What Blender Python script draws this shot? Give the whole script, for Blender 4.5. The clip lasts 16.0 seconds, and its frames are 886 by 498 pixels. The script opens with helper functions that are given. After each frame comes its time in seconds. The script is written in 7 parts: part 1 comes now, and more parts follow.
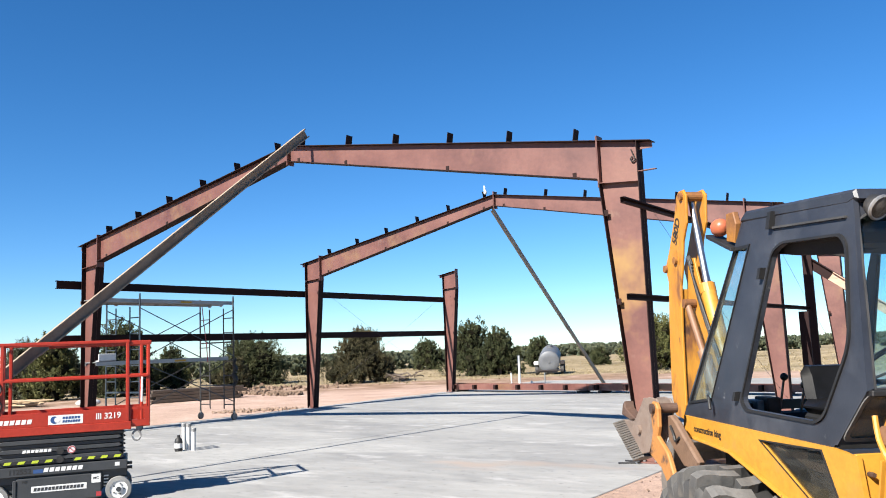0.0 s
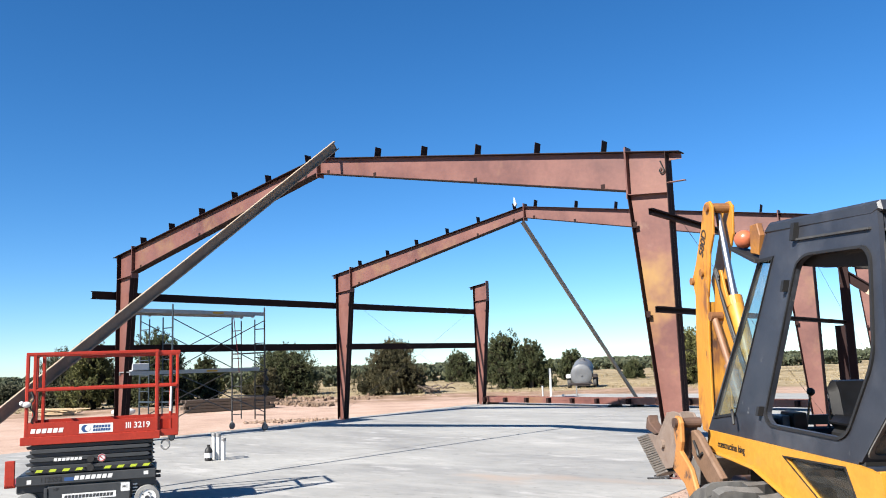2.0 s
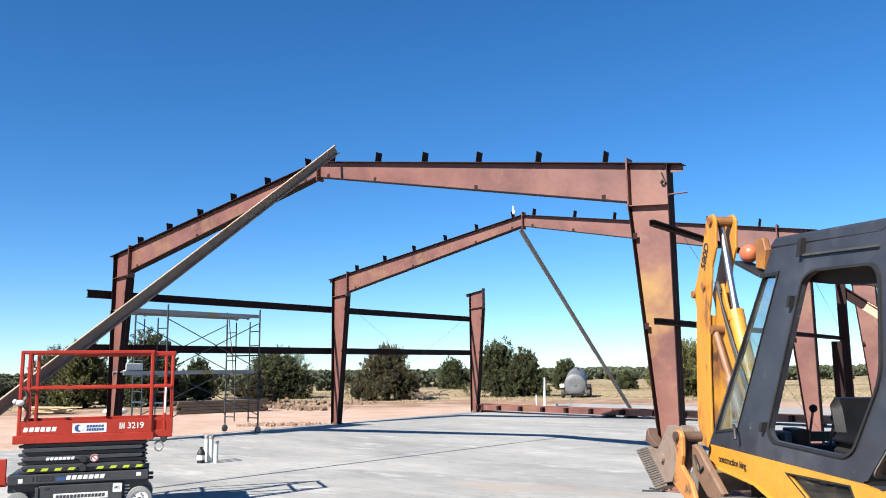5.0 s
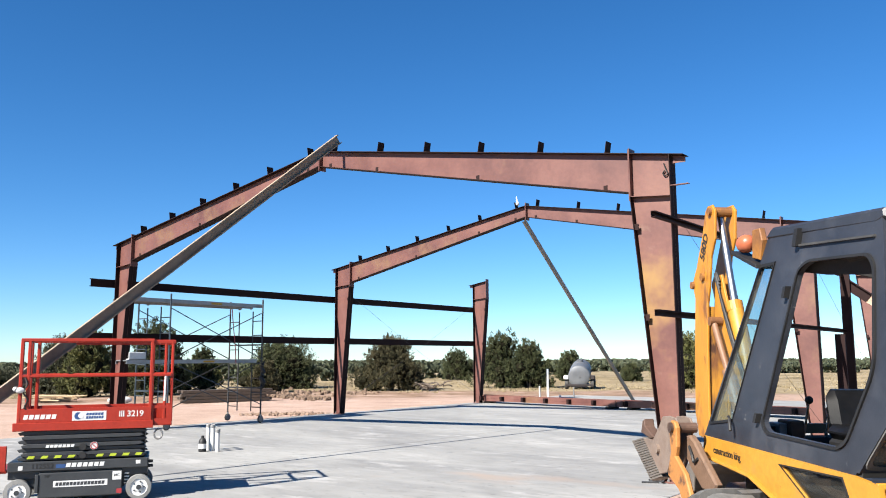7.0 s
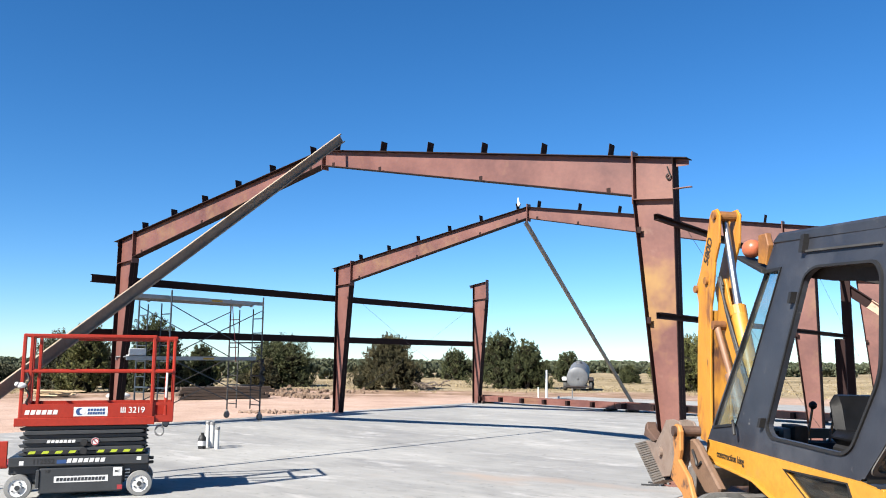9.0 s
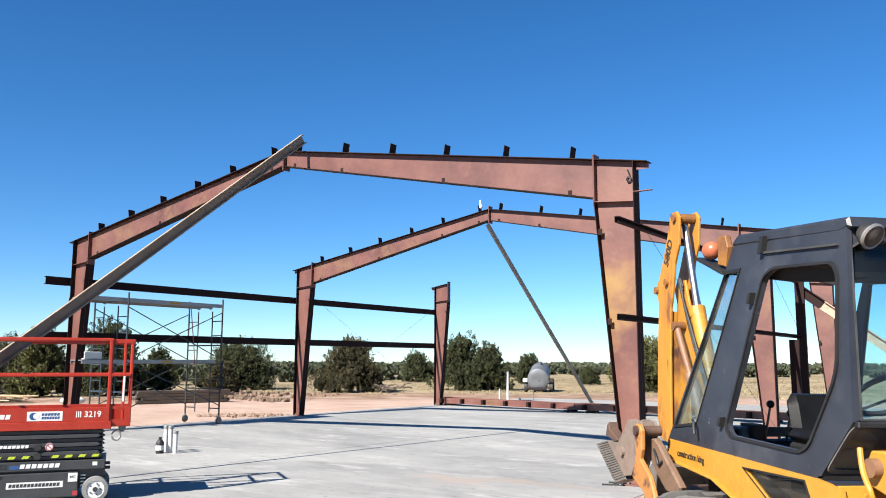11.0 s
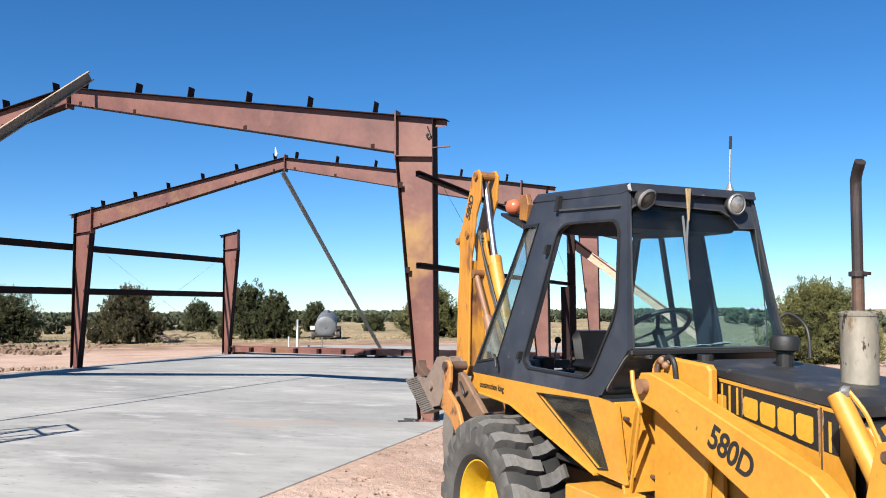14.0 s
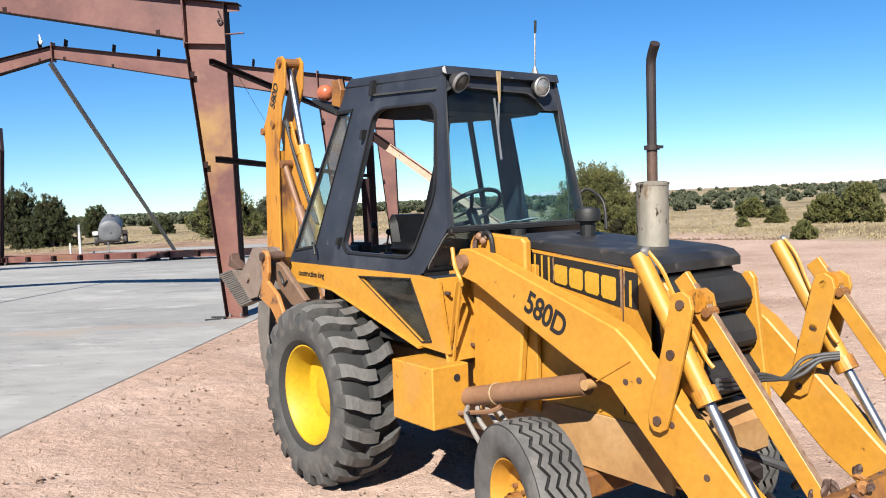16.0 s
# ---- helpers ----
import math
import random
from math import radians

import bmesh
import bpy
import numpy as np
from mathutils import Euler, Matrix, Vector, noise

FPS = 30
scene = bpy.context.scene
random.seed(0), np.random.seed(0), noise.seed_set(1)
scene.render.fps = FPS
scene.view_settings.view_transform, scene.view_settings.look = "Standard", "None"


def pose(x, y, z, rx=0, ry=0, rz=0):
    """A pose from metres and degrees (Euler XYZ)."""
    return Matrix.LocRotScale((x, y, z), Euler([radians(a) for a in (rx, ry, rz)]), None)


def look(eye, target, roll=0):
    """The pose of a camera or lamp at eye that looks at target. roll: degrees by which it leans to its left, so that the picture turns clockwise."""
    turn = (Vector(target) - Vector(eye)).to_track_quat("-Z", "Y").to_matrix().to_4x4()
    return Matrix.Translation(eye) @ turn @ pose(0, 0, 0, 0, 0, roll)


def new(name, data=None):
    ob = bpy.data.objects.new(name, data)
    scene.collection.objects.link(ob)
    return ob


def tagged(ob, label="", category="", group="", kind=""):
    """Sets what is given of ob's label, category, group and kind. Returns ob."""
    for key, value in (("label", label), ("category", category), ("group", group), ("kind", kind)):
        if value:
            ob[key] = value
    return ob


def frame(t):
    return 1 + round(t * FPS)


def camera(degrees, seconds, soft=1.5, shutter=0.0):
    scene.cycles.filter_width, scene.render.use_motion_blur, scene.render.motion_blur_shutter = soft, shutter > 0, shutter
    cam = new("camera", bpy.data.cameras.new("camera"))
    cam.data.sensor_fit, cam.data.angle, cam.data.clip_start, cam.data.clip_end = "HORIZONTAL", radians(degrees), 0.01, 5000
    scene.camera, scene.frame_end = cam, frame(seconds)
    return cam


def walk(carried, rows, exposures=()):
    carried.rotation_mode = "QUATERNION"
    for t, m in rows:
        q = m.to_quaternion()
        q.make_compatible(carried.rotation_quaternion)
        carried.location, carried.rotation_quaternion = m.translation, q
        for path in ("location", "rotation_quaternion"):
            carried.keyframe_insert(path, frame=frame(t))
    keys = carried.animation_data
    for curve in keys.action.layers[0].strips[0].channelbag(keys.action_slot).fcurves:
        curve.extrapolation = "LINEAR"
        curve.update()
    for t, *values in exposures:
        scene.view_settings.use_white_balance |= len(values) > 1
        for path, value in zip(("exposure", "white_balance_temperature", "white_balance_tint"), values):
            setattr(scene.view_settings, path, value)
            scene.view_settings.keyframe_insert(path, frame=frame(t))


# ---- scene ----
cam = camera(56.7, 16.0, 1.0)
PATH = [
    (0, (19.419, -11.439, 1.755), (18.264, -9.823, 1.993), -2.35),
    (0.5, (19.426, -11.437, 1.756), (18.267, -9.826, 2.007), -2.68),
    (1, (19.441, -11.435, 1.755), (18.278, -9.828, 2.012), -2.62),
    (1.5, (19.458, -11.420, 1.757), (18.267, -9.835, 2.020), -2.49),
    (2, (19.485, -11.377, 1.748), (18.269, -9.812, 2.018), -1.94),
    (2.5, (19.536, -11.359, 1.747), (18.308, -9.805, 2.026), -1.32),
    (3, (19.546, -11.364, 1.752), (18.317, -9.811, 2.037), -0.96),
    (3.5, (19.501, -11.382, 1.758), (18.275, -9.830, 2.053), -0.69),
    (4, (19.440, -11.394, 1.759), (18.222, -9.836, 2.053), -0.66),
    (6.5, (19.419, -11.336, 1.756), (18.218, -9.761, 2.028), -0.65),
    (7, (19.463, -11.314, 1.747), (18.244, -9.751, 2.011), -0.30),
    (7.5, (19.497, -11.302, 1.746), (18.262, -9.750, 2.004), 0.08),
    (8, (19.492, -11.315, 1.753), (18.258, -9.762, 2.010), 0.29),
    (8.5, (19.452, -11.348, 1.754), (18.227, -9.788, 2.015), 0.39),
    (11, (19.415, -11.361, 1.749), (18.273, -9.741, 2.018), 0.14),
    (11.5, (19.431, -11.338, 1.731), (18.489, -9.592, 1.986), 0.62),
    (12, (19.387, -11.363, 1.732), (18.624, -9.529, 1.971), 0.74),
    (12.5, (19.334, -11.424, 1.734), (18.566, -9.590, 1.957), -0.18),
    (13, (19.317, -11.500, 1.733), (18.573, -9.656, 1.954), -0.28),
    (13.5, (19.379, -11.676, 1.703), (18.655, -9.823, 1.905), -0.13),
    (14, (19.379, -11.879, 1.719), (18.691, -10.007, 1.863), -0.41),
    (14.5, (19.230, -11.963, 1.720), (18.675, -10.044, 1.817), -1.08),
    (15, (19.173, -12.012, 1.700), (18.660, -10.079, 1.749), -2.10),
    (15.5, (19.193, -12.002, 1.697), (18.866, -10.029, 1.662), -2.88),
    (16, (19.233, -11.958, 1.660), (19.019, -9.974, 1.535), -2.78),
]
walk(cam, [(t, look(eye, target, roll)) for t, eye, target, roll in PATH], exposures=[(0, 1.56), (8.7, 1.56), (11, 1.54), (12.2, 1.44), (14.5, 1.34), (16, 1.29)])

# ---- world, sun, exposure ----
scene.view_settings.exposure = 0.0
SUN_WAY = Vector((0.80, 6.95, -5.5))
world = bpy.data.worlds.new("world")
scene.world = world
world.use_nodes = True
wn = world.node_tree
sky = wn.nodes.new("ShaderNodeTexSky")
sky.sky_type = "NISHITA"
sky.sun_disc = False
sky.sun_elevation = radians(38.2)
sky.sun_rotation = radians(186)
sky.altitude = 2000
sky.air_density = 1.0
sky.dust_density = 0.05
sky.ozone_density = 3.5
wn.nodes["Background"].inputs["Strength"].default_value = 0.05
rich = wn.nodes.new("ShaderNodeHueSaturation")
rich.inputs["Saturation"].default_value = 1.17
tint = wn.nodes.new("ShaderNodeMix")
tint.data_type, tint.blend_type = "RGBA", "MULTIPLY"
tint.inputs["Factor"].default_value = 1.0
tint.inputs["B"].default_value = (0.82, 0.965, 1.10, 1)
wn.links.new(sky.outputs[0], tint.inputs["A"])
wn.links.new(tint.outputs["Result"], rich.inputs["Color"])
wn.links.new(rich.outputs[0], wn.nodes["Background"].inputs[0])
sun = new("sun", bpy.data.lights.new("sun", "SUN"))
sun.data.energy = 5.5
sun.data.angle = radians(0.53)
sun.data.color = (1.0, 0.95, 0.87)
sun.matrix_world = look(-SUN_WAY * 10, (0, 0, 0))

# ---- builders ----
def part(name, bm, material, parent=None, label="", smooth=False):
    me = bpy.data.meshes.new(name)
    bm.normal_update()
    bm.to_mesh(me)
    bm.free()
    me.materials.append(material)
    if smooth:
        for p in me.polygons:
            p.use_smooth = True
        me.set_sharp_from_angle(angle=radians(40))
    ob = new(name, me)
    ob.parent = parent
    if label:
        ob["label"] = label
    return ob


def mesh_part(name, verts, faces, material, parent=None, label="", smooth=False):
    me = bpy.data.meshes.new(name)
    me.from_pydata(verts, [], faces)
    me.materials.append(material)
    if smooth:
        for p in me.polygons:
            p.use_smooth = True
    ob = new(name, me)
    ob.parent = parent
    if label:
        ob["label"] = label
    return ob


def thing(name, m, label, category, group="", kind=""):
    ob = new(name)
    ob.matrix_basis = m
    ob.empty_display_size = 0.2
    return tagged(ob, label, category, group, kind)


def B():
    return bmesh.new()


def box(bm, lo, hi, bev=0.0, m=None):
    c = [(a + b) / 2 for a, b in zip(lo, hi)]
    s = [abs(b - a) for a, b in zip(lo, hi)]
    t = Matrix.Translation(c) @ Matrix.Diagonal((*s, 1))
    if m is not None:
        t = m @ t
    got = bmesh.ops.create_cube(bm, size=1, matrix=t)["verts"]
    if bev:
        edges = list({e for v in got for e in v.link_edges})
        bmesh.ops.bevel(bm, geom=edges, offset=bev, segments=1, affect="EDGES")
    return bm


def prism(bm, pts, to3, d0, d1, bev=0.0):
    """An outline swept from depth d0 to d1; to3(a, b, d) gives the place."""
    v0 = [bm.verts.new(to3(a, b, d0)) for a, b in pts]
    v1 = [bm.verts.new(to3(a, b, d1)) for a, b in pts]
    n = len(pts)
    fs = [bm.faces.new(v0[::-1]), bm.faces.new(v1)]
    for i in range(n):
        fs.append(bm.faces.new((v0[i], v0[(i + 1) % n], v1[(i + 1) % n], v1[i])))
    bmesh.ops.recalc_face_normals(bm, faces=fs)
    if bev:
        edges = list({e for f in fs[:2] for e in f.edges})
        bmesh.ops.bevel(bm, geom=edges, offset=bev, segments=1, affect="EDGES")
    return bm


def xz(a, b, d):
    return (a, d, b)


def xy(a, b, d):
    return (a, b, d)


def rounded(pts, r, n=4):
    """The outline with its corners rounded off by about r."""
    out = []
    for i, p in enumerate(pts):
        p, a, b = Vector(p), Vector(pts[i - 1]), Vector(pts[(i + 1) % len(pts)])
        u, v = a - p, b - p
        q = min(r, u.length * 0.45, v.length * 0.45)
        s0, s1 = p + u.normalized() * q, p + v.normalized() * q
        out += [tuple(s0.lerp(p, t).lerp(p.lerp(s1, t), t)) for t in [k / n for k in range(n + 1)]]
    return out


def plate(bm, outer, holes, to3, d0, d1):
    """A plate with openings through it."""
    loops = [outer] + list(holes)
    rings = []
    for d in (d0, d1):
        vs = [[bm.verts.new(to3(a, b, d)) for a, b in lp] for lp in loops]
        es = []
        for ring in vs:
            for i in range(len(ring)):
                es.append(bm.edges.new((ring[i], ring[(i + 1) % len(ring)])))
        bmesh.ops.triangle_fill(bm, use_beauty=True, use_dissolve=False, edges=es)
        rings.append(vs)
    for r0, r1 in zip(*rings):
        n = len(r0)
        for i in range(n):
            bm.faces.new((r0[i], r0[(i + 1) % n], r1[(i + 1) % n], r1[i]))
    bmesh.ops.recalc_face_normals(bm, faces=bm.faces[:])
    return bm


def cyl(bm, p0, p1, r0, r1=None, seg=16, caps=True):
    r1 = r0 if r1 is None else r1
    p0, p1 = Vector(p0), Vector(p1)
    d = p1 - p0
    m = Matrix.Translation((p0 + p1) / 2) @ d.to_track_quat("Z", "Y").to_matrix().to_4x4()
    bmesh.ops.create_cone(bm, cap_ends=caps, segments=seg, radius1=r0, radius2=r1, depth=d.length, matrix=m)
    return bm


def ball(bm, c, r, seg=12, rings=8, m=None):
    t = Matrix.Translation(c) if m is None else Matrix.Translation(c) @ m
    bmesh.ops.create_uvsphere(bm, u_segments=seg, v_segments=rings, radius=r, matrix=t)
    return bm


def smooth_path(pts, n=6):
    pts = [Vector(p) for p in pts]
    out = []
    for i in range(len(pts) - 1):
        a, b = pts[i], pts[i + 1]
        ta = (pts[i + 1] - pts[max(i - 1, 0)]) * 0.5
        tb = (pts[min(i + 2, len(pts) - 1)] - a) * 0.5
        for k in range(n):
            s = k / n
            out.append(a * (2 * s**3 - 3 * s**2 + 1) + ta * (s**3 - 2 * s**2 + s) + b * (-2 * s**3 + 3 * s**2) + tb * (s**3 - s**2))
    return out + [pts[-1]]


def tube(bm, pts, r, seg=8, closed=False):
    pts = [Vector(p) for p in pts]
    rings = []
    n = len(pts)
    up = Vector((0.13, 0.27, 0.95))
    for i, p in enumerate(pts):
        if closed:
            d = pts[(i + 1) % n] - pts[i - 1]
        else:
            d = pts[min(i + 1, n - 1)] - pts[max(i - 1, 0)]
        d.normalize()
        a = d.cross(up)
        if a.length < 0.1:
            a = d.cross(Vector((1, 0, 0)))
        a.normalize()
        b = d.cross(a)
        rr = r[i] if isinstance(r, (list, tuple)) else r
        rings.append([bm.verts.new(p + a * (rr * math.cos(t)) + b * (rr * math.sin(t))) for t in [2 * math.pi * k / seg for k in range(seg)]])
    fs = []
    for i in range(n if closed else n - 1):
        r0, r1 = rings[i], rings[(i + 1) % n]
        for k in range(seg):
            fs.append(bm.faces.new((r0[k], r0[(k + 1) % seg], r1[(k + 1) % seg], r1[k])))
    if not closed:
        fs.append(bm.faces.new(rings[0][::-1]))
        fs.append(bm.faces.new(rings[-1]))
    bmesh.ops.recalc_face_normals(bm, faces=fs)
    return bm


def beam(bm, p0, p1, w, h, up=(0, 0, 1), bev=0.0):
    """A bar of width w and height h between two places."""
    p0, p1 = Vector(p0), Vector(p1)
    d = (p1 - p0)
    ln = d.length
    d.normalize()
    s = d.cross(Vector(up)).normalized()
    u = s.cross(d)
    m = Matrix((s, d, u)).transposed().to_4x4()
    m.translation = (p0 + p1) / 2
    return box(bm, (-w / 2, -ln / 2, -h / 2), (w / 2, ln / 2, h / 2), bev, m)


def channel(bm, p0, p1, h, fl, t, open_to, up=(0, 0, 1)):
    """A cold-formed C section between two places: web height h, flanges fl with lips, open towards open_to (+1 or -1 sideways)."""
    p0, p1 = Vector(p0), Vector(p1)
    d = (p1 - p0)
    ln = d.length
    d.normalize()
    s = d.cross(Vector(up)).normalized() * open_to
    u = Vector(up) - d * d.dot(Vector(up))
    u.normalize()
    lip = 0.022
    prof = [(0, -h / 2), (fl, -h / 2), (fl, -h / 2 + lip), (fl - t, -h / 2 + lip), (fl - t, -h / 2 + t), (t, -h / 2 + t), (t, h / 2 - t),
            (fl - t, h / 2 - t), (fl - t, h / 2 - lip), (fl, h / 2 - lip), (fl, h / 2), (0, h / 2)]
    return prism(bm, prof, lambda a, b, q: p0 + s * a + u * b + d * q, 0, ln)


def lathe(bm, prof, c, axis="Y", seg=40):
    """Turns (radius, along) pairs about an axis through c."""
    rings = []
    for r, q in prof:
        ring = []
        for k in range(seg):
            t = 2 * math.pi * k / seg
            a, b = r * math.cos(t), r * math.sin(t)
            p = {"Y": (a, q, b), "X": (q, a, b), "Z": (a, b, q)}[axis]
            ring.append(bm.verts.new((c[0] + p[0], c[1] + p[1], c[2] + p[2])))
        rings.append(ring)
    fs = []
    for r0, r1 in zip(rings, rings[1:]):
        for k in range(seg):
            fs.append(bm.faces.new((r0[k], r0[(k + 1) % seg], r1[(k + 1) % seg], r1[k])))
    bmesh.ops.recalc_face_normals(bm, faces=fs)
    return bm


def words(name, text, size, m, material, parent, spread=1.0, squash=1.0, bold=0.012):
    cu = bpy.data.curves.new(name, "FONT")
    cu.body = text
    cu.size = size
    cu.extrude = 0.0012
    cu.offset = size * bold
    cu.align_x, cu.align_y = "CENTER", "CENTER"
    cu.space_character = spread
    tmp = bpy.data.objects.new(name, cu)
    me = bpy.data.meshes.new_from_object(tmp)
    bpy.data.objects.remove(tmp)
    me.materials.clear()
    me.materials.append(material)
    ob = new(name, me)
    ob.parent = parent
    ob.matrix_basis = m @ Matrix.Diagonal((squash, 1, 1, 1))
    return ob


# ---- materials ----
def material(name, colours, rough=0.6, metal=0.0, scale=3.0, fine=40.0, bump=0.15, bump_scale=60.0, stretch=(1, 1, 1), spots=None, rough_var=0.12, ior=1.45, coat=0.0):
    """A surface whose colour wanders between colours at two scales, with fine relief and optional spots (colour, scale, threshold, softness)."""
    mt = bpy.data.materials.new(name)
    mt.use_nodes = True
    nt = mt.node_tree
    n, l = nt.nodes, nt.links
    bs = n["Principled BSDF"]
    tc = n.new("ShaderNodeTexCoord")
    mp = n.new("ShaderNodeMapping")
    mp.inputs["Scale"].default_value = stretch
    l.new(tc.outputs["Object"], mp.inputs[0])

    def noise_at(sc, detail=4.0, rough_=0.6):
        q = n.new("ShaderNodeTexNoise")
        q.inputs["Scale"].default_value = sc
        q.inputs["Detail"].default_value = detail
        q.inputs["Roughness"].default_value = rough_
        l.new(mp.outputs[0], q.inputs["Vector"])
        return q.outputs["Fac"]

    def ramp(fac, stops):
        r = n.new("ShaderNodeValToRGB")
        e = r.color_ramp.elements
        while len(e) < len(stops):
            e.new(0.5)
        for el, (p, c) in zip(e, stops):
            el.position = p
            el.color = (*c, 1) if len(c) == 3 else c
        l.new(fac, r.inputs[0])
        return r.outputs[0]

    big, small = noise_at(scale), noise_at(fine, 3.0)
    k = len(colours)
    col = ramp(big, [(0.33 + 0.34 * i / max(k - 1, 1), c) for i, c in enumerate(colours)]) if k > 1 else None
    mix = n.new("ShaderNodeMix")
    mix.data_type = "RGBA"
    mix.blend_type = "OVERLAY"
    mix.inputs["Factor"].default_value = 0.35
    if col is None:
        mix.inputs["A"].default_value = (*colours[0], 1)
    else:
        l.new(col, mix.inputs["A"])
    g = ramp(small, [(0.3, (0.36, 0.36, 0.36)), (0.7, (0.64, 0.64, 0.64))])
    l.new(g, mix.inputs["B"])
    out = mix.outputs["Result"]
    for sp in spots or ():
        c, sc, th, soft = sp
        f = noise_at(sc, 5.0, 0.65)
        fr = ramp(f, [(th, (0, 0, 0)), (min(th + soft, 1), (1, 1, 1))])
        m2 = n.new("ShaderNodeMix")
        m2.data_type = "RGBA"
        l.new(fr, m2.inputs["Factor"])
        l.new(out, m2.inputs["A"])
        m2.inputs["B"].default_value = (*c, 1)
        out = m2.outputs["Result"]
    l.new(out, bs.inputs["Base Color"])
    rr = n.new("ShaderNodeMapRange")
    rr.inputs["To Min"].default_value = max(rough - rough_var, 0.02)
    rr.inputs["To Max"].default_value = min(rough + rough_var, 1)
    l.new(big, rr.inputs[0])
    l.new(rr.outputs[0], bs.inputs["Roughness"])
    bs.inputs["Metallic"].default_value = metal
    bs.inputs["IOR"].default_value = ior
    bs.inputs["Coat Weight"].default_value = coat
    if bump:
        bn = noise_at(bump_scale, 4.0)
        bp = n.new("ShaderNodeBump")
        bp.inputs["Strength"].default_value = bump
        bp.inputs["Distance"].default_value = 0.02
        l.new(bn, bp.inputs["Height"])
        l.new(bp.outputs[0], bs.inputs["Normal"])
    return mt


PRIMER = material("red_oxide_primer", [(0.0683, 0.0261, 0.0218), (0.0995, 0.0393, 0.0313), (0.122, 0.0523, 0.0407)], 0.5, 0.0, 0.9, 14, 0.05, 40,
                  spots=[((0.138, 0.0763, 0.0401), 0.55, 0.575, 0.14), ((0.127, 0.0718, 0.0553), 1.7, 0.62, 0.16)])
PRIMER_FADED = material("sun_faded_primer", [(0.0727, 0.0277, 0.0232), (0.109, 0.0436, 0.0334), (0.131, 0.0581, 0.0422)], 0.5, 0.0, 0.9, 14, 0.05, 40,
                        spots=[((0.2, 0.112, 0.0341), 0.45, 0.512, 0.14), ((0.148, 0.0877, 0.0648), 1.7, 0.60, 0.16)])
# primer darkened to paint shade on flanges and clips; also on girts, jambs
PRIMER_DARK_SHADE = material("dark_shade_primer", [(0.0108, 0.0048, 0.0048), (0.0183, 0.0078, 0.0069)], 0.75, 0.0, 1.5, 20, 0.05, 40, ior=1.25)
GALV = material("weathered_purlin_steel", [(0.167, 0.128, 0.0893), (0.243, 0.192, 0.137), (0.198, 0.153, 0.109)], 0.55, 0.0, 1.2, 30, 0.05, 30, stretch=(1, 1, 1))
TIMBER = material("pale_timber", [(0.295, 0.186, 0.128), (0.371, 0.25, 0.186)], 0.7, 0.0, 2, 40, 0.15, 40, stretch=(1, 8, 8))
CONCRETE = material("new_concrete", [(0.17, 0.167, 0.16), (0.22, 0.217, 0.206), (0.262, 0.258, 0.244)], 0.75, 0.0, 0.55, 6.0, 0.06, 25, stretch=(0.32, 0.85, 1),
                    spots=[((0.156, 0.154, 0.15), 0.9, 0.53, 0.16), ((0.304, 0.297, 0.285), 1.7, 0.56, 0.12), ((0.138, 0.136, 0.134), 4.5, 0.61, 0.12), ((0.115, 0.113, 0.11), 16, 0.61, 0.07), ((0.106, 0.103, 0.0995), 48, 0.64, 0.05), ((0.268, 0.212, 0.17), 0.35, 0.64, 0.12)])
JOINT = material("joint_dirt", [(0.0192, 0.0179, 0.0167)], 0.9)
YELLOW = material("yellow_paint", [(0.326, 0.1492, 0.01742), (0.362, 0.1738, 0.02014), (0.339, 0.1568, 0.01793)], 0.50, 0.0, 2.0, 25, 0.04, 50,
                  spots=[((0.304, 0.1577, 0.04684), 1.6, 0.57, 0.2), ((0.138, 0.05235, 0.01581), 14, 0.675, 0.03), ((0.0736, 0.0304, 0.0136), 5.5, 0.705, 0.025)])
YELLOW_WORN = material("worn_streaked_yellow", [(0.285, 0.1092, 0.01198), (0.35, 0.153, 0.01581), (0.322, 0.1358, 0.0136)], 0.45, 0.0, 3.0, 25, 0.08, 50, stretch=(1, 1, 0.35),
                       spots=[((0.138, 0.05235, 0.01581), 4.0, 0.56, 0.10), ((0.0601, 0.02612, 0.0136), 11, 0.66, 0.05)])
RIM_YELLOW = material("rim_yellow", [(0.369, 0.231, 0.00576), (0.341, 0.203, 0.00704)], 0.58, 0.0, 3, 30, 0.03, 40, spots=[((0.207, 0.115, 0.0371), 8, 0.68, 0.05)])
RUSTY = material("rusty_yellow", [(0.0924, 0.039, 0.016), (0.156, 0.0646, 0.0186), (0.221, 0.0924, 0.0141)], 0.65, 0.0, 5.0, 40, 0.15, 50, spots=[((0.0506, 0.0275, 0.0186), 7, 0.62, 0.1)])
RUSTORANGE = material("chipped_orange_paint", [(0.231, 0.0956, 0.0224), (0.295, 0.128, 0.032), (0.256, 0.109, 0.0288)], 0.6, 0.0, 4.0, 35, 0.12, 50, spots=[((0.0768, 0.0384, 0.0224), 7, 0.58, 0.08), ((0.192, 0.122, 0.0768), 3, 0.62, 0.1)])
DUSTYYELLOW = material("dusty_faded_yellow", [(0.231, 0.124, 0.0506), (0.285, 0.166, 0.0691), (0.314, 0.194, 0.0924)], 0.6, 0.0, 3.0, 30, 0.06, 50, spots=[((0.101, 0.0506, 0.0231), 6, 0.66, 0.06)])
BROWN = material("worn_brown_steel", [(0.0461, 0.0275, 0.0205), (0.0924, 0.0531, 0.0371)], 0.6, 0.2, 6, 40, 0.15, 60)
CYLBROWN = material("dusty_cylinder", [(0.138, 0.0691, 0.0371), (0.175, 0.0964, 0.0551)], 0.55, 0.0, 4, 40, 0.08, 60)
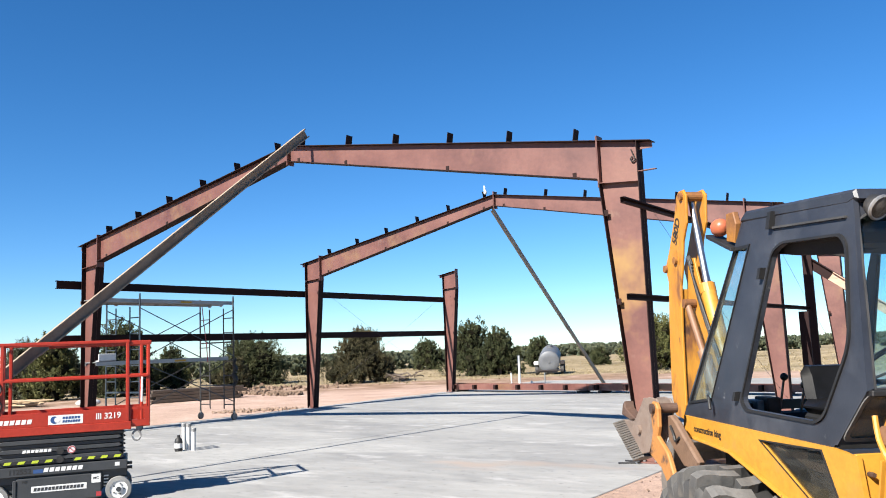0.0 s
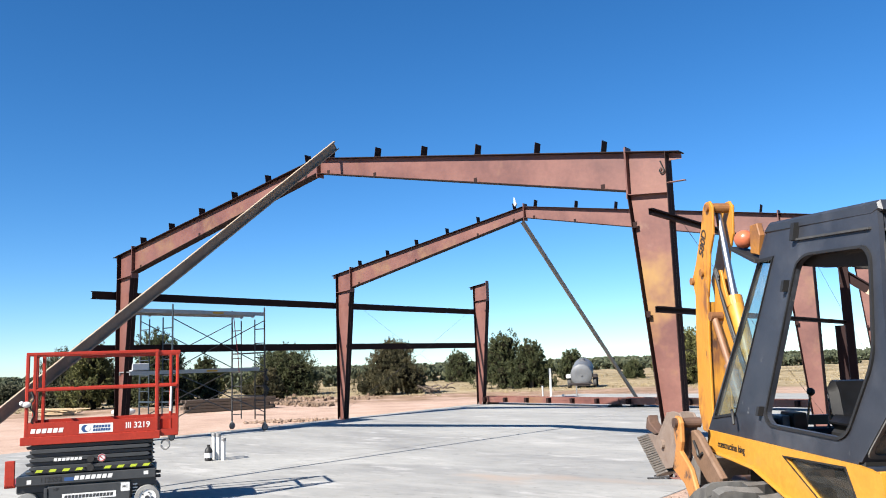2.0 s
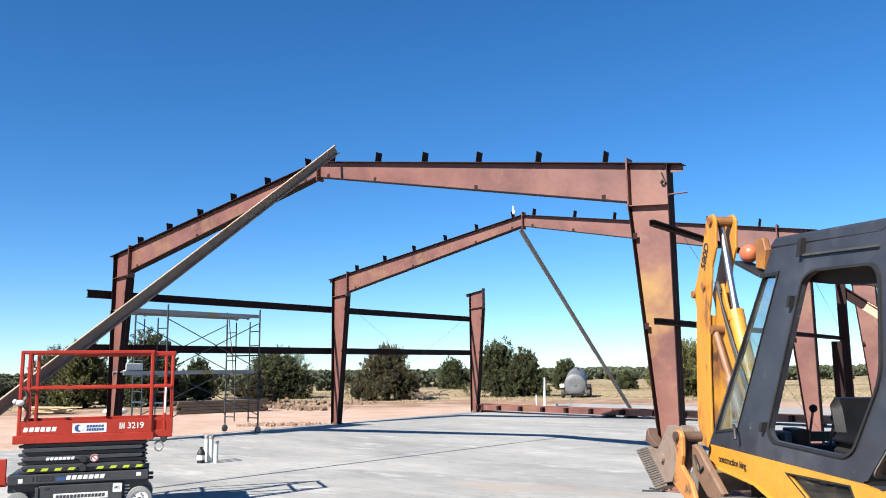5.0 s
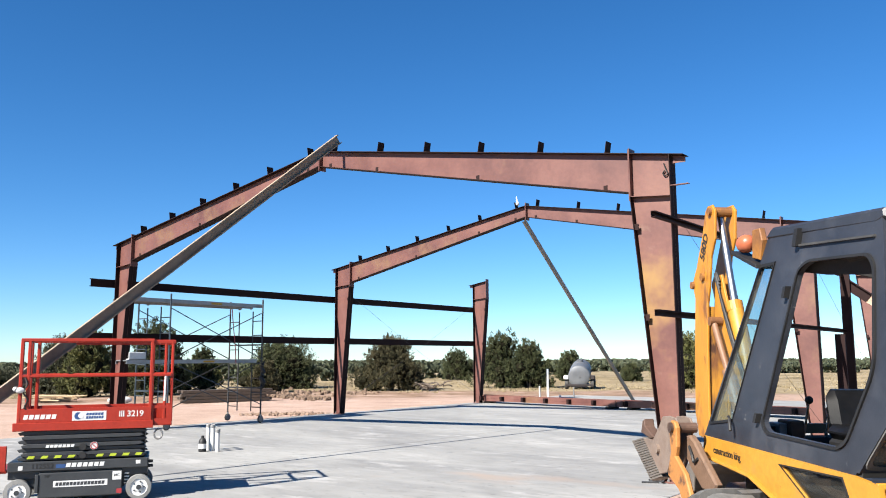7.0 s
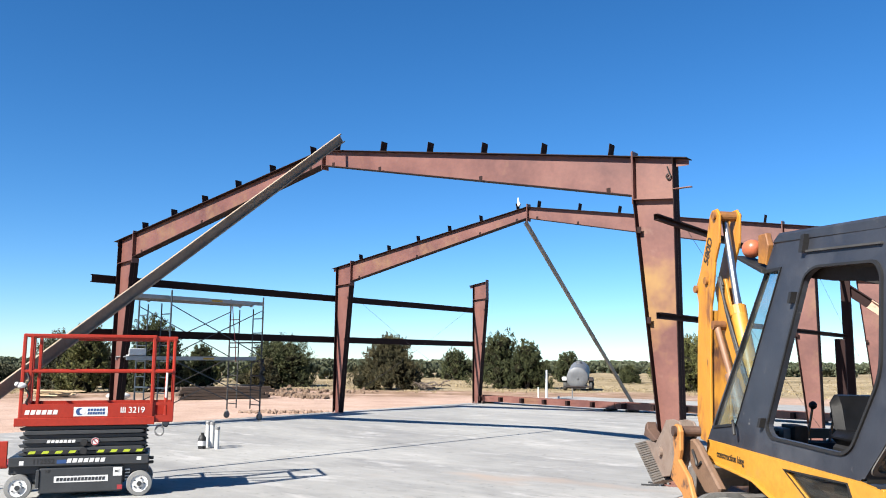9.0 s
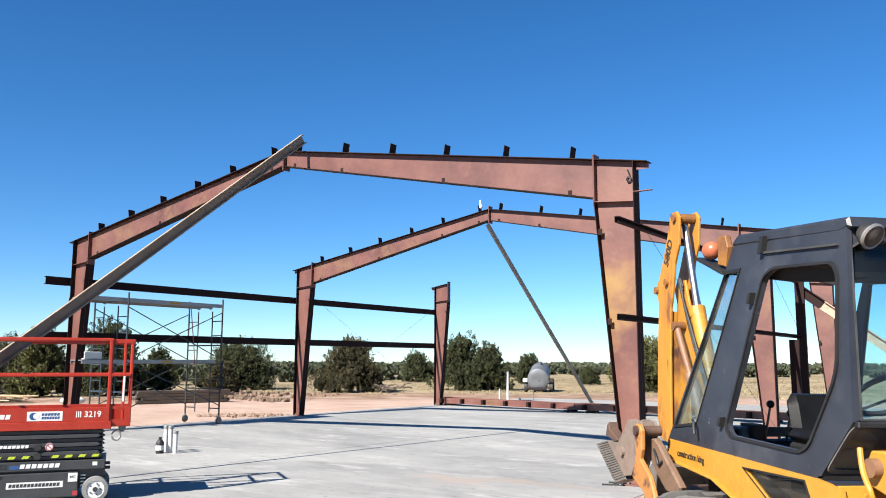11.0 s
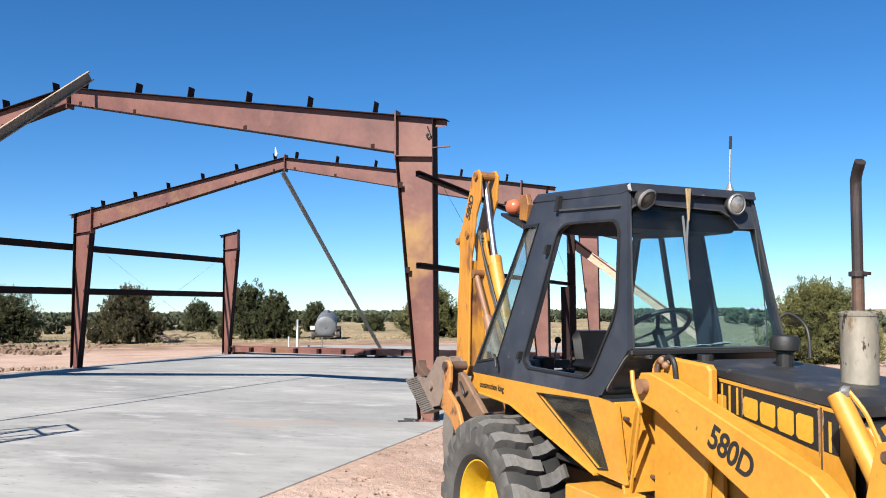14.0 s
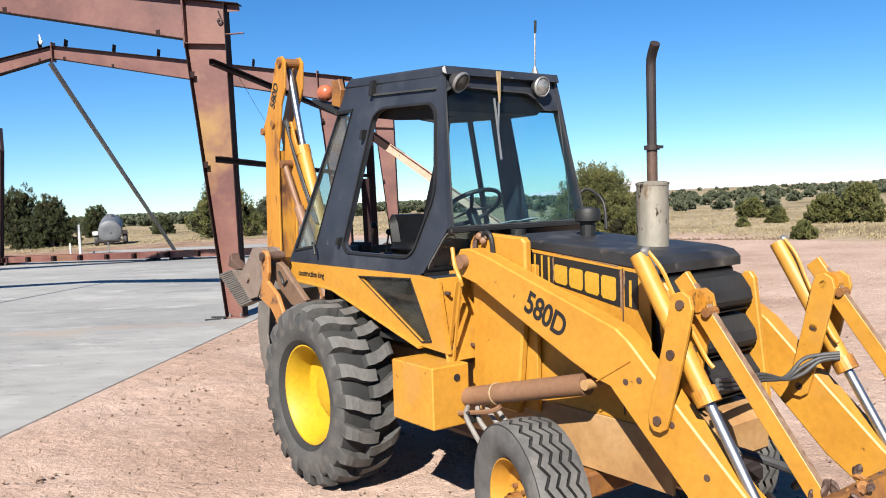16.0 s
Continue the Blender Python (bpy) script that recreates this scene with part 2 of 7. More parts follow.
CHARCOAL = material("charcoal_cab_paint", [(0.0145, 0.0165, 0.0225), (0.0245, 0.0275, 0.0355)], 0.42, 0.0, 3, 40, 0.04, 80, spots=[((0.042, 0.045, 0.053), 2.2, 0.53, 0.2), ((0.09, 0.09, 0.092), 9, 0.665, 0.05)])
SEAL_GREY = material("dusty_grey_seal", [(0.0179, 0.0179, 0.0192), (0.0384, 0.0384, 0.0384)], 0.7, 0.0, 6, 40, 0.05, 80)
SEAL_PALE = material("weathered_pale_seal", [(0.0553, 0.0553, 0.0537), (0.103, 0.101, 0.0948)], 0.7, 0.0, 6, 40, 0.05, 80)
BLACK = material("black_rubber_trim", [(0.00576, 0.00576, 0.00576), (0.00893, 0.00893, 0.00964)], 0.6, 0.0, 5, 50, 0.1, 80)
LINER = material("cab_liner", [(0.0064, 0.00576, 0.00512), (0.0141, 0.0122, 0.0109)], 0.9, 0.0, 5, 50, 0.1, 60)
VINYL = material("black_vinyl", [(0.003, 0.003, 0.003), (0.005, 0.005, 0.006)], 0.45, 0.0, 6, 60, 0.06, 100, ior=1.3)
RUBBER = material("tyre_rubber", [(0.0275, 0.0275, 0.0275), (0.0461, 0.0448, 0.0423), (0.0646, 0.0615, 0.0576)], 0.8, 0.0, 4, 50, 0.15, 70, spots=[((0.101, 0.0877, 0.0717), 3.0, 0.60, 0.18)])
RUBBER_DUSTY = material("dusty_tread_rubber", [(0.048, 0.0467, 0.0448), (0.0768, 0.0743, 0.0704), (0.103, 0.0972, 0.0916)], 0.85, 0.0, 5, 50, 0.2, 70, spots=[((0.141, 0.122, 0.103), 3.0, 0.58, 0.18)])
# near-black rubber that paints the shade in tread grooves, free of the tops' dust
RUBBER_GROOVE_SHADE = material("groove_shade_rubber", [(0.0103, 0.0103, 0.0103), (0.0192, 0.0186, 0.0179)], 0.8, 0.0, 5, 50, 0.1, 70)
HOODBLACK = material("matt_black_hood", [(0.0103, 0.0109, 0.0122), (0.0186, 0.0186, 0.0198)], 0.55, 0.0, 4, 60, 0.06, 120, spots=[((0.0544, 0.048, 0.0423), 3.5, 0.53, 0.18), ((0.0829, 0.0736, 0.064), 14, 0.63, 0.08)])
CHROME = material("chrome_rod", [(0.30, 0.31, 0.33)], 0.42, 1.0, 3, 40, 0.0, 60, rough_var=0.04)
STEEL = material("grey_steel", [(0.18, 0.18, 0.18), (0.259, 0.252, 0.245)], 0.45, 0.6, 5, 40, 0.06, 60)
MUFFLER = material("weathered_muffler", [(0.161, 0.143, 0.113), (0.223, 0.203, 0.165)], 0.5, 0.3, 5, 40, 0.08, 60, stretch=(1, 1, 0.4), spots=[((0.186, 0.15, 0.106), 3.5, 0.54, 0.2), ((0.124, 0.078, 0.0448), 8, 0.60, 0.08), ((0.031, 0.018, 0.0112), 22, 0.60, 0.02)])
GRILLE = material("black_mesh_grille", [(0.00512, 0.00512, 0.00576), (0.0115, 0.0115, 0.0122)], 0.65, 0.0, 6, 90, 0.5, 170, spots=[((0.032, 0.0307, 0.0288), 160, 0.60, 0.06)])
CHIPPED = material("chipped_rusty_edge", [(0.109, 0.0544, 0.0288), (0.192, 0.122, 0.0798), (0.141, 0.0768, 0.032)], 0.75, 0.1, 14, 60, 0.25, 60)
STACK = material("sooty_stack", [(0.0128, 0.0109, 0.0115), (0.0275, 0.0192, 0.0186)], 0.6, 0.2, 5, 40, 0.1, 60)
BUCKETGREY = material("worn_bucket_steel", [(0.0948, 0.0829, 0.0711), (0.15, 0.134, 0.117)], 0.6, 0.2, 4, 30, 0.15, 40, spots=[((0.103, 0.0672, 0.0474), 6, 0.64, 0.1)])
HOSE_DUSTY = material("dusty_pale_hose", [(0.128, 0.115, 0.103), (0.192, 0.176, 0.16)], 0.7, 0.0, 6, 40, 0.08, 60)
HOSE = material("grey_hose", [(0.0275, 0.0275, 0.0288), (0.0461, 0.0461, 0.0461)], 0.6, 0.0, 6, 40, 0.05, 60)
ORANGE = material("amber_lens", [(0.27, 0.075, 0.035), (0.36, 0.11, 0.05)], 0.35, 0.0, 6, 40, 0.0, 60)
LENS = material("lamp_lens", [(0.16, 0.16, 0.155), (0.34, 0.33, 0.32)], 0.18, 0.5, 30, 80, 0.1, 90)
DULLLENS = material("dull_broken_lens", [(0.0192, 0.0192, 0.0192), (0.0829, 0.0768, 0.0704)], 0.4, 0.2, 24, 60, 0.3, 60)
TAN = material("faded_tan_paint", [(0.192, 0.128, 0.064), (0.243, 0.173, 0.0956)], 0.7, 0.0, 20, 60, 0.1, 60)
DECALBLACK = material("decal_black", [(0.00768, 0.00768, 0.00768), (0.0128, 0.0115, 0.0103)], 0.5, 0.0, 5, 40, 0.0, 50, spots=[((0.224, 0.0956, 0.0192), 16, 0.72, 0.04)])
DECALYELLOW = material("decal_yellow", [(0.345, 0.194, 0.0186)], 0.5, 0.0, 5, 40, 0.0)
RED = material("lift_red_paint", [(0.212, 0.0147, 0.0064), (0.244, 0.0192, 0.0083)], 0.4, 0.0, 3, 30, 0.03, 50, spots=[((0.13, 0.0141, 0.00893), 6, 0.68, 0.08)])
LIFTGREY = material("lift_grey_paint", [(0.0205, 0.0231, 0.0256), (0.0301, 0.032, 0.0352)], 0.45, 0.0, 3, 30, 0.03, 50, spots=[((0.0551, 0.0531, 0.0506), 6, 0.70, 0.08)])
WHITE = material("white_paint", [(0.487, 0.487, 0.48), (0.448, 0.448, 0.442)], 0.5, 0.0, 5, 40, 0.02)
WHEELGREY = material("pale_wheel_rubber", [(0.122, 0.122, 0.119), (0.173, 0.173, 0.167)], 0.6, 0.0, 6, 40, 0.05)
LIME = material("lime_stripe", [(0.285, 0.341, 0.0231)], 0.45, 0.0, 6, 40, 0.02)
BLUE = material("sticker_blue", [(0.0141, 0.0461, 0.138)], 0.5, 0.0, 6, 40, 0.0)
PINKRED = material("sticker_red", [(0.254, 0.0231, 0.0275)], 0.5, 0.0, 6, 40, 0.0)
PAPER = material("faded_paper", [(0.237, 0.245, 0.237), (0.379, 0.379, 0.363)], 0.8, 0.0, 12, 60, 0.05)
PVC = material("white_pvc", [(0.473, 0.473, 0.461), (0.435, 0.429, 0.409)], 0.45, 0.0, 8, 60, 0.02)
SCAFBLUE = material("scaffold_blue_steel", [(0.016, 0.0275, 0.039), (0.0275, 0.039, 0.0506)], 0.5, 0.2, 4, 40, 0.05, spots=[((0.0551, 0.032, 0.0231), 10, 0.66, 0.08)])
SCAFDARK = material("scaffold_dark_steel", [(0.0205, 0.0205, 0.0224), (0.0371, 0.0359, 0.0359)], 0.55, 0.3, 4, 40, 0.05)
ALU = material("aluminium_plank", [(0.231, 0.235, 0.244), (0.276, 0.281, 0.285)], 0.4, 0.6, 4, 40, 0.04, stretch=(6, 1, 1))
WOODGREY = material("weathered_board", [(0.0371, 0.0256, 0.0192), (0.0672, 0.048, 0.0352)], 0.8, 0.0, 3, 30, 0.2, 40, stretch=(1, 6, 6))
WOODFRESH = material("pale_lumber", [(0.333, 0.231, 0.134), (0.397, 0.295, 0.186)], 0.75, 0.0, 3, 30, 0.15, 40)
TANK = material("dull_tank_metal", [(0.0781, 0.0829, 0.0924), (0.115, 0.122, 0.131)], 0.55, 0.2, 1.5, 20, 0.04, 20, spots=[((0.101, 0.0877, 0.0781), 2, 0.63, 0.12)])
BARK = material("juniper_bark", [(0.0704, 0.0544, 0.0416), (0.122, 0.0956, 0.0768)], 0.9, 0.0, 8, 50, 0.3, 40, stretch=(1, 1, 0.3))
CABLE = material("steel_cable", [(0.0601, 0.0551, 0.0551)], 0.5, 0.5, 6, 40, 0.0)
ROCK = material("reddish_stone", [(0.119, 0.0762, 0.0531), (0.175, 0.118, 0.0853), (0.221, 0.161, 0.124)], 0.9, 0.0, 9, 50, 0.2, 60)
SOIL = material("dark_turned_soil", [(0.0672, 0.0435, 0.0292), (0.118, 0.0782, 0.0529), (0.17, 0.117, 0.0822)], 0.95, 0.0, 5, 40, 0.3, 60)
TAUPE = material("dusty_taupe_steel", [(0.115, 0.085, 0.068), (0.165, 0.125, 0.10), (0.14, 0.10, 0.078)], 0.65, 0.1, 5, 40, 0.12, 60, spots=[((0.09, 0.055, 0.04), 7, 0.62, 0.08)])
RUSTBROWN = material("greasy_rust_brown", [(0.085, 0.05, 0.032), (0.135, 0.082, 0.052), (0.11, 0.065, 0.042)], 0.6, 0.1, 5, 40, 0.12, 60, spots=[((0.19, 0.11, 0.05), 6, 0.63, 0.08)])
DIPPERFACE = material("rust_streaked_yellow", [(0.284, 0.122, 0.0174), (0.348, 0.162, 0.0205), (0.316, 0.142, 0.019)], 0.5, 0.0, 3.0, 25, 0.08, 50, stretch=(1, 1, 0.3),
                      spots=[((0.126, 0.0514, 0.0198), 3.2, 0.52, 0.12), ((0.0592, 0.0269, 0.0158), 7, 0.60, 0.06)])


def leaf_material(name, dark, mid, pale):
    mt = bpy.data.materials.new(name)
    mt.use_nodes = True
    n, l = mt.node_tree.nodes, mt.node_tree.links
    bs = n["Principled BSDF"]
    ge = n.new("ShaderNodeNewGeometry")
    tc = n.new("ShaderNodeTexCoord")
    nz = n.new("ShaderNodeTexNoise")
    nz.inputs["Scale"].default_value = 1.7
    nz.inputs["Detail"].default_value = 3
    l.new(tc.outputs["Object"], nz.inputs["Vector"])
    ad = n.new("ShaderNodeMath")
    ad.operation = "MULTIPLY_ADD"
    ad.inputs[1].default_value = 0.26
    l.new(ge.outputs["Random Per Island"], ad.inputs[0])
    l.new(nz.outputs["Fac"], ad.inputs[2])
    r = n.new("ShaderNodeValToRGB")
    e = r.color_ramp.elements
    e.new(0.5)
    for el, (p, c) in zip(e, ((0.38, dark), (0.62, mid), (0.84, pale))):
        el.position, el.color = p, (*c, 1)
    l.new(ad.outputs[0], r.inputs[0])
    l.new(r.outputs[0], bs.inputs["Base Color"])
    bs.inputs["Roughness"].default_value = 0.75
    bs.inputs["Specular IOR Level"].default_value = 0.25
    return mt


LEAF = leaf_material("juniper_foliage", (0.01479, 0.02073, 0.008136), (0.03328, 0.0399, 0.01479), (0.06287, 0.06579, 0.02589))
LEAF_OLIVE = leaf_material("olive_juniper_foliage", (0.031, 0.0361, 0.012), (0.0654, 0.0688, 0.0206), (0.114, 0.108, 0.0344))
LEAF_BROWN = leaf_material("brownish_juniper_foliage", (0.01663, 0.01926, 0.008136), (0.03784, 0.03406, 0.01479), (0.06811, 0.0547, 0.02365))
LEAF_GREY = leaf_material("greyish_foliage", (0.0258, 0.031, 0.0172), (0.0499, 0.0533, 0.031), (0.0843, 0.0843, 0.0516))
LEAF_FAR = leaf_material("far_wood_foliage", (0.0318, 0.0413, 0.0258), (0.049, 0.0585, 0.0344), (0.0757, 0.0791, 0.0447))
# near-black twig tone that paints the shade inside the juniper crowns
INNER_SHADE = material("dark_inner_shade", [(0.007, 0.007, 0.004), (0.016, 0.015, 0.009)], 0.95, 0.0, 9, 60, 0.3, 40, ior=1.1)
GRASS = leaf_material("dry_grass", (0.125, 0.0957, 0.0528), (0.205, 0.162, 0.0924), (0.284, 0.231, 0.139))


def glass(name, colour, dust=0.0):
    """A tinted pane: tinted see-through, mirror gloss by angle, and a little dust."""
    mt = bpy.data.materials.new(name)
    mt.use_nodes = True
    n, l = mt.node_tree.nodes, mt.node_tree.links
    n.remove(n["Principled BSDF"])
    tr = n.new("ShaderNodeBsdfTransparent")
    tr.inputs[0].default_value = (*colour, 1)
    gl = n.new("ShaderNodeBsdfGlossy")
    gl.inputs["Roughness"].default_value = 0.02
    lw = n.new("ShaderNodeLayerWeight")
    lw.inputs["Blend"].default_value = 0.5
    pw = n.new("ShaderNodeMath")
    pw.operation = "POWER"
    pw.inputs[1].default_value = 4.5
    l.new(lw.outputs["Facing"], pw.inputs[0])
    fr = n.new("ShaderNodeMath")
    fr.operation = "MULTIPLY_ADD"
    fr.inputs[1].default_value = 0.7
    fr.inputs[2].default_value = 0.025
    l.new(pw.outputs[0], fr.inputs[0])
    mx = n.new("ShaderNodeMixShader")
    l.new(fr.outputs[0], mx.inputs[0])
    l.new(tr.outputs[0], mx.inputs[1])
    l.new(gl.outputs[0], mx.inputs[2])
    df = n.new("ShaderNodeBsdfDiffuse")
    df.inputs[0].default_value = (0.5, 0.46, 0.4, 1)
    tc = n.new("ShaderNodeTexCoord")
    nz = n.new("ShaderNodeTexNoise")
    nz.inputs["Scale"].default_value = 6
    nz.inputs["Detail"].default_value = 6
    l.new(tc.outputs["Object"], nz.inputs["Vector"])
    mr = n.new("ShaderNodeMapRange")
    mr.inputs["From Min"].default_value, mr.inputs["From Max"].default_value = 0.35, 0.75
    mr.inputs["To Min"].default_value, mr.inputs["To Max"].default_value = dust * 0.4, dust * 1.6
    l.new(nz.outputs["Fac"], mr.inputs[0])
    m2 = n.new("ShaderNodeMixShader")
    l.new(mr.outputs[0], m2.inputs[0])
    l.new(mx.outputs[0], m2.inputs[1])
    l.new(df.outputs[0], m2.inputs[2])
    l.new(m2.outputs[0], n["Material Output"].inputs["Surface"])
    return mt


TINT = glass("green_tinted_glass", (0.80, 0.912, 0.935), 0.006)
TINT_DUSTY = glass("hazy_tinted_glass", (0.56, 0.70, 0.74), 0.06)

LOW_PANE = glass("dusty_low_pane", (0.50, 0.53, 0.50), 0.16)
SMOKED = glass("smoked_glass", (0.42, 0.46, 0.45), 0.03)

# ground: reddish dirt in the yard, dry grass beyond
def ground_material():
    mt = bpy.data.materials.new("yard_dirt_and_dry_grass")
    mt.use_nodes = True
    n, l = mt.node_tree.nodes, mt.node_tree.links
    bs = n["Principled BSDF"]
    tc = n.new("ShaderNodeTexCoord")

    def nz(sc, det=5.0, st=None):
        q = n.new("ShaderNodeTexNoise")
        q.inputs["Scale"].default_value = sc
        q.inputs["Detail"].default_value = det
        q.inputs["Roughness"].default_value = 0.62
        if st:
            mp = n.new("ShaderNodeMapping")
            mp.inputs["Scale"].default_value = st
            l.new(tc.outputs["Object"], mp.inputs[0])
            l.new(mp.outputs[0], q.inputs["Vector"])
        else:
            l.new(tc.outputs["Object"], q.inputs["Vector"])
        return q.outputs["Fac"]

    def ramp(fac, stops):
        r = n.new("ShaderNodeValToRGB")
        e = r.color_ramp.elements
        while len(e) < len(stops):
            e.new(0.5)
        for el, (p, c) in zip(e, stops):
            el.position, el.color = p, (*c, 1)
        l.new(fac, r.inputs[0])
        return r.outputs[0]

    def mixc(f, a, b, how="MIX"):
        m = n.new("ShaderNodeMix")
        m.data_type, m.blend_type = "RGBA", how
        for key, v in (("Factor", f), ("A", a), ("B", b)):
            if isinstance(v, (int, float)):
                m.inputs[key].default_value = v
            else:
                l.new(v, m.inputs[key])
        return m.outputs["Result"]

    dirt = ramp(nz(0.5, 6), [(0.3, (0.2535, 0.1714, 0.1319)), (0.5, (0.3192, 0.2266, 0.1793)), (0.72, (0.3737, 0.2788, 0.2302))])
    grain = ramp(nz(35, 4), [(0.3, (0.34, 0.34, 0.34)), (0.7, (0.66, 0.66, 0.66))])
    clods = ramp(nz(9, 5), [(0.36, (0.40, 0.40, 0.40)), (0.62, (0.60, 0.60, 0.60))])
    dirt = mixc(0.55, mixc(0.5, dirt, clods, "OVERLAY"), grain, "OVERLAY")
    dry = ramp(nz(0.12, 6), [(0.36, (0.12, 0.095, 0.055)), (0.5, (0.211, 0.166, 0.101)), (0.7, (0.28, 0.225, 0.144))])
    tuft = ramp(nz(2.2, 5), [(0.35, (0.33, 0.33, 0.33)), (0.65, (0.66, 0.66, 0.66))])
    dry = mixc(0.7, dry, tuft, "OVERLAY")
    # a wandering border round the yard
    sub = n.new("ShaderNodeVectorMath")
    sub.operation = "SUBTRACT"
    sub.inputs[1].default_value = (3, 3, 0)
    l.new(tc.outputs["Object"], sub.inputs[0])
    dv = n.new("ShaderNodeVectorMath")
    dv.operation = "DIVIDE"
    dv.inputs[1].default_value = (28, 28, 1e6)
    l.new(sub.outputs[0], dv.inputs[0])
    ln = n.new("ShaderNodeVectorMath")
    ln.operation = "LENGTH"
    l.new(dv.outputs[0], ln.inputs[0])
    wob = n.new("ShaderNodeMath")
    wob.operation = "MULTIPLY_ADD"
    wob.inputs[1].default_value = 0.35
    l.new(nz(0.16, 5), wob.inputs[0])
    l.new(ln.outputs["Value"], wob.inputs[2])
    er = n.new("ShaderNodeMapRange")
    er.inputs["From Min"].default_value, er.inputs["From Max"].default_value = 1.18, 1.30
    l.new(wob.outputs[0], er.inputs[0])
    # a belt of dark turned-up soil between the yard and the grass
    belt = n.new("ShaderNodeMapRange")
    belt.inputs["From Min"].default_value, belt.inputs["From Max"].default_value = 0.84, 0.98
    l.new(wob.outputs[0], belt.inputs[0])
    xyz = n.new("ShaderNodeSeparateXYZ")
    l.new(tc.outputs["Object"], xyz.inputs[0])
    west = n.new("ShaderNodeMapRange")
    west.inputs["From Min"].default_value, west.inputs["From Max"].default_value = 12.0, 2.0
    l.new(xyz.outputs["X"], west.inputs[0])
    band = n.new("ShaderNodeMath")
    band.operation = "MULTIPLY"
    l.new(belt.outputs[0], band.inputs[0])
    l.new(west.outputs[0], band.inputs[1])
    patch = ramp(nz(0.35, 6, (1, 1, 1)), [(0.34, (0, 0, 0)), (0.50, (1, 1, 1))])
    soil = ramp(nz(1.6, 6), [(0.32, (0.115, 0.073, 0.048)), (0.55, (0.20, 0.132, 0.09)), (0.75, (0.30, 0.205, 0.145))])
    dirt = mixc(mixc(1.0, band.outputs[0], patch, "MULTIPLY"), dirt, soil)
    col = mixc(er.outputs[0], dirt, dry)
    l.new(col, bs.inputs["Base Color"])
    bs.inputs["Roughness"].default_value = 0.95
    bs.inputs["Specular IOR Level"].default_value = 0.15
    bp = n.new("ShaderNodeBump")
    bp.inputs["Strength"].default_value = 0.7
    bp.inputs["Distance"].default_value = 0.05
    ad = n.new("ShaderNodeMath")
    ad.operation = "MULTIPLY_ADD"
    ad.inputs[1].default_value = 0.38
    l.new(nz(48, 5), ad.inputs[0])
    l.new(nz(7, 9), ad.inputs[2])
    l.new(ad.outputs[0], bp.inputs["Height"])
    l.new(bp.outputs[0], bs.inputs["Normal"])
    return mt


DIRT = ground_material()

# ---- ground ----
W = 15.1                      # eave tip to eave tip
BAYS = (0.0, 7.73, 15.5)      # the three frame lines
SLAB = (-0.05, 15.13, -8.0, 23.4)


def smoothstep(a, b, v):
    s = np.clip((v - a) / (b - a), 0, 1)
    return s * s * (3 - 2 * s)


def ground_height(x, y):
    x, y = np.asarray(x, float), np.asarray(y, float)
    right = -0.012 - 0.268 * smoothstep(0.0, 2.6, x - SLAB[1]) - 0.05 * smoothstep(2.6, 6.0, x - SLAB[1])
    left = -0.10 - 0.10 * smoothstep(0, 6, SLAB[0] - x)
    z = np.where(x >= SLAB[1], right, left)
    front = -0.05 - 0.2 * smoothstep(0, 3, SLAB[2] - y)
    z = np.where((y < SLAB[2]) & (x <= SLAB[1]), front, z)
    inside = (x > SLAB[0]) & (x < SLAB[1]) & (y > SLAB[2]) & (y < SLAB[3])
    r = np.hypot(x - 7, y - 7)
    z = z - 0.1 * smoothstep(20, 45, r) + 0.12 * np.sin(x * 0.11 + 1.3) * np.sin(y * 0.09) * smoothstep(25, 60, r)
    z = z - 0.0032 * np.maximum(r - 50, 0) - 1.5 * smoothstep(45, 110, r) * smoothstep(14, 30, x)
    return np.where(inside, -0.3, z)


def ticks(lo, hi, step, far):
    mid = list(np.arange(lo, hi + 1e-6, step))
    out, d, p = [], step, hi
    while p < far:
        d *= 1.16
        p += d
        out.append(p)
    inn, d, p = [], step, lo
    while p > -far:
        d *= 1.16
        p -= d
        inn.append(p)
    return np.array(inn[::-1] + mid + out)


gx = ticks(15.1, 22.0, 0.10, 4000)
gx = np.unique(np.concatenate([gx, np.arange(-1.0, 15.2, 0.5), [SLAB[0] - 0.02, SLAB[0] + 0.02, SLAB[1] - 0.04, SLAB[1] + 0.0]]))
gy = ticks(-10.0, 3.0, 0.10, 4000)
gy = np.unique(np.concatenate([gy, np.arange(3.0, 26, 0.5), [SLAB[2], SLAB[2] + 0.05, SLAB[3], SLAB[3] - 0.05]]))
GX, GY = np.meshgrid(gx, gy)
GZ = ground_height(GX, GY)
rough_z = np.zeros_like(GZ)
near = (np.abs(GX - 18) < 14) & (np.abs(GY + 3) < 18) & ~((GX < SLAB[1] + 0.02) & (GX > SLAB[0]) & (GY > SLAB[2]) & (GY < SLAB[3]))
for i, j in zip(*np.nonzero(near)):
    p = Vector((GX[i, j], GY[i, j], 0))
    rough_z[i, j] = 0.026 * noise.noise(p * 1.1) + 0.020 * noise.noise(p * 3.7) + 0.013 * noise.noise(p * 8.0)
GZ = GZ + rough_z * smoothstep(0, 0.35, np.abs(GX - SLAB[1]))
ny, nx = GX.shape
gv = np.stack([GX.ravel(), GY.ravel(), GZ.ravel()], 1).tolist()
gf = [(r * nx + c, r * nx + c + 1, (r + 1) * nx + c + 1, (r + 1) * nx + c) for r in range(ny - 1) for c in range(nx - 1)]
ground = mesh_part("ground", gv, gf, DIRT, smooth=True)
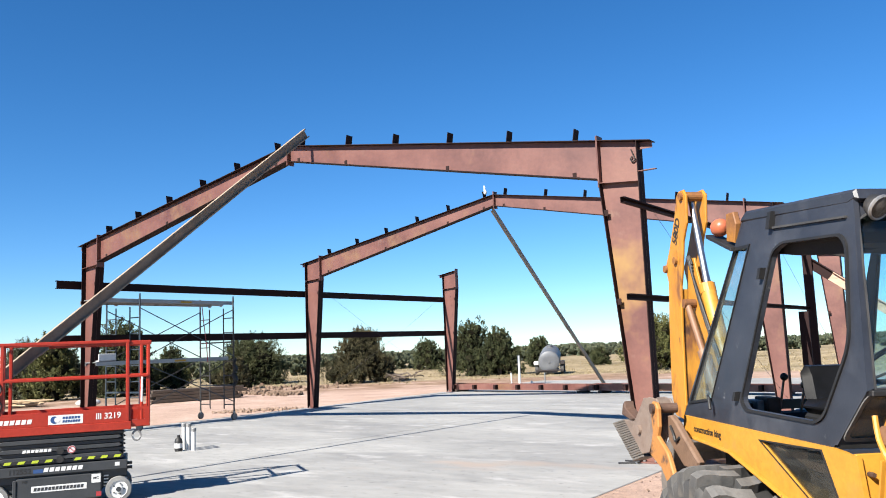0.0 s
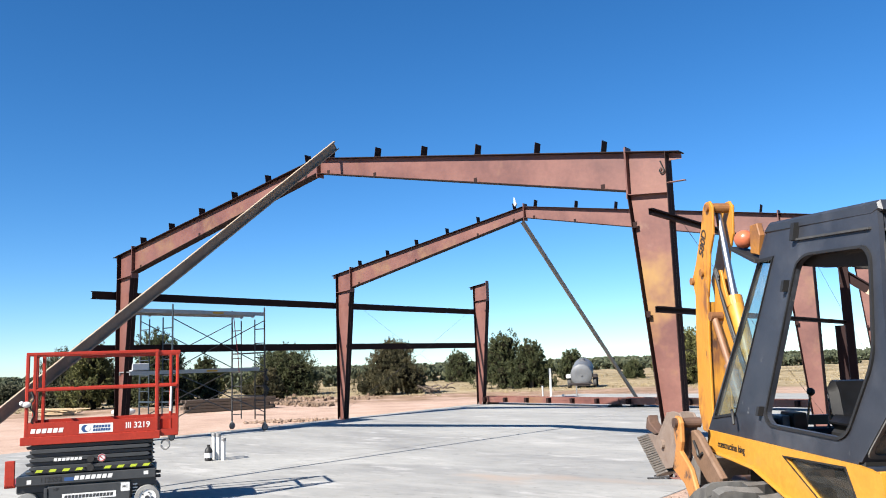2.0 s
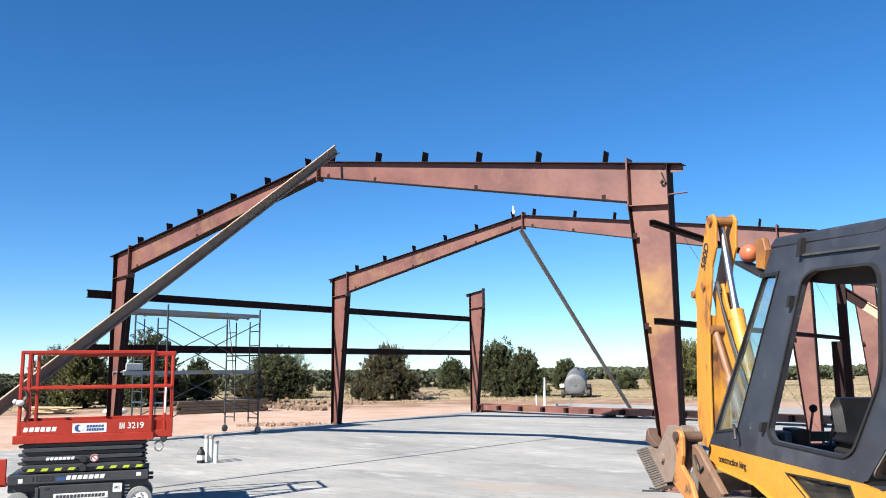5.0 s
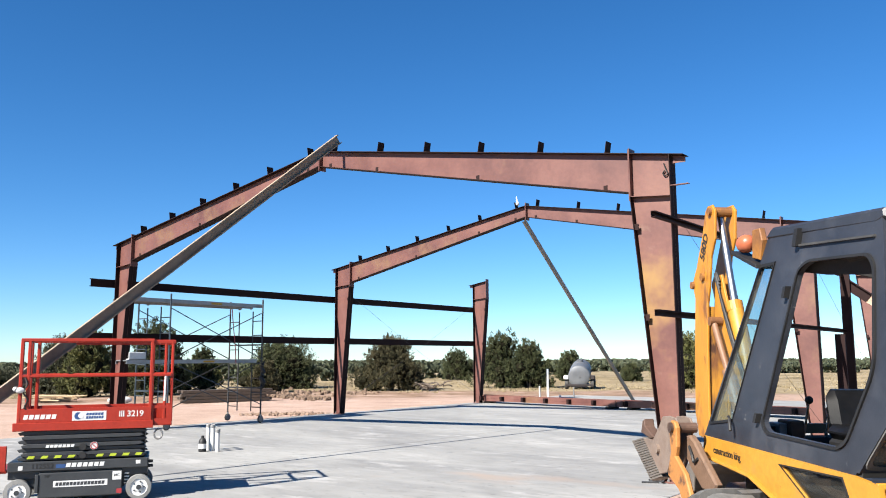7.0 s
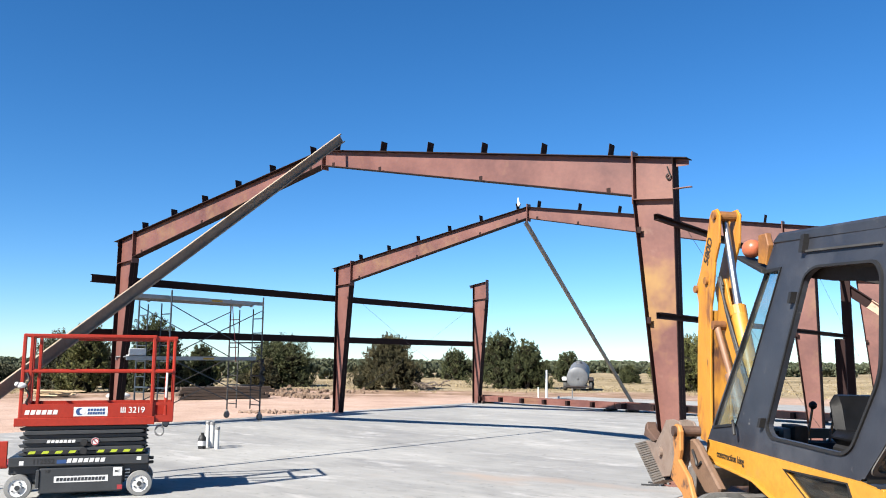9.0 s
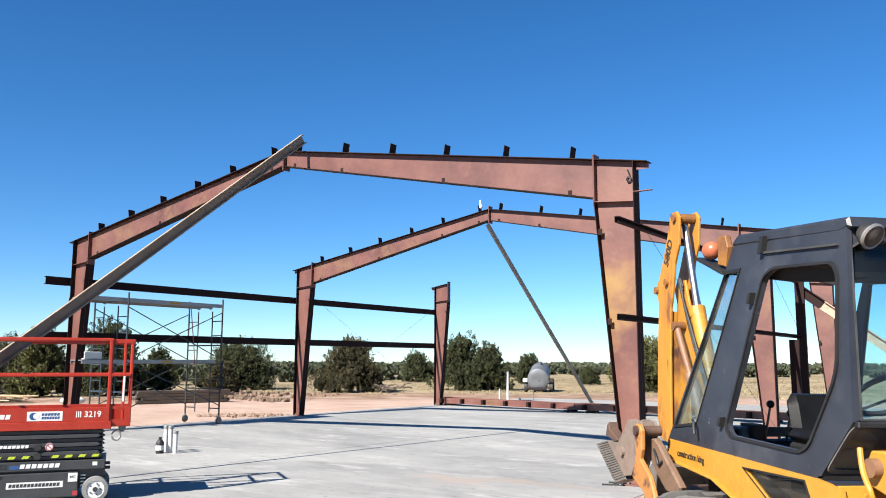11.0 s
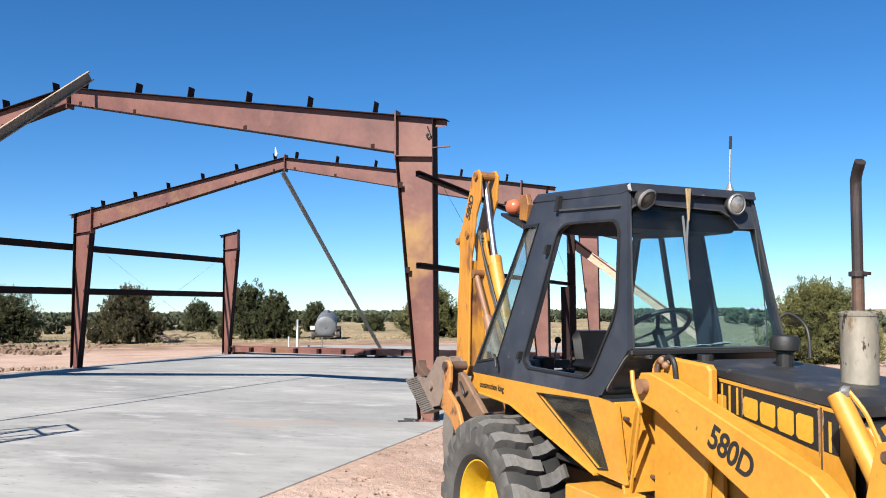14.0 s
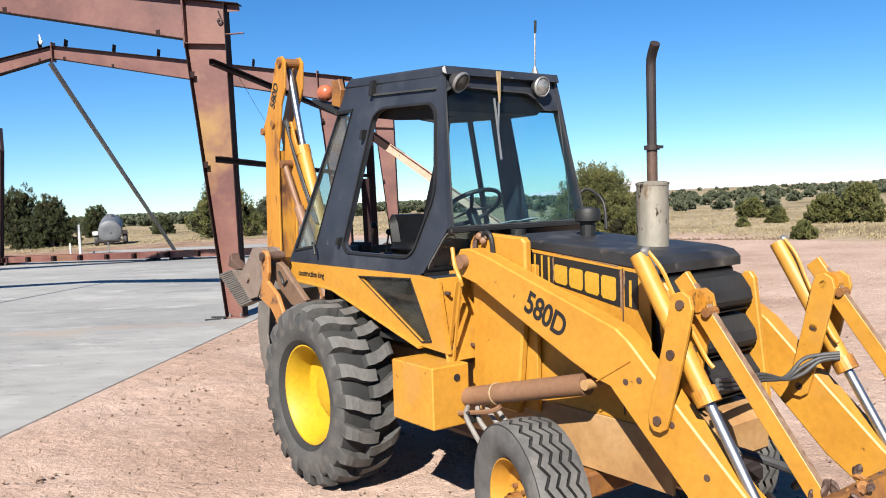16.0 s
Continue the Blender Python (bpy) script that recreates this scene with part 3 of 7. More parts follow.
tagged(ground, "reddish dirt yard running out into dry grass range", "ground", kind="structure")

# ---- slab, cast in two halves with a sawn joint ----
slab = thing("slab", pose(0, 0, 0), "new pale grey concrete building slab with a sawn joint", "slab", kind="structure")
for x0, x1 in ((SLAB[0], 8.082), (8.10, SLAB[1])):
    part("slab_half", box(B(), (x0, SLAB[2], -0.32), (x1, SLAB[3], 0.0), 0.008), CONCRETE, slab)
part("joint_filler", box(B(), (8.082, SLAB[2] + 0.05, -0.3), (8.10, SLAB[3] - 0.05, -0.018)), JOINT, slab, "dirt-filled saw cut")

# ---- rigid steel frames ----
FL, TF = 0.11, 0.012          # half flange width, flange thickness
RISE = 1 / 6.0


def top_z(x):
    return 4.65 + x * RISE


def flat(bm, a, b, t, y0, y1, side):
    """A flange strip from a to b in the frame's plane, of thickness t on one side."""
    a, b = Vector((a[0], 0, a[1])), Vector((b[0], 0, b[1]))
    d = (b - a).normalized()
    nrm = Vector((-d.z, 0, d.x)) * side
    q = [a, b, b + nrm * t, a + nrm * t]
    return prism(bm, [(p.x, p.z) for p in q], xz, y0, y1)


def half_frame(parent, mir, with_rafter=True, web=PRIMER):
    """One column, and with_rafter the rafter up to the ridge; mir puts it on the other side."""
    fx = (lambda x: W - x) if mir else (lambda x: x)

    def P(bm):
        if mir:
            bmesh.ops.transform(bm, matrix=Matrix.Translation((W, 0, 0)) @ Matrix.Diagonal((-1, 1, 1, 1)), verts=bm.verts[:])
            bmesh.ops.reverse_faces(bm, faces=bm.faces[:])
        return bm

    zk = 4.13
    col = B()
    prism(col, [(0.205, 0.02), (0.48, 0.02), (0.845, zk), (0.845, top_z(0.845) - 0.012), (0.205, top_z(0.205) - 0.012)], xz, -0.004, 0.004)
    column = part("column_web", P(col), web, parent)
    # column flanges: same primer as the web, their shade put into the colour
    part("outer_flange", P(flat(B(), (0.205, 0.02), (0.205, top_z(0.205) - 0.012), TF, -FL, FL, -1)), PRIMER_DARK_SHADE, column)
    part("inner_flange", P(flat(B(), (0.48, 0.02), (0.845, zk), TF, -FL, FL, 1)), PRIMER_DARK_SHADE, column)
    part("cap_flange", P(flat(B(), (0.0, top_z(0.0)), (0.83, top_z(0.83)), TF, -FL, FL, -1)), PRIMER_DARK_SHADE, column)
    part("eave_stub", P(prism(B(), [(0.192, top_z(0.192) - 0.013), (0.004, top_z(0) - 0.013), (0.004, top_z(0) - 0.10), (0.192, top_z(0.192) - 0.13)], xz, -0.004, 0.004)), PRIMER, column)
    part("stiffener", P(flat(flat(B(), (0.217, zk - 0.05), (0.83, zk), 0.01, -FL + 0.01, -0.004, -1), (0.217, zk - 0.05), (0.83, zk), 0.01, 0.004, FL - 0.01, -1)), PRIMER, column)
    part("base_plate", P(box(B(), (0.185, -0.11, 0.0), (0.52, 0.11, 0.02), 0.003)), PRIMER, column)
    for bx in (0.26, 0.43):
        for by in (-0.06, 0.06):
            part("anchor_bolt", P(cyl(cyl(B(), (bx, by, 0.02), (bx, by, 0.075), 0.011, seg=8), (bx, by, 0.02), (bx, by, 0.042), 0.02, seg=6)), STEEL, column)
    part("knee_plate", P(box(B(), (0.832, -0.10, zk - 0.07), (0.846, 0.10, top_z(0.84) + 0.075), 0.002)), PRIMER, column)
    for gz in (2.32, 3.66):
        xi = 0.48 + (0.845 - 0.48) * gz / zk
        part("girt_clip", P(box(B(), (xi - 0.075, -0.085, gz - 0.045), (xi - 0.004, -0.075, gz + 0.045))), PRIMER_DARK_SHADE, column)
    if not with_rafter:
        return
    x0, x1 = 0.86, W / 2 - 0.012
    za, zb = 4.185, 5.585
    raf = B()
    prism(raf, [(x0, za), (x1, zb), (x1, top_z(x1) - 0.01), (x0, top_z(x0) - 0.01)], xz, -0.004, 0.004)
    rafter = part("rafter_web", P(raf), PRIMER, parent)
    # rafter flanges darkened likewise, as the shaded undersides of the web's primer
    part("top_flange", P(flat(B(), (x0, top_z(x0)), (x1, top_z(x1)), TF, -FL, FL, -1)), PRIMER_DARK_SHADE, rafter)
    part("bottom_flange", P(flat(B(), (x0, za), (x1, zb), TF, -FL, FL, 1)), PRIMER_DARK_SHADE, rafter)
    part("end_plate", P(box(B(), (0.8475, -0.10, zk - 0.07), (0.8595, 0.10, top_z(0.86) + 0.06), 0.002)), PRIMER, rafter)
    part("ridge_plate", P(box(B(), (x1 - 0.002, -0.095, 5.51), (x1 + 0.010, 0.095, 5.99), 0.002)), PRIMER, rafter)
    dirs = Vector((1, 0, RISE)).normalized()
    for k, off in enumerate((0.33, 1.58, 2.72, 3.92, 5.11, 6.31)):
        cx = W / 2 - off
        b = box(B(), (cx - 0.004, -0.085, top_z(cx) - 0.004), (cx + 0.004, 0.085, top_z(cx) + 0.19))
        box(b, (cx - 0.06, -0.085, top_z(cx) + 0.001), (cx, 0.085, top_z(cx) + 0.009))
        bmesh.ops.rotate(b, verts=b.verts[:], cent=(cx, 0, top_z(cx)), matrix=Matrix.Rotation(-math.atan(RISE), 3, "Y"))
        # clips take the darkened primer for their shaded faces
        part("purlin_clip", P(b), PRIMER_DARK_SHADE, rafter)
        if k in (0, 1, 3, 5):
            zb2 = za + (zb - za) * (cx - x0) / (x1 - x0)
            part("flange_clip", P(box(B(), (cx - 0.03, -0.087, zb2 + 0.013), (cx + 0.035, -0.079, zb2 + 0.085))), PRIMER_DARK_SHADE, rafter)


def rigid_frame(y, label, right_web=PRIMER, shift=0.0):
    fr = thing("rigid_frame", pose(shift, y, 0), label, "steel frame", "building frames")
    half_frame(fr, False)
    half_frame(fr, True, True, right_web)
    return fr


frame_a = rigid_frame(BAYS[0], "red-oxide primed tapered steel rigid frame standing on the slab", PRIMER_FADED)
frame_b = rigid_frame(BAYS[1], "red-oxide primed steel rigid frame held by a slanting prop", shift=0.01)
part("lifting_hook", tube(B(), smooth_path([(W - 0.33, -0.012, 4.57), (W - 0.29, -0.03, 4.47), (W - 0.27, -0.03, 4.41), (W - 0.31, -0.03, 4.38), (W - 0.34, -0.03, 4.42), (W - 0.31, -0.03, 4.46)]), 0.011, 6), BLACK, frame_a)
part("outrigger_plate", box(B(), (W - 0.19, -0.16, 4.195), (W + 0.08, -0.09, 4.205), 0.001), PRIMER, frame_a)
rag = ball(B(), (7.28, -0.06, 6.0), 0.06, 10, 8, Matrix.Diagonal((0.8, 0.8, 1.0, 1)))
cyl(rag, (7.27, -0.06, 6.03), (7.25, -0.06, 6.20), 0.035, 0.012, 8)
part("white_cloth_knot", rag, WHITE, frame_b, "white knotted cloth tied at the ridge", smooth=True)

for mir in (False, True):
    lone = thing("column", pose(-0.07, BAYS[2], 0), "primed tapered steel column standing alone at the slab's edge", "column", "third frame columns")
    half_frame(lone, mir, False)

# girts of the two side walls
for side_x, open_to, zs, y0, y1 in ((0.145, -1, (3.66, 2.32), -0.72, 15.72), (W - 0.145, 1, (3.665, 2.335), -0.97, 9.86)):
    for gz in zs:
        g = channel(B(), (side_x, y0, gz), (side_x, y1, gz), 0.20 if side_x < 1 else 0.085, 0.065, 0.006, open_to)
        ob = part("wall_girt", g, PRIMER_DARK_SHADE)
        tagged(ob, "dark primed cold-formed steel wall girt bolted across the columns", "girt", "wall girts")

# jambs of a framed opening in the right-hand wall
for jy, jh in ((9.80, 4.55), (8.95, 2.245)):
    jamb = thing("door_jamb", pose(W - 0.06, jy, 0), "dark primed steel jamb channel standing at the slab's edge", "jamb", "opening jambs")
    part("channel", channel(B(), (0, 0, 0.012), (0, 0, jh), 0.21, 0.075, 0.006, 1, (1, 0, 0)), PRIMER_DARK_SHADE, jamb)
    part("foot_plate", box(B(), (-0.13, -0.1, 0), (0.13, 0.1, 0.012), 0.002), PRIMER_DARK_SHADE, jamb)

# rafters of the third frame, lying on the slab on blocks
laid = [((0.15, 15.85), (6.9, 14.75)), ((6.7, 14.95), (13.9, 13.75))]
for k, (a, b) in enumerate(laid):
    ang = math.atan2(b[1] - a[1], b[0] - a[0])
    ln = math.hypot(b[0] - a[0], b[1] - a[1])
    th = thing("laid_rafter", pose(a[0], a[1], 0.10, 0, 0, math.degrees(ang)), "primed steel rafter lying flat on blocks on the slab", "rafter", "rafters on the slab")
    bm = B()
    prism(bm, [(0, -0.28), (ln, -0.15), (ln, 0.15), (0, 0.28)], xy, 0.085, 0.093)
    prism(bm, [(0, -0.28), (ln, -0.15), (ln, -0.138), (0, -0.268)], xy, -0.02, 0.20)
    prism(bm, [(0, 0.28), (ln, 0.15), (ln, 0.138), (0, 0.268)], xy, -0.02, 0.20)
    part("beam", bm, PRIMER, th)
    part("end_plate", box(B(), (-0.014, -0.36, -0.01), (-0.001, 0.34, 0.20), 0.002), PRIMER, th)
    for c in range(6):
        cx = 0.4 + c * ln / 6.4
        w0 = 0.28 - 0.13 * cx / ln
        part("purlin_clip", box(B(), (cx - 0.05, -w0 - 0.17, 0.005), (cx + 0.05, -w0 - 0.001, 0.175), 0.002), PRIMER_DARK_SHADE, th)
    for cx in (0.5, ln - 0.5):
        bl = tagged(part("timber_block", box(B(), (-0.06, -0.35, 0), (0.06, 0.30, 0.078), 0.004), WOODGREY), "short weathered timber block under a laid rafter", "block", "blocks under the rafters")
        bl.matrix_basis = pose(a[0] + cx * math.cos(ang), a[1] + cx * math.sin(ang), 0, 0, 0, math.degrees(ang))


def prop(name, a, b, mat_, label, split=0.62, wide=0.065, high=0.2, face=-1, top_mat=None):
    """Two lapped purlins as a slanting prop from a down to b."""
    a, b = Vector(a), Vector(b)
    base = thing(name, Matrix.Translation(b), label, "prop")
    d = (a - b)
    m = d * split
    s = d.normalized().cross(Vector((0, 0, 1))).normalized()
    up = s.cross(d.normalized())
    part("lower_piece", channel(B(), (0, 0, 0), m, high, wide, 0.005, face, up), mat_, base)
    part("upper_piece", channel(B(), d * (split - 0.08) + s * 0.008, d + s * 0.008, high * 1.06, wide, 0.005, face, up), top_mat or mat_, base)
    part("foot_plate", box(B(), (-0.12, -0.12, 0), (0.12, 0.12, 0.02), 0.003), STEEL, base)
    for q in (split - 0.06, split - 0.02):
        p = d * q
        part("bolt", cyl(B(), p - s * 0.02, p + s * 0.03, 0.012, seg=6), GALV, base)
    return base


prop("long_prop", (8.104, -0.12, 6.055), (7.79, -7.79, 0.0), GALV, "weathered tan steel prop of two lapped purlins holding the front frame", 0.40, 0.062, 0.17, 1)
prop("rear_prop", (7.40, BAYS[1] + 0.12, 5.55), (6.62, 16.4, 0.0), GALV, "weathered steel prop of two lapped purlins holding the second frame", 0.48, 0.05, 0.14, 1)
prop("side_prop", (15.056, 9.90, 3.457), (19.94, 9.56, float(ground_height(19.94, 9.56))), TIMBER, "pale prop with a dark steel head leaning on the door jamb", 0.90, 0.075, 0.22, top_mat=PRIMER_DARK_SHADE)

# thin bracing cables
def cable(name, a, b, sag=0.0, r=0.0035):
    a, b = Vector(a), Vector(b)
    mid = (a + b) / 2 - Vector((0, 0, sag))
    return tagged(part(name, tube(B(), smooth_path([a, mid, b], 8), r, 5), CABLE), "thin steel bracing cable strung between columns", "cable", "bracing cables")


cable("bracing_cable", (0.42, BAYS[1], 4.05), (0.35, BAYS[2], 0.25), 0.12)
cable("bracing_cable", (0.35, BAYS[1], 0.25), (0.42, BAYS[2], 4.05), 0.12)
cable("bracing_cable", (14.75, BAYS[0], 4.1), (14.85, BAYS[1], 0.3), 0.1)
cable("bracing_cable", (14.75, BAYS[1], 4.1), (14.85, BAYS[2], 0.3), 0.1)

# ---- backhoe loader ----
# local axes: x forward, y to its left, z up from the ground under the rear axle
HOE = Matrix.Translation((18.337, -5.897, -0.276)) @ Euler((radians(-0.7), radians(0.85), radians(-47.34))).to_matrix().to_4x4()
hoe = thing("backhoe_loader", HOE, "worn yellow backhoe loader with a charcoal cab parked on the dirt", "backhoe")


def tyre_body(bm, c, R, w, depth):
    """The carcass of a traction tyre about a sideways axle."""
    h = w / 2
    k = R - depth
    prof = [(R * 0.535, -h * 0.72), (R * 0.60, -h * 0.93), (R * 0.72, -h * 1.0), (R * 0.84, -h * 0.98), (k * 0.965, -h * 0.90), (k, -h * 0.62), (k + 0.006, 0),
            (k, h * 0.62), (k * 0.965, h * 0.90), (R * 0.84, h * 0.98), (R * 0.72, h * 1.0), (R * 0.60, h * 0.93), (R * 0.535, h * 0.72)]
    return lathe(bm, prof, c, "Y", 72)


def tread_lug(R, w, lugs, depth, s):
    """One slanting bar of the tread on side s, for a wheel centred at the origin."""
    bm = B()
    h = w / 2
    half = math.pi / lugs * 0.38
    rows = []
    for q, rr, wd, bend in ((-0.10, R, 0.95, 0.0), (0.10, R, 1.0, 0.004), (0.40, R - 0.002, 1.0, 0.03), (0.62, R - 0.004, 1.05, 0.075), (0.80, R - 0.014, 1.12, 0.10), (0.95, R - 0.035, 1.2, 0.115), (1.0, R - 0.095, 1.2, 0.12)):
        hb = half * wd
        rows.append([(rr, bend - hb, s * h * q), (rr, bend + hb, s * h * q), (rr - depth - 0.02, bend + hb * 1.2, s * h * q), (rr - depth - 0.02, bend - hb * 1.2, s * h * q)])
    rings = [[bm.verts.new((r * math.cos(t), y, r * math.sin(t))) for r, t, y in row] for row in rows]
    bm.faces.new(rings[0])
    bm.faces.new(rings[-1][::-1])
    for r0, r1 in zip(rings, rings[1:]):
        for j in range(4):
            bm.faces.new((r0[j], r1[j], r1[(j + 1) % 4], r0[(j + 1) % 4]))
    bmesh.ops.recalc_face_normals(bm, faces=bm.faces[:])
    return bm


def road_body(bm, c, R, w):
    h = w / 2
    prof = [(R * 0.56, -h * 0.74), (R * 0.64, -h * 0.96), (R * 0.78, -h), (R * 0.90, -h * 0.97), (R * 0.955, -h * 0.91), (R * 0.93, -h * 0.86), (R * 0.93, h * 0.86), (R * 0.955, h * 0.91), (R * 0.90, h * 0.97), (R * 0.78, h), (R * 0.64, h * 0.96), (R * 0.56, h * 0.74)]
    return lathe(bm, prof, c, "Y", 72)


def zigzag_rib(bm, c, R, w, q, wd, amp):
    """One zigzag rib round a road tyre, q across the tread and wd half as wide."""
    h = w / 2
    seg, rings = 192, []
    for k in range(seg):
        t = 2 * math.pi * k / seg
        wave = amp * (1 - abs((k % 8) - 4) / 2)
        lo, hi = (q - wd + wave, q + wd + wave)
        if q < -0.6:
            lo = -0.93
        if q > 0.6:
            hi = 0.93
        ring = []
        for y, r in ((lo, R * 0.925), (lo + 0.012, R - 0.020 * lo * lo), (hi - 0.012, R - 0.020 * hi * hi), (hi, R * 0.925)):
            ring.append(bm.verts.new((c[0] + r * math.cos(t), c[1] + h * y, c[2] + r * math.sin(t))))
        rings.append(ring)
    fs = []
    for k in range(seg):
        r0, r1 = rings[k], rings[(k + 1) % seg]
        for j in range(3):
            fs.append(bm.faces.new((r0[j], r0[j + 1], r1[j + 1], r1[j])))
    bmesh.ops.recalc_face_normals(bm, faces=fs)
    return bm


def rim(bm, c, r, s, dish, w):
    """A dished steel wheel; s is the side that faces out."""
    prof = [(r * 1.03, s * w * 0.5), (r * 1.0, s * w * 0.5), (r * 0.97, s * (w * 0.5 - 0.02)), (r * 0.90, s * (w * 0.5 - 0.06)), (r * 0.88, s * (w * 0.5 - dish)), (r * 0.62, s * (w * 0.5 - dish - 0.02)),
            (r * 0.45, s * (w * 0.5 - dish + 0.02)), (r * 0.30, s * (w * 0.5 - dish + 0.03)), (0.001, s * (w * 0.5 - dish + 0.03))]
    lathe(bm, prof, c, "Y", 40)
    prof2 = [(r * 1.03, -s * w * 0.5), (r * 0.9, -s * (w * 0.5 - 0.05)), (r * 0.9, s * (w * 0.5 - 0.06))]
    lathe(bm, prof2, c, "Y", 40)
    return bm


for s in (-1, 1):
    c = (0.0, s * 0.76, 0.62)
    wheel = part("rear_wheel", lathe(B(), [(0.10, -s * 0.16), (0.10, -s * 0.04), (0.09, -s * 0.03)], c, "Y", 16), RIM_YELLOW, hoe)
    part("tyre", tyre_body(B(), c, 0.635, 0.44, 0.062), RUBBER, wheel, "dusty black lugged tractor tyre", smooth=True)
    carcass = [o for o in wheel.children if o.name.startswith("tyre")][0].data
    # band between the lugs coloured near-black, as groove shade
    carcass.materials.append(RUBBER_GROOVE_SHADE)
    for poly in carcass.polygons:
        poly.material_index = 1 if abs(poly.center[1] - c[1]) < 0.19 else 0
    for q in (-1, 1):
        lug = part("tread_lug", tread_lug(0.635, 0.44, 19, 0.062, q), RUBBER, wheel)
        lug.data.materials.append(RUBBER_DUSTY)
        # outward faces take the paler dusty rubber, flanks the darker
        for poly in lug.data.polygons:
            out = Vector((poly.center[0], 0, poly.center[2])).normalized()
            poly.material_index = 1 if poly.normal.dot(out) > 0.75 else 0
        for k in range(19):
            one = lug if k == 0 else new("tread_lug", lug.data)
            one.parent = wheel
            one.matrix_basis = Matrix.Translation(c) @ Matrix.Rotation(-2 * math.pi * (k + (0.5 if q > 0 else 0)) / 19, 4, "Y")
    part("rim", rim(B(), c, 0.335, s, 0.17, 0.34), RIM_YELLOW, wheel, "bright yellow steel rim", smooth=True)
    for k in range(8):
        t = 2 * math.pi * k / 8
        q = (c[0] + 0.13 * math.cos(t), c[1], c[2] + 0.13 * math.sin(t))
        part("lug_nut", cyl(B(), (q[0], c[1] - s * 0.01, q[2]), (q[0], c[1] + s * 0.025, q[2]), 0.014, seg=6), RIM_YELLOW, wheel)
    c = (0, 0, 0)
    wheel = part("front_wheel", lathe(B(), [(0.07, -0.1), (0.07, 0.0), (0.06, s * 0.12), (0.001, s * 0.125)], c, "Y", 16), RUSTY, hoe)
    wheel.matrix_basis = pose(2.045, s * 0.76, 0.405, 0, 0, -16)
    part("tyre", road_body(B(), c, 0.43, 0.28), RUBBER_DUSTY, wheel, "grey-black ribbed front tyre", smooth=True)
    part("groove_base", lathe(B(), [(0.4005, -0.118), (0.4025, 0.0), (0.4005, 0.118)], c, "Y", 72), RUBBER_GROOVE_SHADE, wheel, smooth=True)
    for q, wd in ((-0.77, 0.15), (-0.375, 0.14), (0.0, 0.14), (0.375, 0.14), (0.77, 0.15)):
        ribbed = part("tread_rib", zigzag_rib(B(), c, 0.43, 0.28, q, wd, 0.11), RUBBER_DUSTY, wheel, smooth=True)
        # rib walls darkened by colour to read as shaded grooves; tops stay dusty
        ribbed.data.materials.append(RUBBER_GROOVE_SHADE)
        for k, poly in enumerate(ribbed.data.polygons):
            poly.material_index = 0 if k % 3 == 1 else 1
    part("rim", rim(B(), c, 0.235, s, 0.09, 0.22), YELLOW, wheel, "yellow steel rim with bolts", smooth=True)
    for k in range(6):
        t = 2 * math.pi * k / 6
        part("lug_nut", cyl(B(), (c[0] + 0.10 * math.cos(t), c[1] + s * 0.02, c[2] + 0.10 * math.sin(t)), (c[0] + 0.10 * math.cos(t), c[1] + s * 0.065, c[2] + 0.10 * math.sin(t)), 0.013, seg=6), RUSTY, wheel)

# frame and running gear
part("main_frame", box(box(B(), (-1.15, -0.30, 0.48), (1.3, 0.30, 0.92), 0.02), (1.3, -0.27, 0.50), (2.60, 0.27, 0.80), 0.02), DUSTYYELLOW, hoe, "dusty faded yellow main frame")
part("rear_axle", cyl(ball(B(), (0, 0, 0.62), 0.23, 14, 10), (0, -0.62, 0.62), (0, 0.62, 0.62), 0.11, seg=14), BROWN, hoe, smooth=True)
part("front_axle", beam(B(), (2.045, -0.64, 0.42), (2.045, 0.64, 0.42), 0.13, 0.14, bev=0.015), RUSTY, hoe, "rusty yellow front axle beam")
part("belly_guard", prism(B(), [(1.35, 0.50), (2.60, 0.50), (2.60, 0.72), (2.45, 0.80), (1.35, 0.80)], xz, -0.345, -0.32, 0.003), DUSTYYELLOW, hoe)
part("transmission", box(box(B(), (0.35, -0.24, 0.36), (1.45, 0.24, 0.60), 0.05), (-0.9, -0.22, 0.95), (0.6, 0.22, 1.25), 0.04), BROWN, hoe)

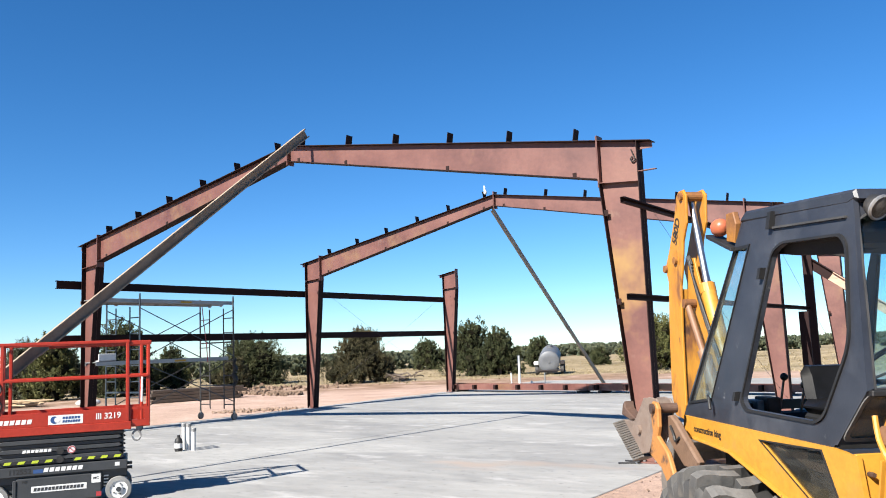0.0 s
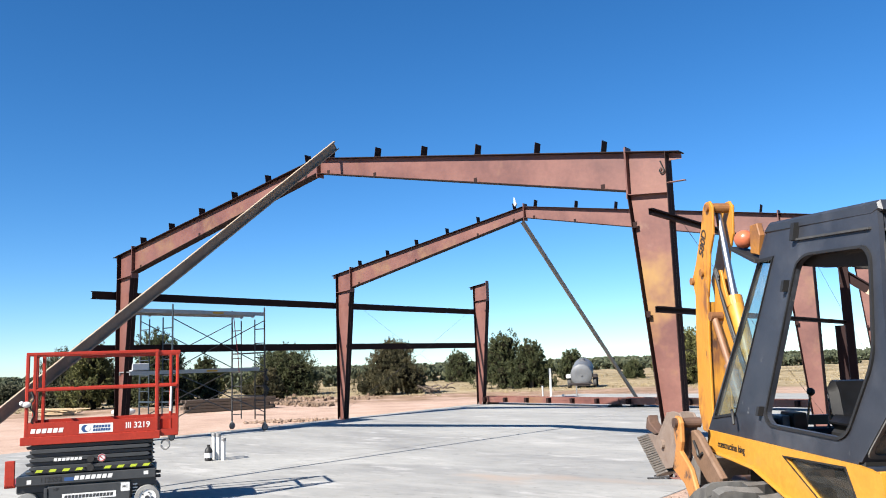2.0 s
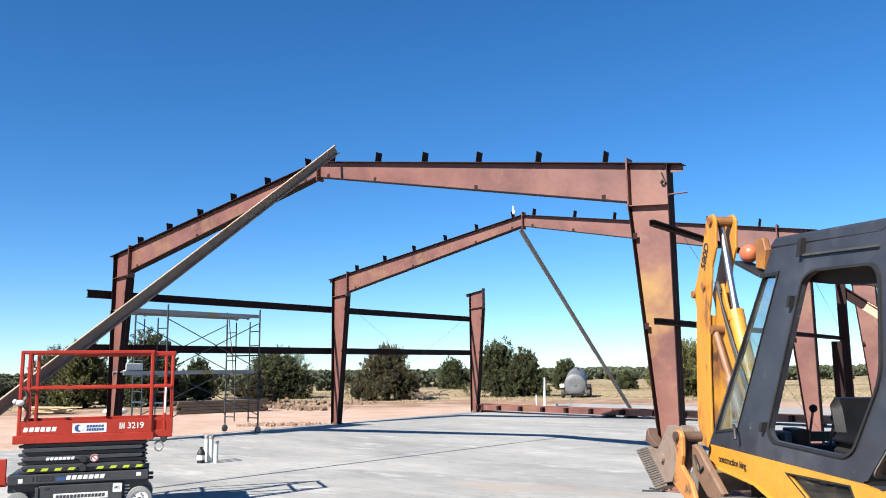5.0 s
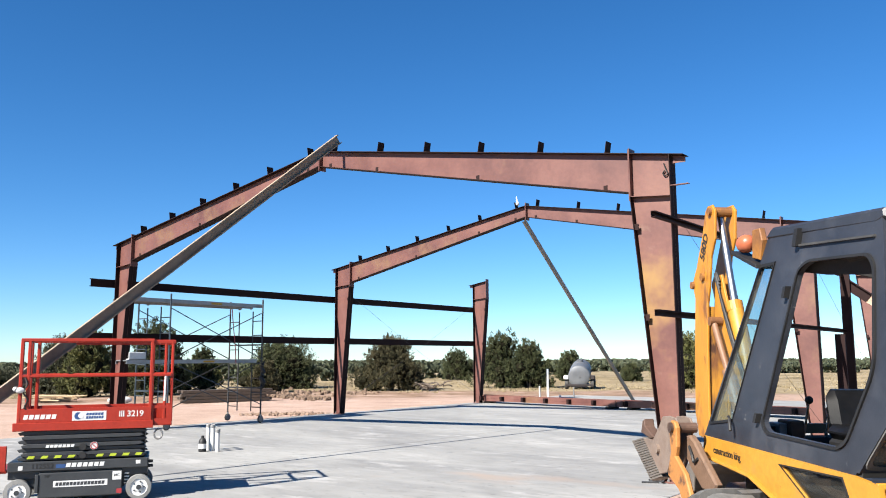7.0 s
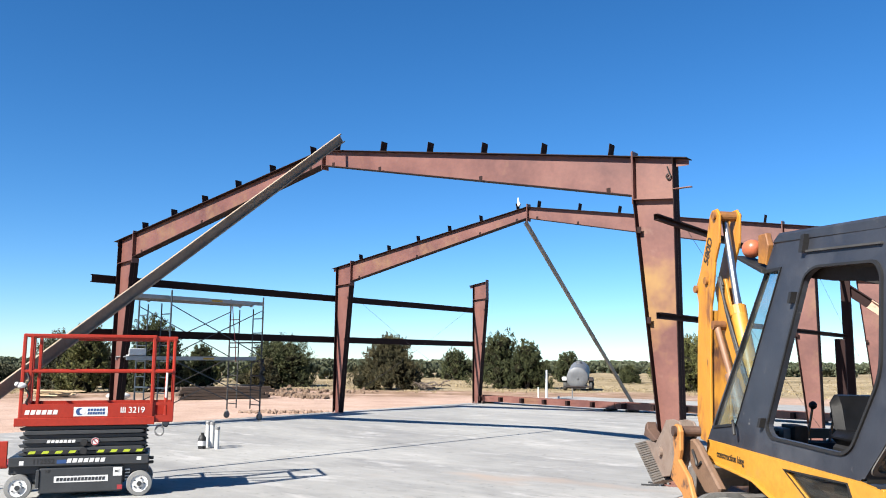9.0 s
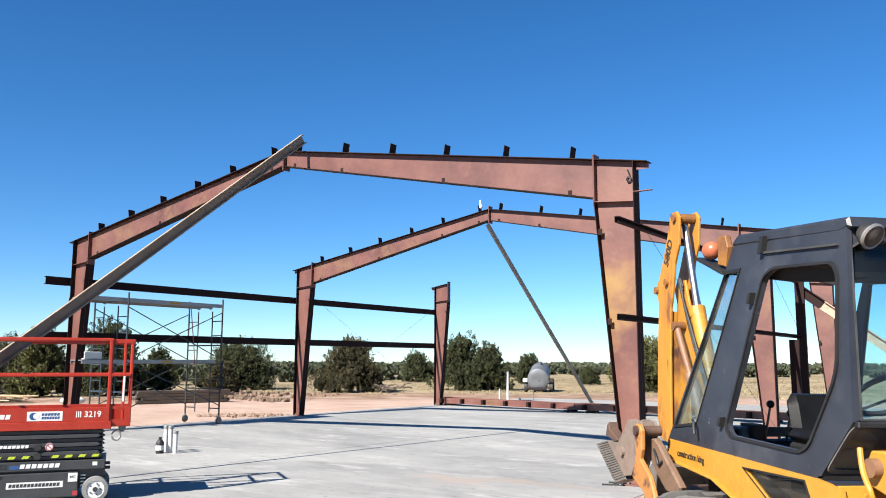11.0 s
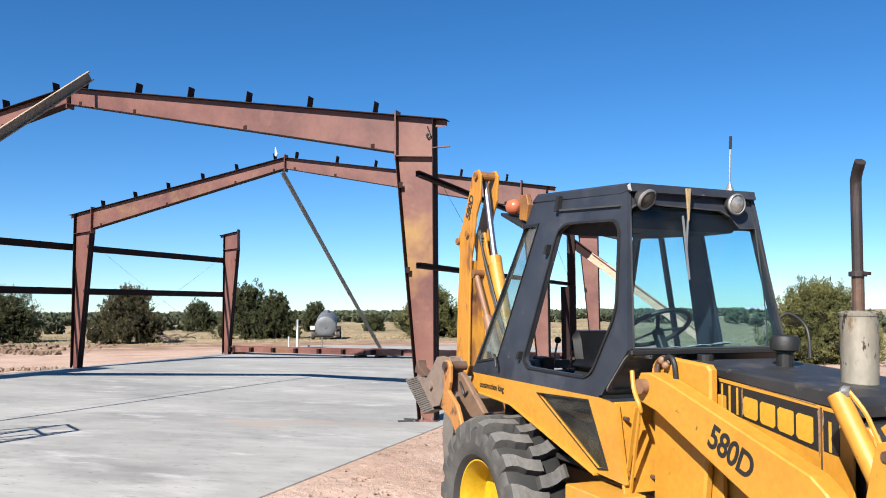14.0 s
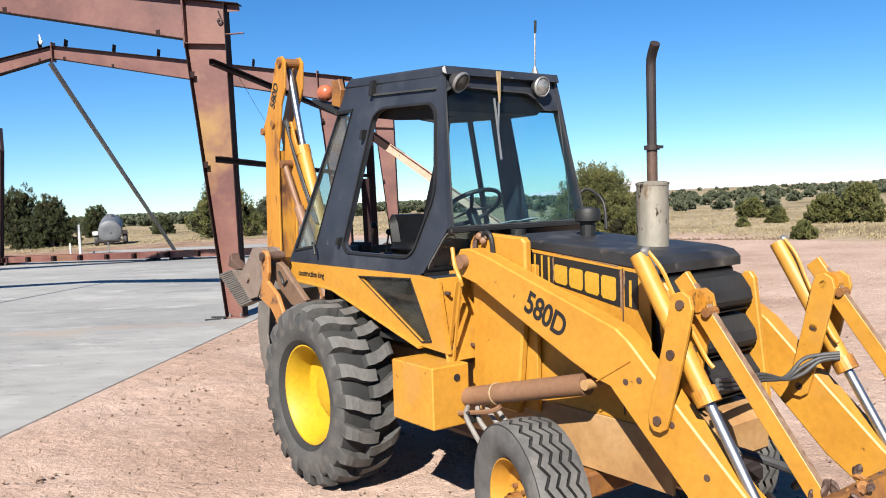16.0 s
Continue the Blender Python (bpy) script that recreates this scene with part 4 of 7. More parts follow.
# lower cab walls and fenders
for s in (-1, 1):
    lay = lambda a, b, d, s=s: (a, s * d, b)
    pan = [(-0.80, 1.475), (-0.83, 1.352), (-0.40, 1.335), (-0.11, 1.32), (0.955, 1.045), (1.235, 1.03), (1.15, 1.46), (0.94, 1.475)]
    win = [(0.26, 1.425), (0.862, 1.448), (1.062, 1.09), (0.965, 1.075)]
    fender = part("fender_panel", plate(B(), pan, [win], lay, 0.61, 0.635), YELLOW, hoe, "yellow side panel with a dark lower window")
    part("lower_window", prism(B(), win, lay, 0.612, 0.620), SMOKED, fender, "dark dusty glass pane")
    part("window_seal", plate(B(), [(a + (a - 0.75) * 0.045, b + (b - 1.27) * 0.045) for a, b in win], [win], lay, 0.634, 0.641), BLACK, fender)
    part("fender_top", prism(B(), [(-0.83, 1.352), (-0.40, 1.335), (-0.11, 1.32), (0.955, 1.045), (0.955, 1.03), (-0.11, 1.305), (-0.40, 1.32), (-0.83, 1.337)], lay, 0.30, 0.66, 0.003), YELLOW, hoe)
    part("step_box", box(B(), (0.90, s * 0.55, 0.625), (1.315, s * 0.815, 0.985), 0.007), YELLOW, hoe, "yellow steel side tank box")
    part("filler_hole", cyl(B(), (1.314, s * 0.642, 0.91), (1.321, s * 0.642, 0.91), 0.022, seg=12), BLACK, hoe)
    part("cowl_side", prism(B(), [(1.14, 0.74), (1.72, 0.74), (1.72, 1.56), (1.20, 1.60), (1.14, 1.48)], lay, 0.352, 0.383, 0.004), YELLOW, hoe)
    part("step_wall", prism(B(), [(0.352, 0.98), (0.632, 0.98), (0.625, 1.468), (0.352, 1.468)], lambda a, b, d, s=s: (d + 0.10 * (1.24 - b) / 0.24 * (1 if b > 1.2 else 0), s * a, b), 1.205, 1.225, 0.004), YELLOW, hoe, "yellow cab front wall with bolts")
    part("cowl_ledge", box(B(), (0.95, s * 0.34, 1.450), (1.125, s * 0.62, 1.466), 0.003), CHARCOAL, hoe)
    for q in ((0.58, 1.06), (0.58, 1.38), (0.44, 1.06)):
        part("bolt", cyl(B(), (1.15, s * q[0], q[1]), (1.24 if q[1] < 1.2 else 1.19, s * q[0], q[1]), 0.012, seg=6), BROWN, hoe)
    part("engine_panel", prism(B(), [(1.50, 0.80), (2.47, 0.80), (2.47, 1.585), (1.50, 1.66)], lay, 0.322, 0.337, 0.004), YELLOW, hoe, "yellow engine side panel")
    near_lay = lambda a, b, d, s=s: (a - 0.105, s * d, b + 0.012)
    part("panel_seam", prism(B(), [(2.405, 0.82), (2.412, 0.82), (2.412, 1.56), (2.405, 1.56)], near_lay, 0.3375, 0.3405), BROWN, hoe)
    for a0, b0, b1 in ((2.394, 1.34, 1.56), (1.918, 1.45, 1.60), (2.416, 1.46, 1.55)):
        part("chipped_edge", prism(B(), [(a0, b0), (a0 + 0.008, b0 + 0.03), (a0 + 0.010, (b0 + b1) / 2), (a0 + 0.007, b1), (a0 - 0.003, b1 - 0.02), (a0 + 0.001, (b0 + b1) / 2 + 0.02)], near_lay, 0.3405, 0.3422), CHIPPED, hoe)
    part("hood_edge_rust", prism(B(), [(1.95, 1.612), (2.12, 1.598), (2.38, 1.566), (2.38, 1.572), (2.20, 1.597), (1.95, 1.618)], near_lay, 0.3378, 0.3395), CHIPPED, hoe)
    # bar decals and four block shapes for the maker's mark
    part("decal_band", prism(B(), [(1.68, 1.492), (2.40, 1.362), (2.40, 1.552), (1.68, 1.622)], near_lay, 0.3378, 0.3402), DECALBLACK, hoe, "black decal band")
    part("decal_tail", prism(B(), [(2.42, 1.372), (2.505, 1.36), (2.505, 1.54), (2.42, 1.55)], near_lay, 0.3378, 0.3402), DECALBLACK, hoe)
    for k in range(4):
        x0 = 1.715 + 0.055 * k
        part("decal_stripe", prism(B(), [(x0, 1.495 - 0.17 * (x0 - 1.68)), (x0 + 0.014, 1.493 - 0.17 * (x0 - 1.68)), (x0 + 0.014, 1.615 - 0.1 * (x0 - 1.68)), (x0, 1.615 - 0.1 * (x0 - 1.68))], near_lay, 0.3404, 0.3416), DECALYELLOW, hoe)
    for k in range(4):
        x0 = 1.928 + 0.113 * k
        zb, zt = 1.482 - 0.17 * (x0 - 1.68), 1.600 - 0.10 * (x0 - 1.68)
        xm, zi = x0 + 0.098, (zt - zb) * 0.13
        sh = [(x0 + 0.012, zb + zi), (xm - 0.012, zb + zi - 0.012), (xm, zb + zi), (xm, zt - zi - 0.012), (xm - 0.012, zt - zi - 0.008), (x0 + 0.012, zt - zi), (x0, zt - zi - 0.012), (x0, zb + zi + 0.014)]
        part("maker_mark_block", prism(B(), sh, near_lay, 0.3404, 0.3418), DECALYELLOW, hoe)
    for k in range(1):
        x0 = 2.45
        part("decal_stripe", prism(B(), [(x0, 1.375 - 0.13 * (x0 - 2.42)), (x0 + 0.016, 1.373 - 0.13 * (x0 - 2.42)), (x0 + 0.016, 1.505 - 0.09 * (x0 - 2.42)), (x0, 1.507 - 0.09 * (x0 - 2.42))], near_lay, 0.3404, 0.3416), DECALYELLOW, hoe)

RIGHT = Matrix(((1, 0, 0, 0), (0, 0, -1, 0), (0, 1, 0, 0), (0, 0, 0, 1)))   # lettering on the machine's right side
words("lettering", "construction king", 0.062, Matrix.Translation((-0.447, -0.6365, 1.400)) @ RIGHT, DECALBLACK, hoe, 1.0, 0.92)

# hood
part("hood", prism(B(), [(1.30, 1.60), (1.30, 1.70), (1.36, 1.715), (2.38, 1.655), (2.48, 1.635), (2.52, 1.60), (2.52, 1.555), (1.56, 1.65)], xz, -0.345, 0.345, 0.012), HOODBLACK, hoe, "matt black hood top, dusty")
part("hood_filler_cap", cyl(B(), (1.38, -0.20, 1.71), (1.38, -0.20, 1.745), 0.045, seg=14), BLACK, hoe)
grille = part("grille", box(B(), (2.47, -0.30, 0.70), (2.50, 0.30, 1.54), 0.004), BLACK, hoe, "black mesh grille in three swelling tiers")
for zb, fx in ((0.925, 0.05), (1.135, 0.025), (1.345, 0.0)):
    tier = part("grille_tier", prism(B(), [(2.49, zb - 0.012), (2.555 + fx, zb - 0.008), (2.60 + fx, zb + 0.02), (2.612 + fx, zb + 0.045), (2.60 + fx, zb + 0.095), (2.545 + fx, zb + 0.165), (2.49, zb + 0.18)], xz, -0.31, 0.31, 0.010), GRILLE, grille)
    part("tier_lip", box(B(), (2.53 + fx, -0.312, zb - 0.016), (2.575 + fx, 0.312, zb - 0.006), 0.002), BLACK, tier)
for s in (-1, 1):
    part("grille_guard", prism(B(), [(2.60, 0.80), (2.685, 0.80), (2.66, 1.01), (2.60, 1.49), (2.575, 1.52), (2.545, 1.52), (2.525, 1.50)], xz, s * 0.328, s * 0.365, 0.006), YELLOW, hoe)
muffler = part("muffler", cyl(B(), (2.22, 0.0, 1.64), (2.22, 0.0, 1.985), 0.083, seg=28), MUFFLER, hoe, "speckled weathered muffler can", smooth=True)
part("muffler_cap", lathe(B(), [(0.086, 1.978), (0.088, 1.992), (0.072, 2.0), (0.03, 2.003)], (2.22, 0, 0), "Z", 28), MUFFLER, muffler)
part("exhaust_sleeve", cyl(B(), (2.22, 0, 2.0), (2.22, 0, 2.19), 0.028, seg=16), BROWN, muffler)
part("exhaust_pipe", tube(B(), smooth_path([(2.22, 0, 2.15), (2.22, 0, 2.38), (2.22, 0, 2.565), (2.232, -0.01, 2.64), (2.278, -0.035, 2.705)], 6), 0.0255, 14), STACK, muffler, "sooty curved exhaust pipe")
part("clamp", cyl(box(B(), (2.245, -0.012, 2.17), (2.285, 0.012, 2.185)), (2.22, 0, 2.165), (2.22, 0, 2.188), 0.040, seg=16), STACK, muffler)
cleaner = part("air_precleaner", cyl(B(), (1.66, 0.10, 1.66), (1.66, 0.10, 1.80), 0.045, seg=16), BLACK, hoe, "black air intake mushroom cap")
part("cap", lathe(B(), [(0.05, 1.775), (0.074, 1.785), (0.079, 1.835), (0.066, 1.858), (0.001, 1.866)], (1.66, 0.10, 0), "Z", 24), BLACK, cleaner, smooth=True)

# cab: frames, glass, roof
ZL, ZH, YL, YH = 1.475, 2.72, 0.615, 0.475


def cab_y(z):
    return YL + (YH - YL) * (z - ZL) / (ZH - ZL)


cab = part("cab_floor", box(B(), (-0.55, -0.57, 1.02), (1.06, 0.57, 1.06), 0.005), LINER, hoe)
side_outer = [(-0.84, 1.475), (0.94, 1.475), (1.175, 1.77), (1.06, 2.60), (1.04, 2.70), (-0.06, 2.755), (-0.13, 2.70)]
door_hole = [(0.0, 1.635), (0.06, 1.588), (0.78, 1.585), (0.855, 1.625), (1.02, 1.93), (1.04, 2.02), (0.998, 2.46), (0.945, 2.515), (0.40, 2.54), (0.295, 2.50)]
door_hole = rounded(door_hole, 0.06)
quarter_hole = [(-0.735, 1.575), (-0.415, 1.62), (-0.007, 2.562), (-0.185, 2.56)]
front_hole = [(0.65, 1.60), (1.0, 1.60), (1.125, 1.80), (1.01, 2.49), (0.545, 2.54)]
mid_hole = [(0.19, 1.60), (0.405, 1.60), (0.355, 2.50), (0.115, 2.51)]
back_hole = [(-0.53, 1.60), (0.155, 1.60), (0.08, 2.51), (-0.165, 2.52)]
for s in (-1, 1):
    lay = lambda a, b, d, s=s: (a, s * (cab_y(b) + d), b)
    holes = [front_hole, mid_hole, back_hole] if s > 0 else [door_hole, quarter_hole]
    frame_ = part("cab_side", plate(B(), side_outer, holes, lay, -0.028, 0.0), CHARCOAL, hoe, "charcoal painted cab side with an open door window")
    if s > 0:
        for hole in holes:
            part("side_glass", prism(B(), hole, lay, -0.02, -0.015), TINT, frame_)
    rim_hole = [(a + (a - 0.55) * 0.035, b + (b - 2.06) * 0.03) for a, b in door_hole]
    if s < 0:
        part("door_bead", plate(B(), rim_hole, [door_hole], lay, 0.001, 0.012), BLACK, frame_)
    if s < 0:
        part("quarter_glass", prism(B(), quarter_hole, lay, -0.016, -0.011), TINT_DUSTY, frame_, "tinted rear quarter glass")
        part("quarter_seal", plate(B(), [(a + (a + 0.34) * 0.06, b + (b - 2.07) * 0.04) for a, b in quarter_hole], [quarter_hole], lay, 0.001, 0.008), BLACK, frame_)
    part("roof_gutter", prism(B(), [(0.27, 2.640), (1.0, 2.60), (1.0, 2.611), (0.27, 2.652)], lay, 0.0, 0.016), SEAL_GREY, frame_)
    for q in ((0.275, 2.69, 0.04, 0.10), (0.185, 2.385, 0.03, 0.065), (-0.06, 1.655, 0.03, 0.055)):
        if s < 0:
            part("hinge", prism(B(), [(q[0] - q[2] / 2, q[1] - q[3] / 2), (q[0] + q[2] / 2, q[1] - q[3] / 2), (q[0] + q[2] / 2 + 0.015, q[1] + q[3] / 2), (q[0] - q[2] / 2 + 0.015, q[1] + q[3] / 2)], lay, 0.0, 0.035), BLACK, frame_)
    part("latch", tube(B(), [(-0.46, s * (cab_y(1.63) + 0.01), 1.63), (-0.36, s * (cab_y(1.62) + 0.05), 1.625), (-0.33, s * (cab_y(1.55) + 0.05), 1.555)], 0.010, 6), BLACK, frame_)

front_lay = lambda a, b, d: ((0.985 + 0.215 * (b - 1.5) / 0.26 if b < 1.76 else 1.20 - 0.17 * (b - 1.76) / 0.94) + d, a, b)
f_outer = [(-0.618, 1.49), (0.605, 1.49), (0.578, 1.76), (0.475, 2.70), (-0.475, 2.70), (-0.592, 1.76)]
f_glass = [(-0.545, 1.775), (0.562, 1.775), (0.468, 2.50), (0.33, 2.495), (0.27, 2.565), (0.20, 2.60), (-0.40, 2.615), (-0.462, 2.58)]
f_low = rounded([(-0.592, 1.525), (-0.20, 1.525), (-0.20, 1.735), (-0.570, 1.735)], 0.045)
windshield = part("cab_front", plate(B(), f_outer, [f_glass, f_low], front_lay, -0.025, 0.0), CHARCOAL, hoe, "charcoal cab front round the windshield")
part("windshield_glass", prism(B(), f_glass, front_lay, -0.022, -0.017), TINT, windshield, "green-tinted windshield glass")
part("low_glass", prism(B(), f_low, front_lay, -0.012, -0.007), LOW_PANE, windshield, "dusty low front pane")
part("low_seal", plate(B(), rounded([(-0.612, 1.505), (-0.17, 1.505), (-0.17, 1.752), (-0.588, 1.752)], 0.05), [f_low], front_lay, 0.001, 0.012), SEAL_PALE, windshield)
part("windshield_seal", plate(B(), [(a * 1.014, b + (b - 2.2) * 0.017) for a, b in f_glass], [f_glass], front_lay, 0.001, 0.009), SEAL_GREY, windshield)
part("sill_bar", box(B(), (1.18, -0.58, 1.735), (1.225, 0.60, 1.765), 0.006), BLACK, windshield)
roof = part("cab_roof", prism(B(), [(1.075, 2.685), (1.06, 2.735), (-0.05, 2.795), (-0.12, 2.755), (-0.12, 2.73), (1.0, 2.665)], xz, -0.482, 0.482, 0.014), CHARCOAL, hoe, "charcoal cab roof")
part("roof_liner", box(box(box(B(), (-0.08, -0.455, 2.59), (1.0, 0.455, 2.66), 0.02), (0.62, -0.45, 2.48), (0.98, 0.45, 2.60), 0.05), (0.10, 0.02, 2.50), (0.66, 0.45, 2.60), 0.03), LINER, hoe, "dark sagging roof lining")
part("liner_edge", prism(B(), [(0.20, 2.62), (0.20, 2.50), (0.45, 2.465), (0.70, 2.445), (0.98, 2.39), (1.0, 2.62)], xz, -0.43, -0.40, 0.004), LINER, hoe, "frayed dark edge of the roof lining")
back_lay = lambda a, b, d: (-0.84 + 0.71 * (b - 1.475) / 1.225 + d, a, b)
b_outer = [(-0.605, 1.49), (0.605, 1.49), (0.475, 2.73), (-0.475, 2.73)]
b_hole = [(-0.588, 1.56), (0.588, 1.56), (0.458, 2.66), (-0.458, 2.66)]
part("cab_rear", plate(B(), b_outer, [b_hole], back_lay, 0.0, 0.025), CHARCOAL, hoe, "open charcoal cab rear frame")

# inside the cab
seat = part("operator_seat", box(B(), (-0.20, -0.20, 1.535), (0.17, 0.20, 1.625), 0.04), VINYL, hoe, "black vinyl operator seat", smooth=True)
seat.matrix_basis = Matrix.Translation((0.12, 0, 0)) @ Matrix.Diagonal((1, 0.95, 1, 1))
part("backrest", prism(B(), [(-0.215, 1.58), (-0.115, 1.58), (-0.155, 1.76), (-0.19, 1.82), (-0.235, 1.825), (-0.265, 1.78)], xz, -0.17, 0.19, 0.045), VINYL, seat, smooth=True)
part("pedestal", box(B(), (-0.2, -0.18, 1.06), (0.12, 0.16, 1.54), 0.02), BLACK, seat)
steer = part("steering_column", beam(B(), (0.97, 0, 1.35), (0.68, 0, 1.86), 0.06, 0.06, (0, 1, 0), 0.008), BLACK, hoe)
tilt = Matrix.Translation((0.68, 0, 1.868)) @ Euler((0, radians(-33), 0)).to_matrix().to_4x4()
part("steering_wheel", tube(B(), [tilt @ Vector((0.218 * math.cos(2 * math.pi * k / 36), 0.218 * math.sin(2 * math.pi * k / 36), 0)) for k in range(36)], 0.015, 8, True), BLACK, steer)
for k in range(3):
    t = 2 * math.pi * (k / 3 + 0.25)
    part("spoke", beam(B(), tilt @ Vector((0, 0, -0.02)), tilt @ Vector((0.20 * math.cos(t), 0.20 * math.sin(t), 0)), 0.025, 0.012), BLACK, steer)
dash = part("dashboard", prism(B(), [(0.80, 1.45), (1.06, 1.45), (1.06, 1.73), (0.92, 1.76), (0.80, 1.70)], xz, -0.14, 0.40, 0.02), LINER, hoe)
for k in range(7):
    q = -0.08 + 0.062 * k
    part("paper", box(B(), (-0.05, -0.035, 0), (0.05, 0.03 + 0.01 * (k % 3), 0.003), 0, Matrix.Translation((0.965 + 0.02 * (k % 2), q, 1.757 + 0.004 * k)) @ Euler((0.12 * (k % 3 - 1), -0.15, 0.5 * math.sin(k * 2.1))).to_matrix().to_4x4()), PAPER, dash, "scrap of paper lying on the dash")
part("back_console", box(B(), (-0.62, -0.45, 1.06), (-0.42, 0.45, 1.50), 0.03), LINER, hoe)
for ly, lz, lx in ((-0.10, 1.74, -0.40), (0.05, 1.68, -0.42)):
    lev = part("lever", cyl(B(), (-0.50, ly, 1.46), (lx, ly, lz), 0.008, seg=8), STEEL, hoe)
    part("knob", ball(B(), (lx, ly, lz), 0.026, 10, 8), BLACK, lev, smooth=True)
for k in range(5):
    part("loose_tool", box(B(), (-0.55 + 0.03 * k, -0.50 + 0.05 * k, 1.50 + 0.003 * k), (-0.46 + 0.05 * k, -0.45 + 0.06 * k, 1.54 + 0.02 * k), 0.006, Matrix.Rotation(0.3 * k, 4, "Z") if k == 0 else None), STEEL if k % 2 else BROWN, hoe)

# lamps, wiper, aerial, beacon
for s, mat_, lean in ((-1, HOODBLACK, 35), (1, HOODBLACK, 0)):
    m = Matrix.Translation((1.085, -0.385 if s < 0 else 0.285, 2.645)) @ Euler((0, radians(8 + (24 if s < 0 else 0)), radians(14 if s < 0 else 0))).to_matrix().to_4x4()
    lamp = part("work_lamp", lathe(B(), [(0.02, -0.05), (0.045, -0.04), (0.062, 0.0), (0.064, 0.022), (0.056, 0.026)], (0, 0, 0), "X", 22), mat_, hoe, "round work lamp on the cab front", smooth=True)
    lamp.matrix_basis = m
    lens = part("lens", lathe(B(), [(0.056, 0.023), (0.04, 0.032), (0.001, 0.036)], (0, 0, 0), "X", 22), LENS if s > 0 else DULLLENS, lamp, smooth=True)
    part("lamp_ring", lathe(B(), [(0.066, 0.014), (0.068, 0.024), (0.060, 0.031), (0.054, 0.027)], (0, 0, 0), "X", 22), STEEL, lamp, smooth=True)
part("wiper_arm", prism(B(), [(-0.055, 2.72), (-0.092, 2.72), (-0.098, 2.52), (-0.090, 2.52)], lambda a, b, d: (1.085 + 0.135 * (2.72 - b) + d, a, b), 0.0, 0.012, 0.002), TAN, hoe, "faded tan tapered wiper arm")
part("wiper_link", beam(B(), (1.112, -0.094, 2.53), (1.135, -0.125, 2.35), 0.007, 0.010, (1, 0, 0)), ALU, hoe)
part("wiper_blade", beam(B(), (1.108, -0.128, 2.55), (1.162, -0.128, 2.17), 0.008, 0.012, (1, 0, 0)), ALU, hoe, "pale wiper blade")
aerial = part("aerial", cyl(cyl(B(), (0.96, 0.36, 2.73), (0.96, 0.36, 2.80), 0.035, 0.008, 10), (0.96, 0.36, 2.79), (0.965, 0.365, 3.06), 0.0055, seg=6), STEEL, hoe, "thin aerial with a dark tip")
part("aerial_tip", cyl(B(), (0.965, 0.365, 3.02), (0.967, 0.367, 3.10), 0.009, seg=8), BLACK, aerial)
bracket = part("beacon_bracket", prism(B(), [(-0.52, 2.68), (-0.17, 2.555), (-0.17, 2.58), (-0.52, 2.705)], xz, -0.53, -0.42, 0.003), BLACK, hoe)
part("beacon_lens", lathe(B(), [(0.058, -0.03), (0.061, 0.0), (0.054, 0.035), (0.036, 0.058), (0.001, 0.066)], (-0.405, -0.475, 2.74), "X", 22), ORANGE, bracket, "faded orange beacon", smooth=True)
part("beacon_plate", prism(B(), [(-0.28, 2.63), (-0.18, 2.61), (-0.14, 2.73), (-0.17, 2.81), (-0.27, 2.81)], xz, -0.50, -0.46, 0.006), RUSTY, bracket)
part("grab_handle", tube(B(), smooth_path([(1.08, 0.60, 1.86), (1.05, 0.68, 1.95), (1.10, 0.72, 1.965), (1.22, 0.72, 1.88), (1.26, 0.70, 1.70)], 6), 0.011, 8), BLACK, hoe)
part("loose_wire", tube(B(), smooth_path([(1.07, 0.46, 2.52), (1.09, 0.48, 2.25), (1.11, 0.50, 1.95), (1.11, 0.50, 1.77)], 5), 0.004, 5), HOSE, hoe)

